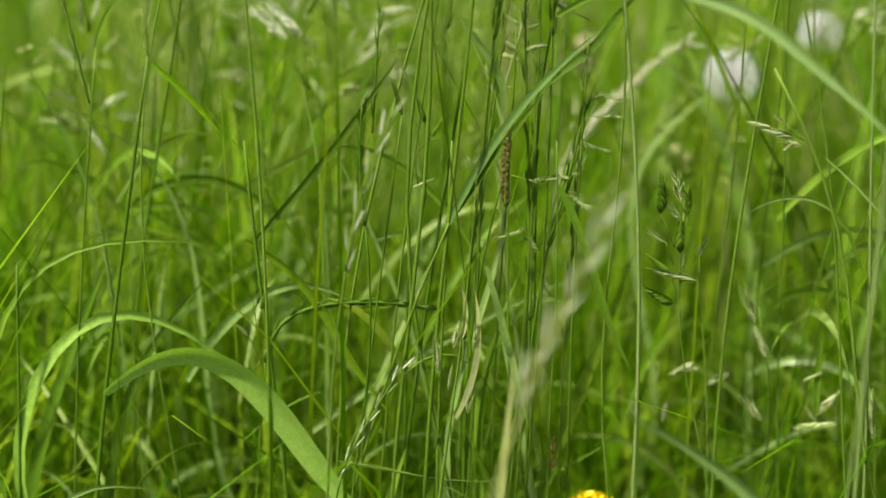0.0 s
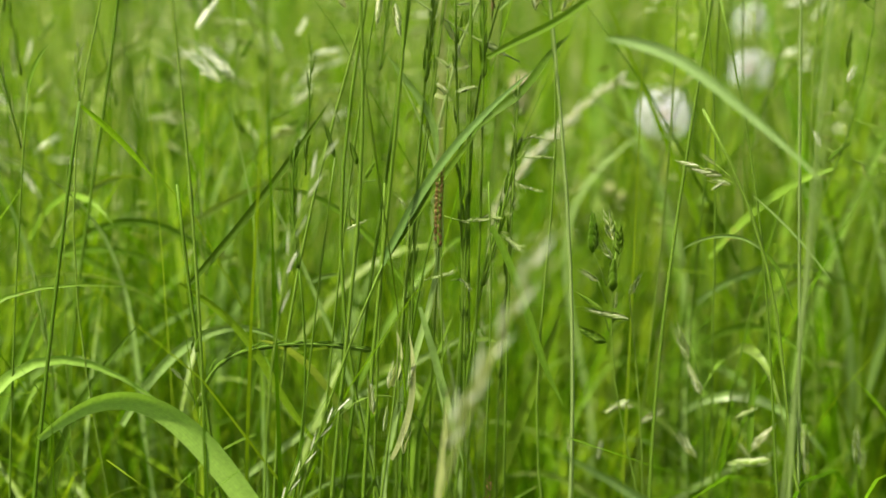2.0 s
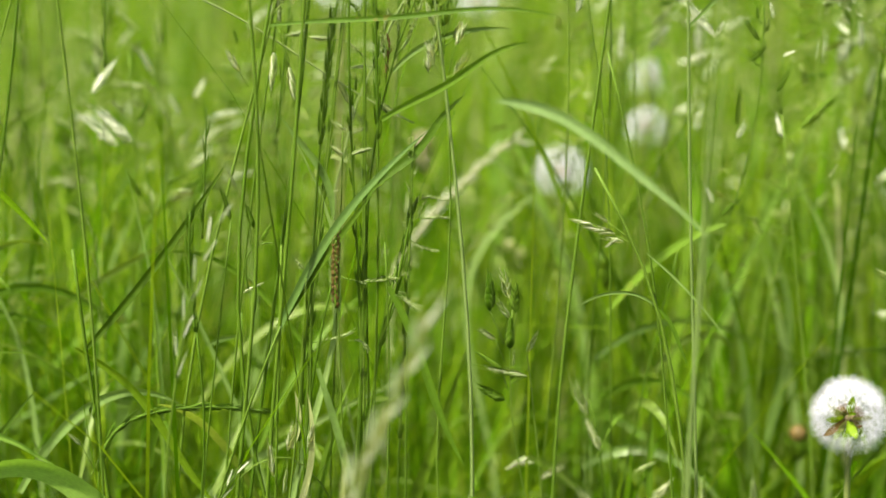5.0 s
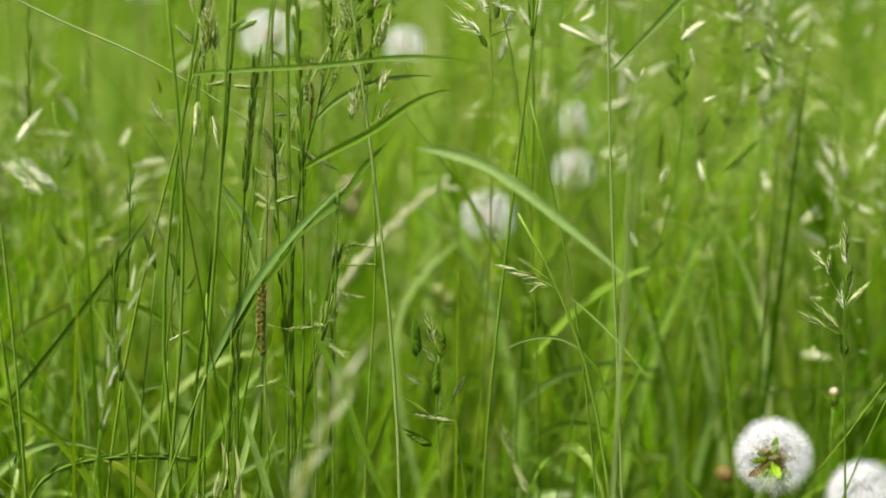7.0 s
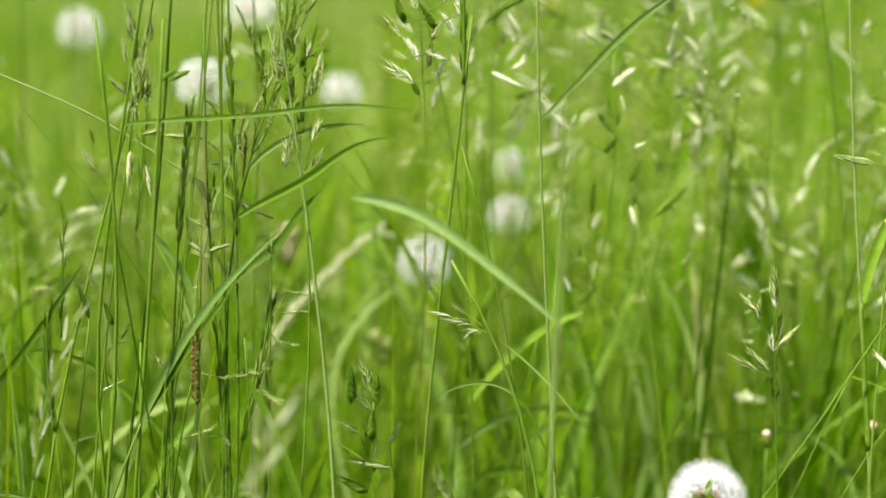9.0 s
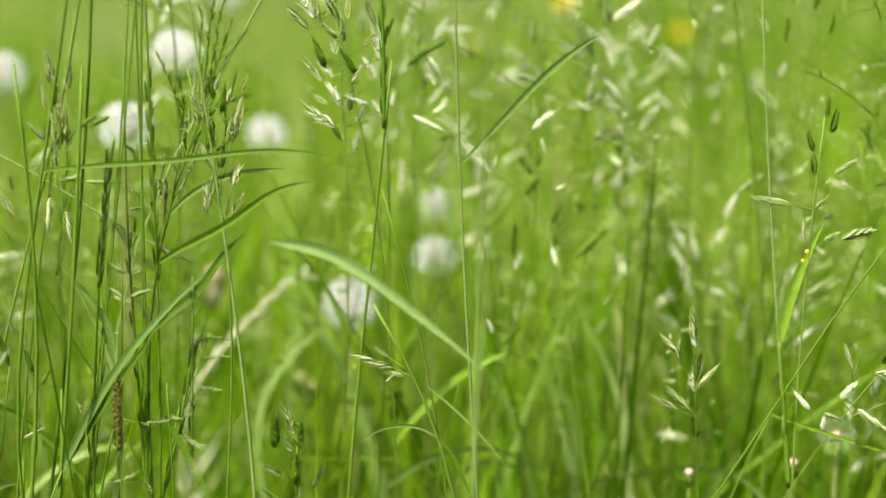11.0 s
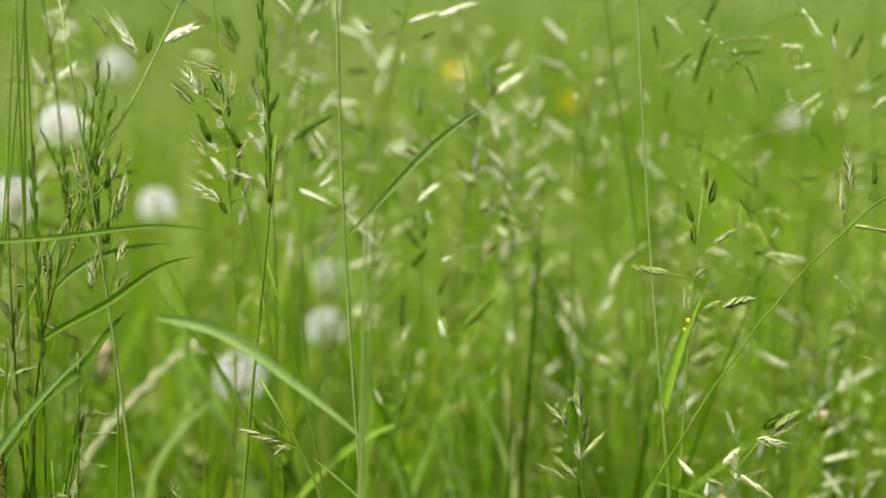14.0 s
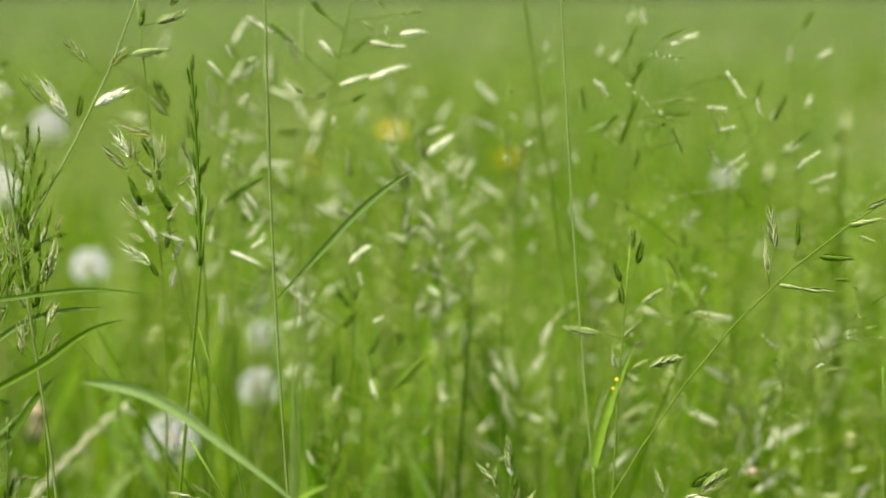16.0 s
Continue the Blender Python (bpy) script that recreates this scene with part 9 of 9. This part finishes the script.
p = plant("grass_plant", 0.539, 0.782, "dark green upright grass stalk", "grass")
stem(p, (0.539, 0.782, -0.01), (0.5258, 0.7912, 0.5094), bow=(0.0035, -0.0024, 0.0002), r=0.00109, material=STEM_DARK, tip=0.55)

p = plant("grass_plant", 0.477, 0.879, "brome grass with pale level spikelets", "grass")
stem(p, (0.477, 0.879, -0.01), (0.4451, 0.8955, 0.5492), bow=(0.0052, -0.0027, 0.0004), curl=(0.0009, -0.0004, 0.0001), r=0.00066, tip=0.55)
twig(p, (0.4488, 0.8936, 0.5187), (0.4585, 0.8887, 0.5249))
spikelet(p, (0.4585, 0.8887, 0.5249), (0.4776, 0.8786, 0.5234), "cream", 1.1)
twig(p, (0.4486, 0.8937, 0.5208), (0.4527, 0.8917, 0.5247))
spikelet(p, (0.4527, 0.8917, 0.5247), (0.4627, 0.8865, 0.5284), "dark")
twig(p, (0.4486, 0.8937, 0.5208), (0.4367, 0.8996, 0.5265))
spikelet(p, (0.4367, 0.8996, 0.5265), (0.4432, 0.8964, 0.522), "cream", 1.2)
twig(p, (0.4509, 0.8926, 0.4957), (0.4282, 0.9037, 0.5055))
spikelet(p, (0.4282, 0.9037, 0.5055), (0.437, 0.8995, 0.5072), "green")
twig(p, (0.4482, 0.8939, 0.5243), (0.4626, 0.8866, 0.536))
spikelet(p, (0.4626, 0.8866, 0.536), (0.4653, 0.8851, 0.5417), "pale", 1.5)

p = plant("grass_plant", 0.102, 0.874, "tall brome grass with a crowded panicle of green and pale spikelets", "grass")
stem(p, (0.102, 0.874, -0.01), (0.0733, 0.8769, 0.6), bow=(0.0062, -0.0006, 0.0005), sway=(-0.0009, 0.0001, 0), curl=(0.0085, -0.0007, 0.0014), r=0.00072, tip=0.55)
twig(p, (0.0799, 0.8764, 0.5764), (0.0949, 0.8749, 0.5897))
spikelet(p, (0.0949, 0.8749, 0.5897), (0.098, 0.8745, 0.6017), "dark", 1.55)
twig(p, (0.0815, 0.8762, 0.5696), (0.0895, 0.8754, 0.5768))
spikelet(p, (0.0895, 0.8754, 0.5768), (0.0923, 0.8751, 0.5874), "dark", 1.55)
twig(p, (0.0843, 0.876, 0.557), (0.093, 0.8751, 0.5631))
spikelet(p, (0.093, 0.8751, 0.5631), (0.0963, 0.8747, 0.5781), "dark", 1.55)
twig(p, (0.0844, 0.8759, 0.5559), (0.0965, 0.8747, 0.5651))
spikelet(p, (0.0965, 0.8747, 0.5651), (0.1009, 0.8742, 0.581), "cream", 1.55)
twig(p, (0.0841, 0.876, 0.5581), (0.0827, 0.8761, 0.5587))
spikelet(p, (0.0827, 0.8761, 0.5587), (0.0832, 0.8761, 0.5755), "dark", 1.55)
twig(p, (0.0857, 0.8758, 0.5473), (0.0881, 0.8756, 0.5487))
spikelet(p, (0.0881, 0.8756, 0.5487), (0.0908, 0.8753, 0.5638), "dark", 1.95)
twig(p, (0.0788, 0.8765, 0.5809), (0.087, 0.8757, 0.5883))
spikelet(p, (0.087, 0.8757, 0.5883), (0.0901, 0.8754, 0.5989), "cream", 1.55)
twig(p, (0.0882, 0.8756, 0.5227), (0.0806, 0.8763, 0.5259))
spikelet(p, (0.0806, 0.8763, 0.5259), (0.0822, 0.8762, 0.5418), "cream", 1.55)
twig(p, (0.0872, 0.8757, 0.5376), (0.0936, 0.875, 0.5427))
spikelet(p, (0.0936, 0.875, 0.5427), (0.0984, 0.8745, 0.5532), "cream", 1.55)
twig(p, (0.0883, 0.8756, 0.5214), (0.0945, 0.8749, 0.5256))
spikelet(p, (0.0945, 0.8749, 0.5256), (0.1008, 0.8742, 0.5358), "green", 1.55)
twig(p, (0.0785, 0.8765, 0.582), (0.0756, 0.8767, 0.5828))
spikelet(p, (0.0756, 0.8767, 0.5828), (0.0772, 0.8766, 0.5999), "cream", 1.55)
twig(p, (0.0815, 0.8762, 0.5696), (0.078, 0.8765, 0.5704))
spikelet(p, (0.078, 0.8765, 0.5704), (0.0761, 0.8767, 0.5828), "green", 1.55)
twig(p, (0.0779, 0.8765, 0.5841), (0.0808, 0.8763, 0.587))
spikelet(p, (0.0808, 0.8763, 0.587), (0.0833, 0.876, 0.5978), "green", 1.55)
twig(p, (0.081, 0.8763, 0.5718), (0.0918, 0.8752, 0.5811))
spikelet(p, (0.0918, 0.8752, 0.5811), (0.0964, 0.8747, 0.5925), "cream", 1.55)
twig(p, (0.081, 0.8763, 0.5718), (0.0999, 0.8743, 0.5882))
spikelet(p, (0.0999, 0.8743, 0.5882), (0.1041, 0.8738, 0.5976), "cream", 1.55)
twig(p, (0.0875, 0.8756, 0.5326), (0.0837, 0.876, 0.5347))
spikelet(p, (0.0837, 0.876, 0.5347), (0.0858, 0.8758, 0.5493), "green", 1.55)

p = plant("grass_plant", -0.047, 0.88, "brome grass with a heavy green and pale panicle", "grass")
stem(p, (-0.047, 0.88, -0.01), (0.019, 0.8798, 0.6248), bow=(-0.0142, -0.0001, 0.0017), sway=(0.0008, -0.0001, -0.0002), r=0.00072, tip=0.55)
twig(p, (0.0118, 0.8799, 0.5882), (0.0055, 0.88, 0.5942))
spikelet(p, (0.0055, 0.88, 0.5942), (0.0037, 0.88, 0.6125), "green")
twig(p, (0.0118, 0.8799, 0.5882), (0.0087, 0.88, 0.5913))
spikelet(p, (0.0087, 0.88, 0.5913), (0.0066, 0.88, 0.6054), "cream")
twig(p, (0.0122, 0.8799, 0.5902), (0.0135, 0.8799, 0.5898))
spikelet(p, (0.0135, 0.8799, 0.5898), (0.0159, 0.8799, 0.6052), "green")
twig(p, (0.0072, 0.88, 0.565), (0.0102, 0.8799, 0.5657))
spikelet(p, (0.0102, 0.8799, 0.5657), (0.0103, 0.8799, 0.5913), "cream")
twig(p, (0.0057, 0.88, 0.5572), (0.0133, 0.8799, 0.5598))
spikelet(p, (0.0133, 0.8799, 0.5598), (0.0125, 0.8799, 0.5799), "green")
twig(p, (0.0103, 0.8799, 0.5805), (0.0069, 0.88, 0.5823))
spikelet(p, (0.0069, 0.88, 0.5823), (0.0088, 0.88, 0.5941), "dark")
twig(p, (0.0095, 0.8799, 0.5767), (0.0027, 0.88, 0.5816))
spikelet(p, (0.0027, 0.88, 0.5816), (0.0012, 0.88, 0.5943), "cream")
twig(p, (0.0045, 0.88, 0.5509), (0.0068, 0.88, 0.5514))
spikelet(p, (0.0068, 0.88, 0.5514), (0.0058, 0.88, 0.5658), "cream")
twig(p, (0.0065, 0.88, 0.5611), (0.0029, 0.88, 0.563))
spikelet(p, (0.0029, 0.88, 0.563), (0.0018, 0.88, 0.5739), "green")

p = plant("grass_plant", 0.153, 0.938, "brome grass with a silvery drooping head", "grass")
stem(p, (0.153, 0.938, -0.01), (0.1503, 0.938, 0.7142), bow=(0.0042, -0.0007, 0.0002), sway=(-0.008, 0.0014, -0.0002), curl=(-0.0008, 0.0002, 0), r=0.00061)
twig(p, (0.1598, 0.9365, 0.5846), (0.1551, 0.9372, 0.5865))
spikelet(p, (0.1551, 0.9372, 0.5865), (0.1461, 0.9387, 0.5987), "pale", 1.4)
twig(p, (0.1605, 0.9363, 0.571), (0.1596, 0.9365, 0.5711))
spikelet(p, (0.1596, 0.9365, 0.5711), (0.1506, 0.938, 0.5859), "pale", 1.4)
twig(p, (0.1594, 0.9365, 0.5897), (0.1642, 0.9357, 0.5926))
spikelet(p, (0.1642, 0.9357, 0.5926), (0.1588, 0.9366, 0.6078), "green", 1.4)
twig(p, (0.1607, 0.9363, 0.5671), (0.1636, 0.9358, 0.568))
spikelet(p, (0.1636, 0.9358, 0.568), (0.1657, 0.9354, 0.5834), "green", 1.4)
twig(p, (0.1612, 0.9362, 0.5592), (0.1672, 0.9352, 0.5619))
spikelet(p, (0.1672, 0.9352, 0.5619), (0.1733, 0.9341, 0.5742), "pale", 1.4)
twig(p, (0.1616, 0.9362, 0.5514), (0.1587, 0.9367, 0.5525))
spikelet(p, (0.1587, 0.9367, 0.5525), (0.1526, 0.9377, 0.5649), "dark", 1.4)
twig(p, (0.1618, 0.9361, 0.5448), (0.1657, 0.9354, 0.5463))
spikelet(p, (0.1657, 0.9354, 0.5463), (0.1687, 0.9349, 0.5588), "pale", 1.4)

p = plant("grass_plant", 0.192, 0.951, "brome grass with white and green spikelets", "grass")
stem(p, (0.192, 0.951, -0.01), (0.1823, 0.9527, 0.6219), bow=(-0.0029, 0.0005, -0.0003), sway=(-0.0017, 0.0003, -0.0001), curl=(0.0042, -0.0008, 0.0003), r=0.00063, tip=0.55)
twig(p, (0.1834, 0.9525, 0.612), (0.181, 0.953, 0.6125))
spikelet(p, (0.181, 0.953, 0.6125), (0.1757, 0.954, 0.6281), "green", 1.4)
twig(p, (0.1848, 0.9522, 0.5988), (0.1833, 0.9525, 0.6))
spikelet(p, (0.1833, 0.9525, 0.6), (0.1792, 0.9533, 0.6156), "pale", 1.4)
twig(p, (0.1841, 0.9524, 0.6054), (0.1859, 0.952, 0.6062))
spikelet(p, (0.1859, 0.952, 0.6062), (0.1915, 0.9509, 0.6187), "dark", 1.4)
twig(p, (0.186, 0.952, 0.5812), (0.1819, 0.9528, 0.5842))
spikelet(p, (0.1819, 0.9528, 0.5842), (0.1734, 0.9544, 0.5968), "pale", 1.4)
twig(p, (0.1861, 0.952, 0.5765), (0.1874, 0.9517, 0.5778))
spikelet(p, (0.1874, 0.9517, 0.5778), (0.1943, 0.9503, 0.5905), "green", 1.4)
twig(p, (0.1866, 0.9519, 0.5601), (0.1848, 0.9522, 0.5619))
spikelet(p, (0.1848, 0.9522, 0.5619), (0.1787, 0.9534, 0.5731), "pale", 1.4)

# ---- low leaves at the foot of the bare stalks and blades ----
low = random.Random(3)
for ob in list(bpy.context.scene.collection.all_objects):
    if ob.parent is None and ob.name.startswith("grass_") and ob.type == "EMPTY" and len(ob.children) < 2:
        for k in range(2):
            x, y = ob.location.x, ob.location.y
            turn, ln = low.uniform(0, 2 * math.pi), low.uniform(0.1, 0.2)
            leaf(ob, (x, y, -0.01), (x + math.cos(turn) * ln * 0.5, y + math.sin(turn) * ln * 0.5, ln), (0, 0, 0.02), width=low.uniform(0.003, 0.005), face=low.uniform(0, 60), material=BLADE)

# ---- more plants of the same kinds among them ----
some = random.Random(11)


def common_plant(d, az, height, label, wide=1.0, tones=(BLADE, BLADE, BLADE_BLUE, BLADE_SOFT)):
    """A grass stalk with one or two leaves and, at times, an ear."""
    x, y = round(d * math.sin(math.radians(az)), 3), round(d * math.cos(math.radians(az)), 3)
    p = plant("grass_plant", x, y, label, "grass", "leafy grass stalks")
    top = np.array([x + some.uniform(-0.07, 0.07), y + some.uniform(-0.04, 0.04), height])
    foot = np.array([x, y, -0.01])
    bow = np.array([some.uniform(-0.05, 0.05), some.uniform(-0.02, 0.02), 0])
    stem(p, foot, top, bow, sway=(some.uniform(-0.012, 0.012), 0, 0), r=some.uniform(0.0004, 0.0008), tip=0.2, material=some.choice((STEM, STEM, STEM_DARK)), nodes=(0.35, 0.66))
    for k in range(some.choice((1, 2, 2))):
        at = some.uniform(0.35, 0.8)
        root = path(foot, top, bow, s=np.array([at]))[0]
        turn = some.uniform(0, 2 * math.pi)
        ln, rise = some.uniform(0.07, 0.17), some.uniform(-0.25, 0.85)
        end = root + np.array([math.cos(turn) * ln, 0.5 * math.sin(turn) * ln, rise * ln])
        leaf(p, root, end, (0, 0, some.uniform(0.005, 0.03)), width=wide * some.uniform(0.0025, 0.0055), face=some.uniform(0, 50),
             twist=some.uniform(-50, 50), material=some.choice(tones), root=0.6)
    if some.random() < 0.45:
        up = (top - foot) / np.linalg.norm(top - foot)
        spike(p, top, top + up * 0.07 + np.array([some.uniform(-0.01, 0.01), 0, 0]), count=8, size=0.012, kind=some.choice(("green", "dark")), r=0.0005, fat=0.5, lean=0.14)


for k in range(44):
    common_plant(some.uniform(0.9, 1.12), some.uniform(-15, 9.5), some.uniform(0.28, 0.52), "slender green meadow grass stalk with narrow leaves")
for k in range(12):
    common_plant(some.uniform(1.05, 1.25), some.uniform(-16, -8), some.uniform(0.42, 0.58), "slender green meadow grass stalk with narrow leaves")
for k in range(22):
    common_plant(some.uniform(1.05, 1.3), some.uniform(9.5, 31), some.uniform(0.25, 0.48), "slender green meadow grass stalk standing further back", wide=0.5, tones=(BLADE, BLADE_DARK, BLADE, BLADE_DARK))


def brome(d, az, top, n, lean, label, pale=0.3, reach=0.032):
    """A brome: a stalk that nods at its top, with twos and threes of spikelets that hang to one side."""
    x, y = round(d * math.sin(math.radians(az)), 3), round(d * math.cos(math.radians(az)), 3)
    p = plant("brome_plant", x, y, label, "grass", "bromes further back")
    foot = np.array([x, y, -0.01])
    tip = np.array([x + lean, y + some.uniform(-0.03, 0.03), top])
    bow = np.array([-lean * 0.3, 0, 0.03])
    stem(p, foot, tip, bow, r=0.0008, tip=0.3)
    side = 1 if lean > 0 else -1
    for k in range(n):
        at = min(0.78 + 0.22 * (k // 2 * 2 + 0.5 + some.random() * 0.3) / n, 1.0)
        a = path(foot, tip, bow, s=np.array([at]))[0]
        ln = reach * (1.1 - 0.7 * (at - 0.78) / 0.22) * some.uniform(0.4, 1.0)
        way = np.array([side * some.uniform(-0.35, 1.0), some.uniform(-0.5, 0.5), some.uniform(0.1, 1.0)])
        way /= np.linalg.norm(way)
        b = a + way * ln
        twig(p, a, b, (0, 0, 0.15 * ln), r=0.00035)
        end = way * 1.2 + np.array([side * 0.3, 0, some.uniform(-0.6, 0.7)])
        end /= np.linalg.norm(end)
        spikelet(p, b, b + end * some.uniform(0.017, 0.025), "pale" if some.random() < pale else some.choice(("green", "green", "dark")), 0.95)


def airy_panicle(d, az, base_z, top_z, spread, label):
    """A fine meadow-grass panicle: threads with dots of spikelets."""
    x, y = round(d * math.sin(math.radians(az)), 3), round(d * math.cos(math.radians(az)), 3)
    p = plant("grass_plant", x, y, label, "grass", "fine panicles")
    foot, top = np.array([x, y, -0.01]), np.array([x + some.uniform(-0.03, 0.03), y, top_z])
    stem(p, foot, top, r=0.0007, tip=0.4)
    for k in range(9):
        z = base_z + (top_z - base_z) * (k + 0.5) / 9
        a = foot + (top - foot) * (z / top_z)
        turn = some.uniform(0, 2 * math.pi)
        ln = spread * (1.15 - 0.75 * k / 9) * some.uniform(0.7, 1.1)
        b = a + np.array([math.cos(turn) * ln, math.sin(turn) * ln * 0.6, ln * some.uniform(0.1, 0.9)])
        spray(p, a, b, (0, 0, some.uniform(-0.006, 0.008)), count=7, size=0.0036, kind=some.choice(("tiny", "tinypale", "tinydark", "tinydark")), seed=k + int(az * 10), start=0.3, lean=0.9)


for d, az, z0, z1, spread in ((1.02, 20.5, 0.5, 0.66, 0.06), (1.1, 24.5, 0.5, 0.65, 0.07), (1.0, 26.2, 0.52, 0.68, 0.06), (1.15, 18.0, 0.47, 0.62, 0.06),
                              (1.05, 28.2, 0.47, 0.63, 0.06), (1.2, 22.5, 0.52, 0.67, 0.07), (1.0, 29.8, 0.38, 0.52, 0.05), (1.15, 30.6, 0.48, 0.64, 0.06)):
    airy_panicle(d, az, z0, z1, spread, "fine airy grass panicle with tiny brownish spikelets")

for k in range(8):
    brome(some.uniform(1.05, 1.14), 20.5 + k * 1.4 + some.uniform(-0.5, 0.5), some.uniform(0.36, 0.52), 9, some.choice((-0.03, 0.03, 0.04)), "low brome grass with small pale green spikelets", pale=0.3, reach=0.026)
# bromes: distance, compass angle, height of the top, spikelets, lean
for d, az, top, n, lean in ((1.2, -6.5, 0.54, 9, 0.03), (1.18, -4.0, 0.5, 9, -0.03), (1.2, -2.2, 0.53, 9, 0.02), (1.15, 0.5, 0.56, 10, 0.04), (1.2, 5.4, 0.57, 10, -0.03), (1.25, 8.4, 0.55, 10, 0.04),
                            (1.2, 11.0, 0.52, 10, 0.04), (1.15, 13.0, 0.5, 9, 0.03), (1.3, 14.4, 0.56, 11, -0.03)):
    brome(d, az, top, n, lean, "green brome grass with a nodding panicle of spikelets")
for d, az, top, n, lean in ((1.25, 16.4, 0.53, 11, 0.04), (1.15, 18.4, 0.47, 9, 0.03), (1.35, 19.8, 0.58, 11, -0.04), (1.2, 21.8, 0.45, 11, 0.04), (1.1, 23.4, 0.46, 9, 0.03),
                            (1.3, 25.2, 0.52, 11, -0.03), (1.18, 26.8, 0.43, 11, 0.05), (1.4, 28.0, 0.58, 11, 0.03), (1.12, 29.4, 0.46, 9, -0.02), (1.25, 30.6, 0.46, 11, 0.03), (1.5, 17.6, 0.58, 11, 0.03), (1.55, 23.0, 0.58, 11, -0.04)):
    brome(d, az, top, n, lean, "pale green brome grass with whitish spikelets further back", pale=0.4)
# fuller heads behind the tall stalks
for d, az, top, n, lean in ((1.17, 10.0, 0.67, 11, 0.03), (1.26, 13.8, 0.66, 11, -0.03), (1.09, 10.1, 0.59, 11, 0.04), (1.29, 16.9, 0.61, 11, -0.04), (1.19, 16.2, 0.62, 11, 0.03),
                            (1.11, 19.6, 0.59, 11, -0.03), (1.32, 12.2, 0.62, 11, 0.04), (1.17, 16.0, 0.66, 11, -0.04), (1.31, 17.0, 0.63, 11, 0.03), (1.25, 21.5, 0.63, 11, -0.03),
                            (1.37, 19.6, 0.62, 11, 0.04), (1.41, 17.8, 0.65, 11, -0.04), (1.13, 17.7, 0.58, 11, 0.03), (1.28, 10.3, 0.66, 11, -0.03), (1.11, 1.8, 0.66, 11, 0.04),
                            (1.17, 6.7, 0.66, 11, -0.04)):
    brome(d, az, top, n, lean, "pale green brome grass with a full nodding head", pale=0.45, reach=0.026)
for d, az, top, n, lean in ((1.13, -2.3, 0.51, 11, -0.03), (1.09, -4.7, 0.47, 11, 0.04), (1.18, 1.1, 0.48, 11, -0.04), (1.23, -0.4, 0.50, 11, 0.03), (1.12, 4.4, 0.48, 11, -0.03),
                            (1.12, -13.0, 0.47, 11, 0.04), (1.19, -7.8, 0.41, 11, -0.04), (1.25, -9.3, 0.46, 11, 0.03), (1.14, -4.6, 0.44, 11, -0.03), (1.30, -6.5, 0.44, 11, 0.04),
                            (1.09, -9.8, 0.43, 11, -0.04), (1.20, -3.4, 0.43, 11, 0.03)):
    brome(d, az, top, n, lean, "green brome grass with a full nodding head", pale=0.15, reach=0.026)

# pale tufts that the sun shines through, added to brighten the dim grass here
for k in range(13):
    d, az = some.uniform(1.14, 1.5), math.radians(some.uniform(6.5, 20))
    x, y = round(d * math.sin(az), 3), round(d * math.cos(az), 3)
    p = plant("grass_tuft", x, y, "yellowish green tuft of broad blades", "grass", "pale tufts")
    for i in range(3):
        way = some.uniform(-0.11, 0.11)
        leaf(p, (x + 0.004 * i, y, -0.01), (x + way, y + some.uniform(-0.05, 0.05), some.uniform(0.36, 0.46)), bow=(-0.3 * way, 0, 0.03),
             width=some.uniform(0.005, 0.008), face=some.uniform(-30, 30), twist=some.uniform(-40, 40), material=some.choice((BLADE_LIME, BLADE_BROAD, BLADE)), full=0.5)
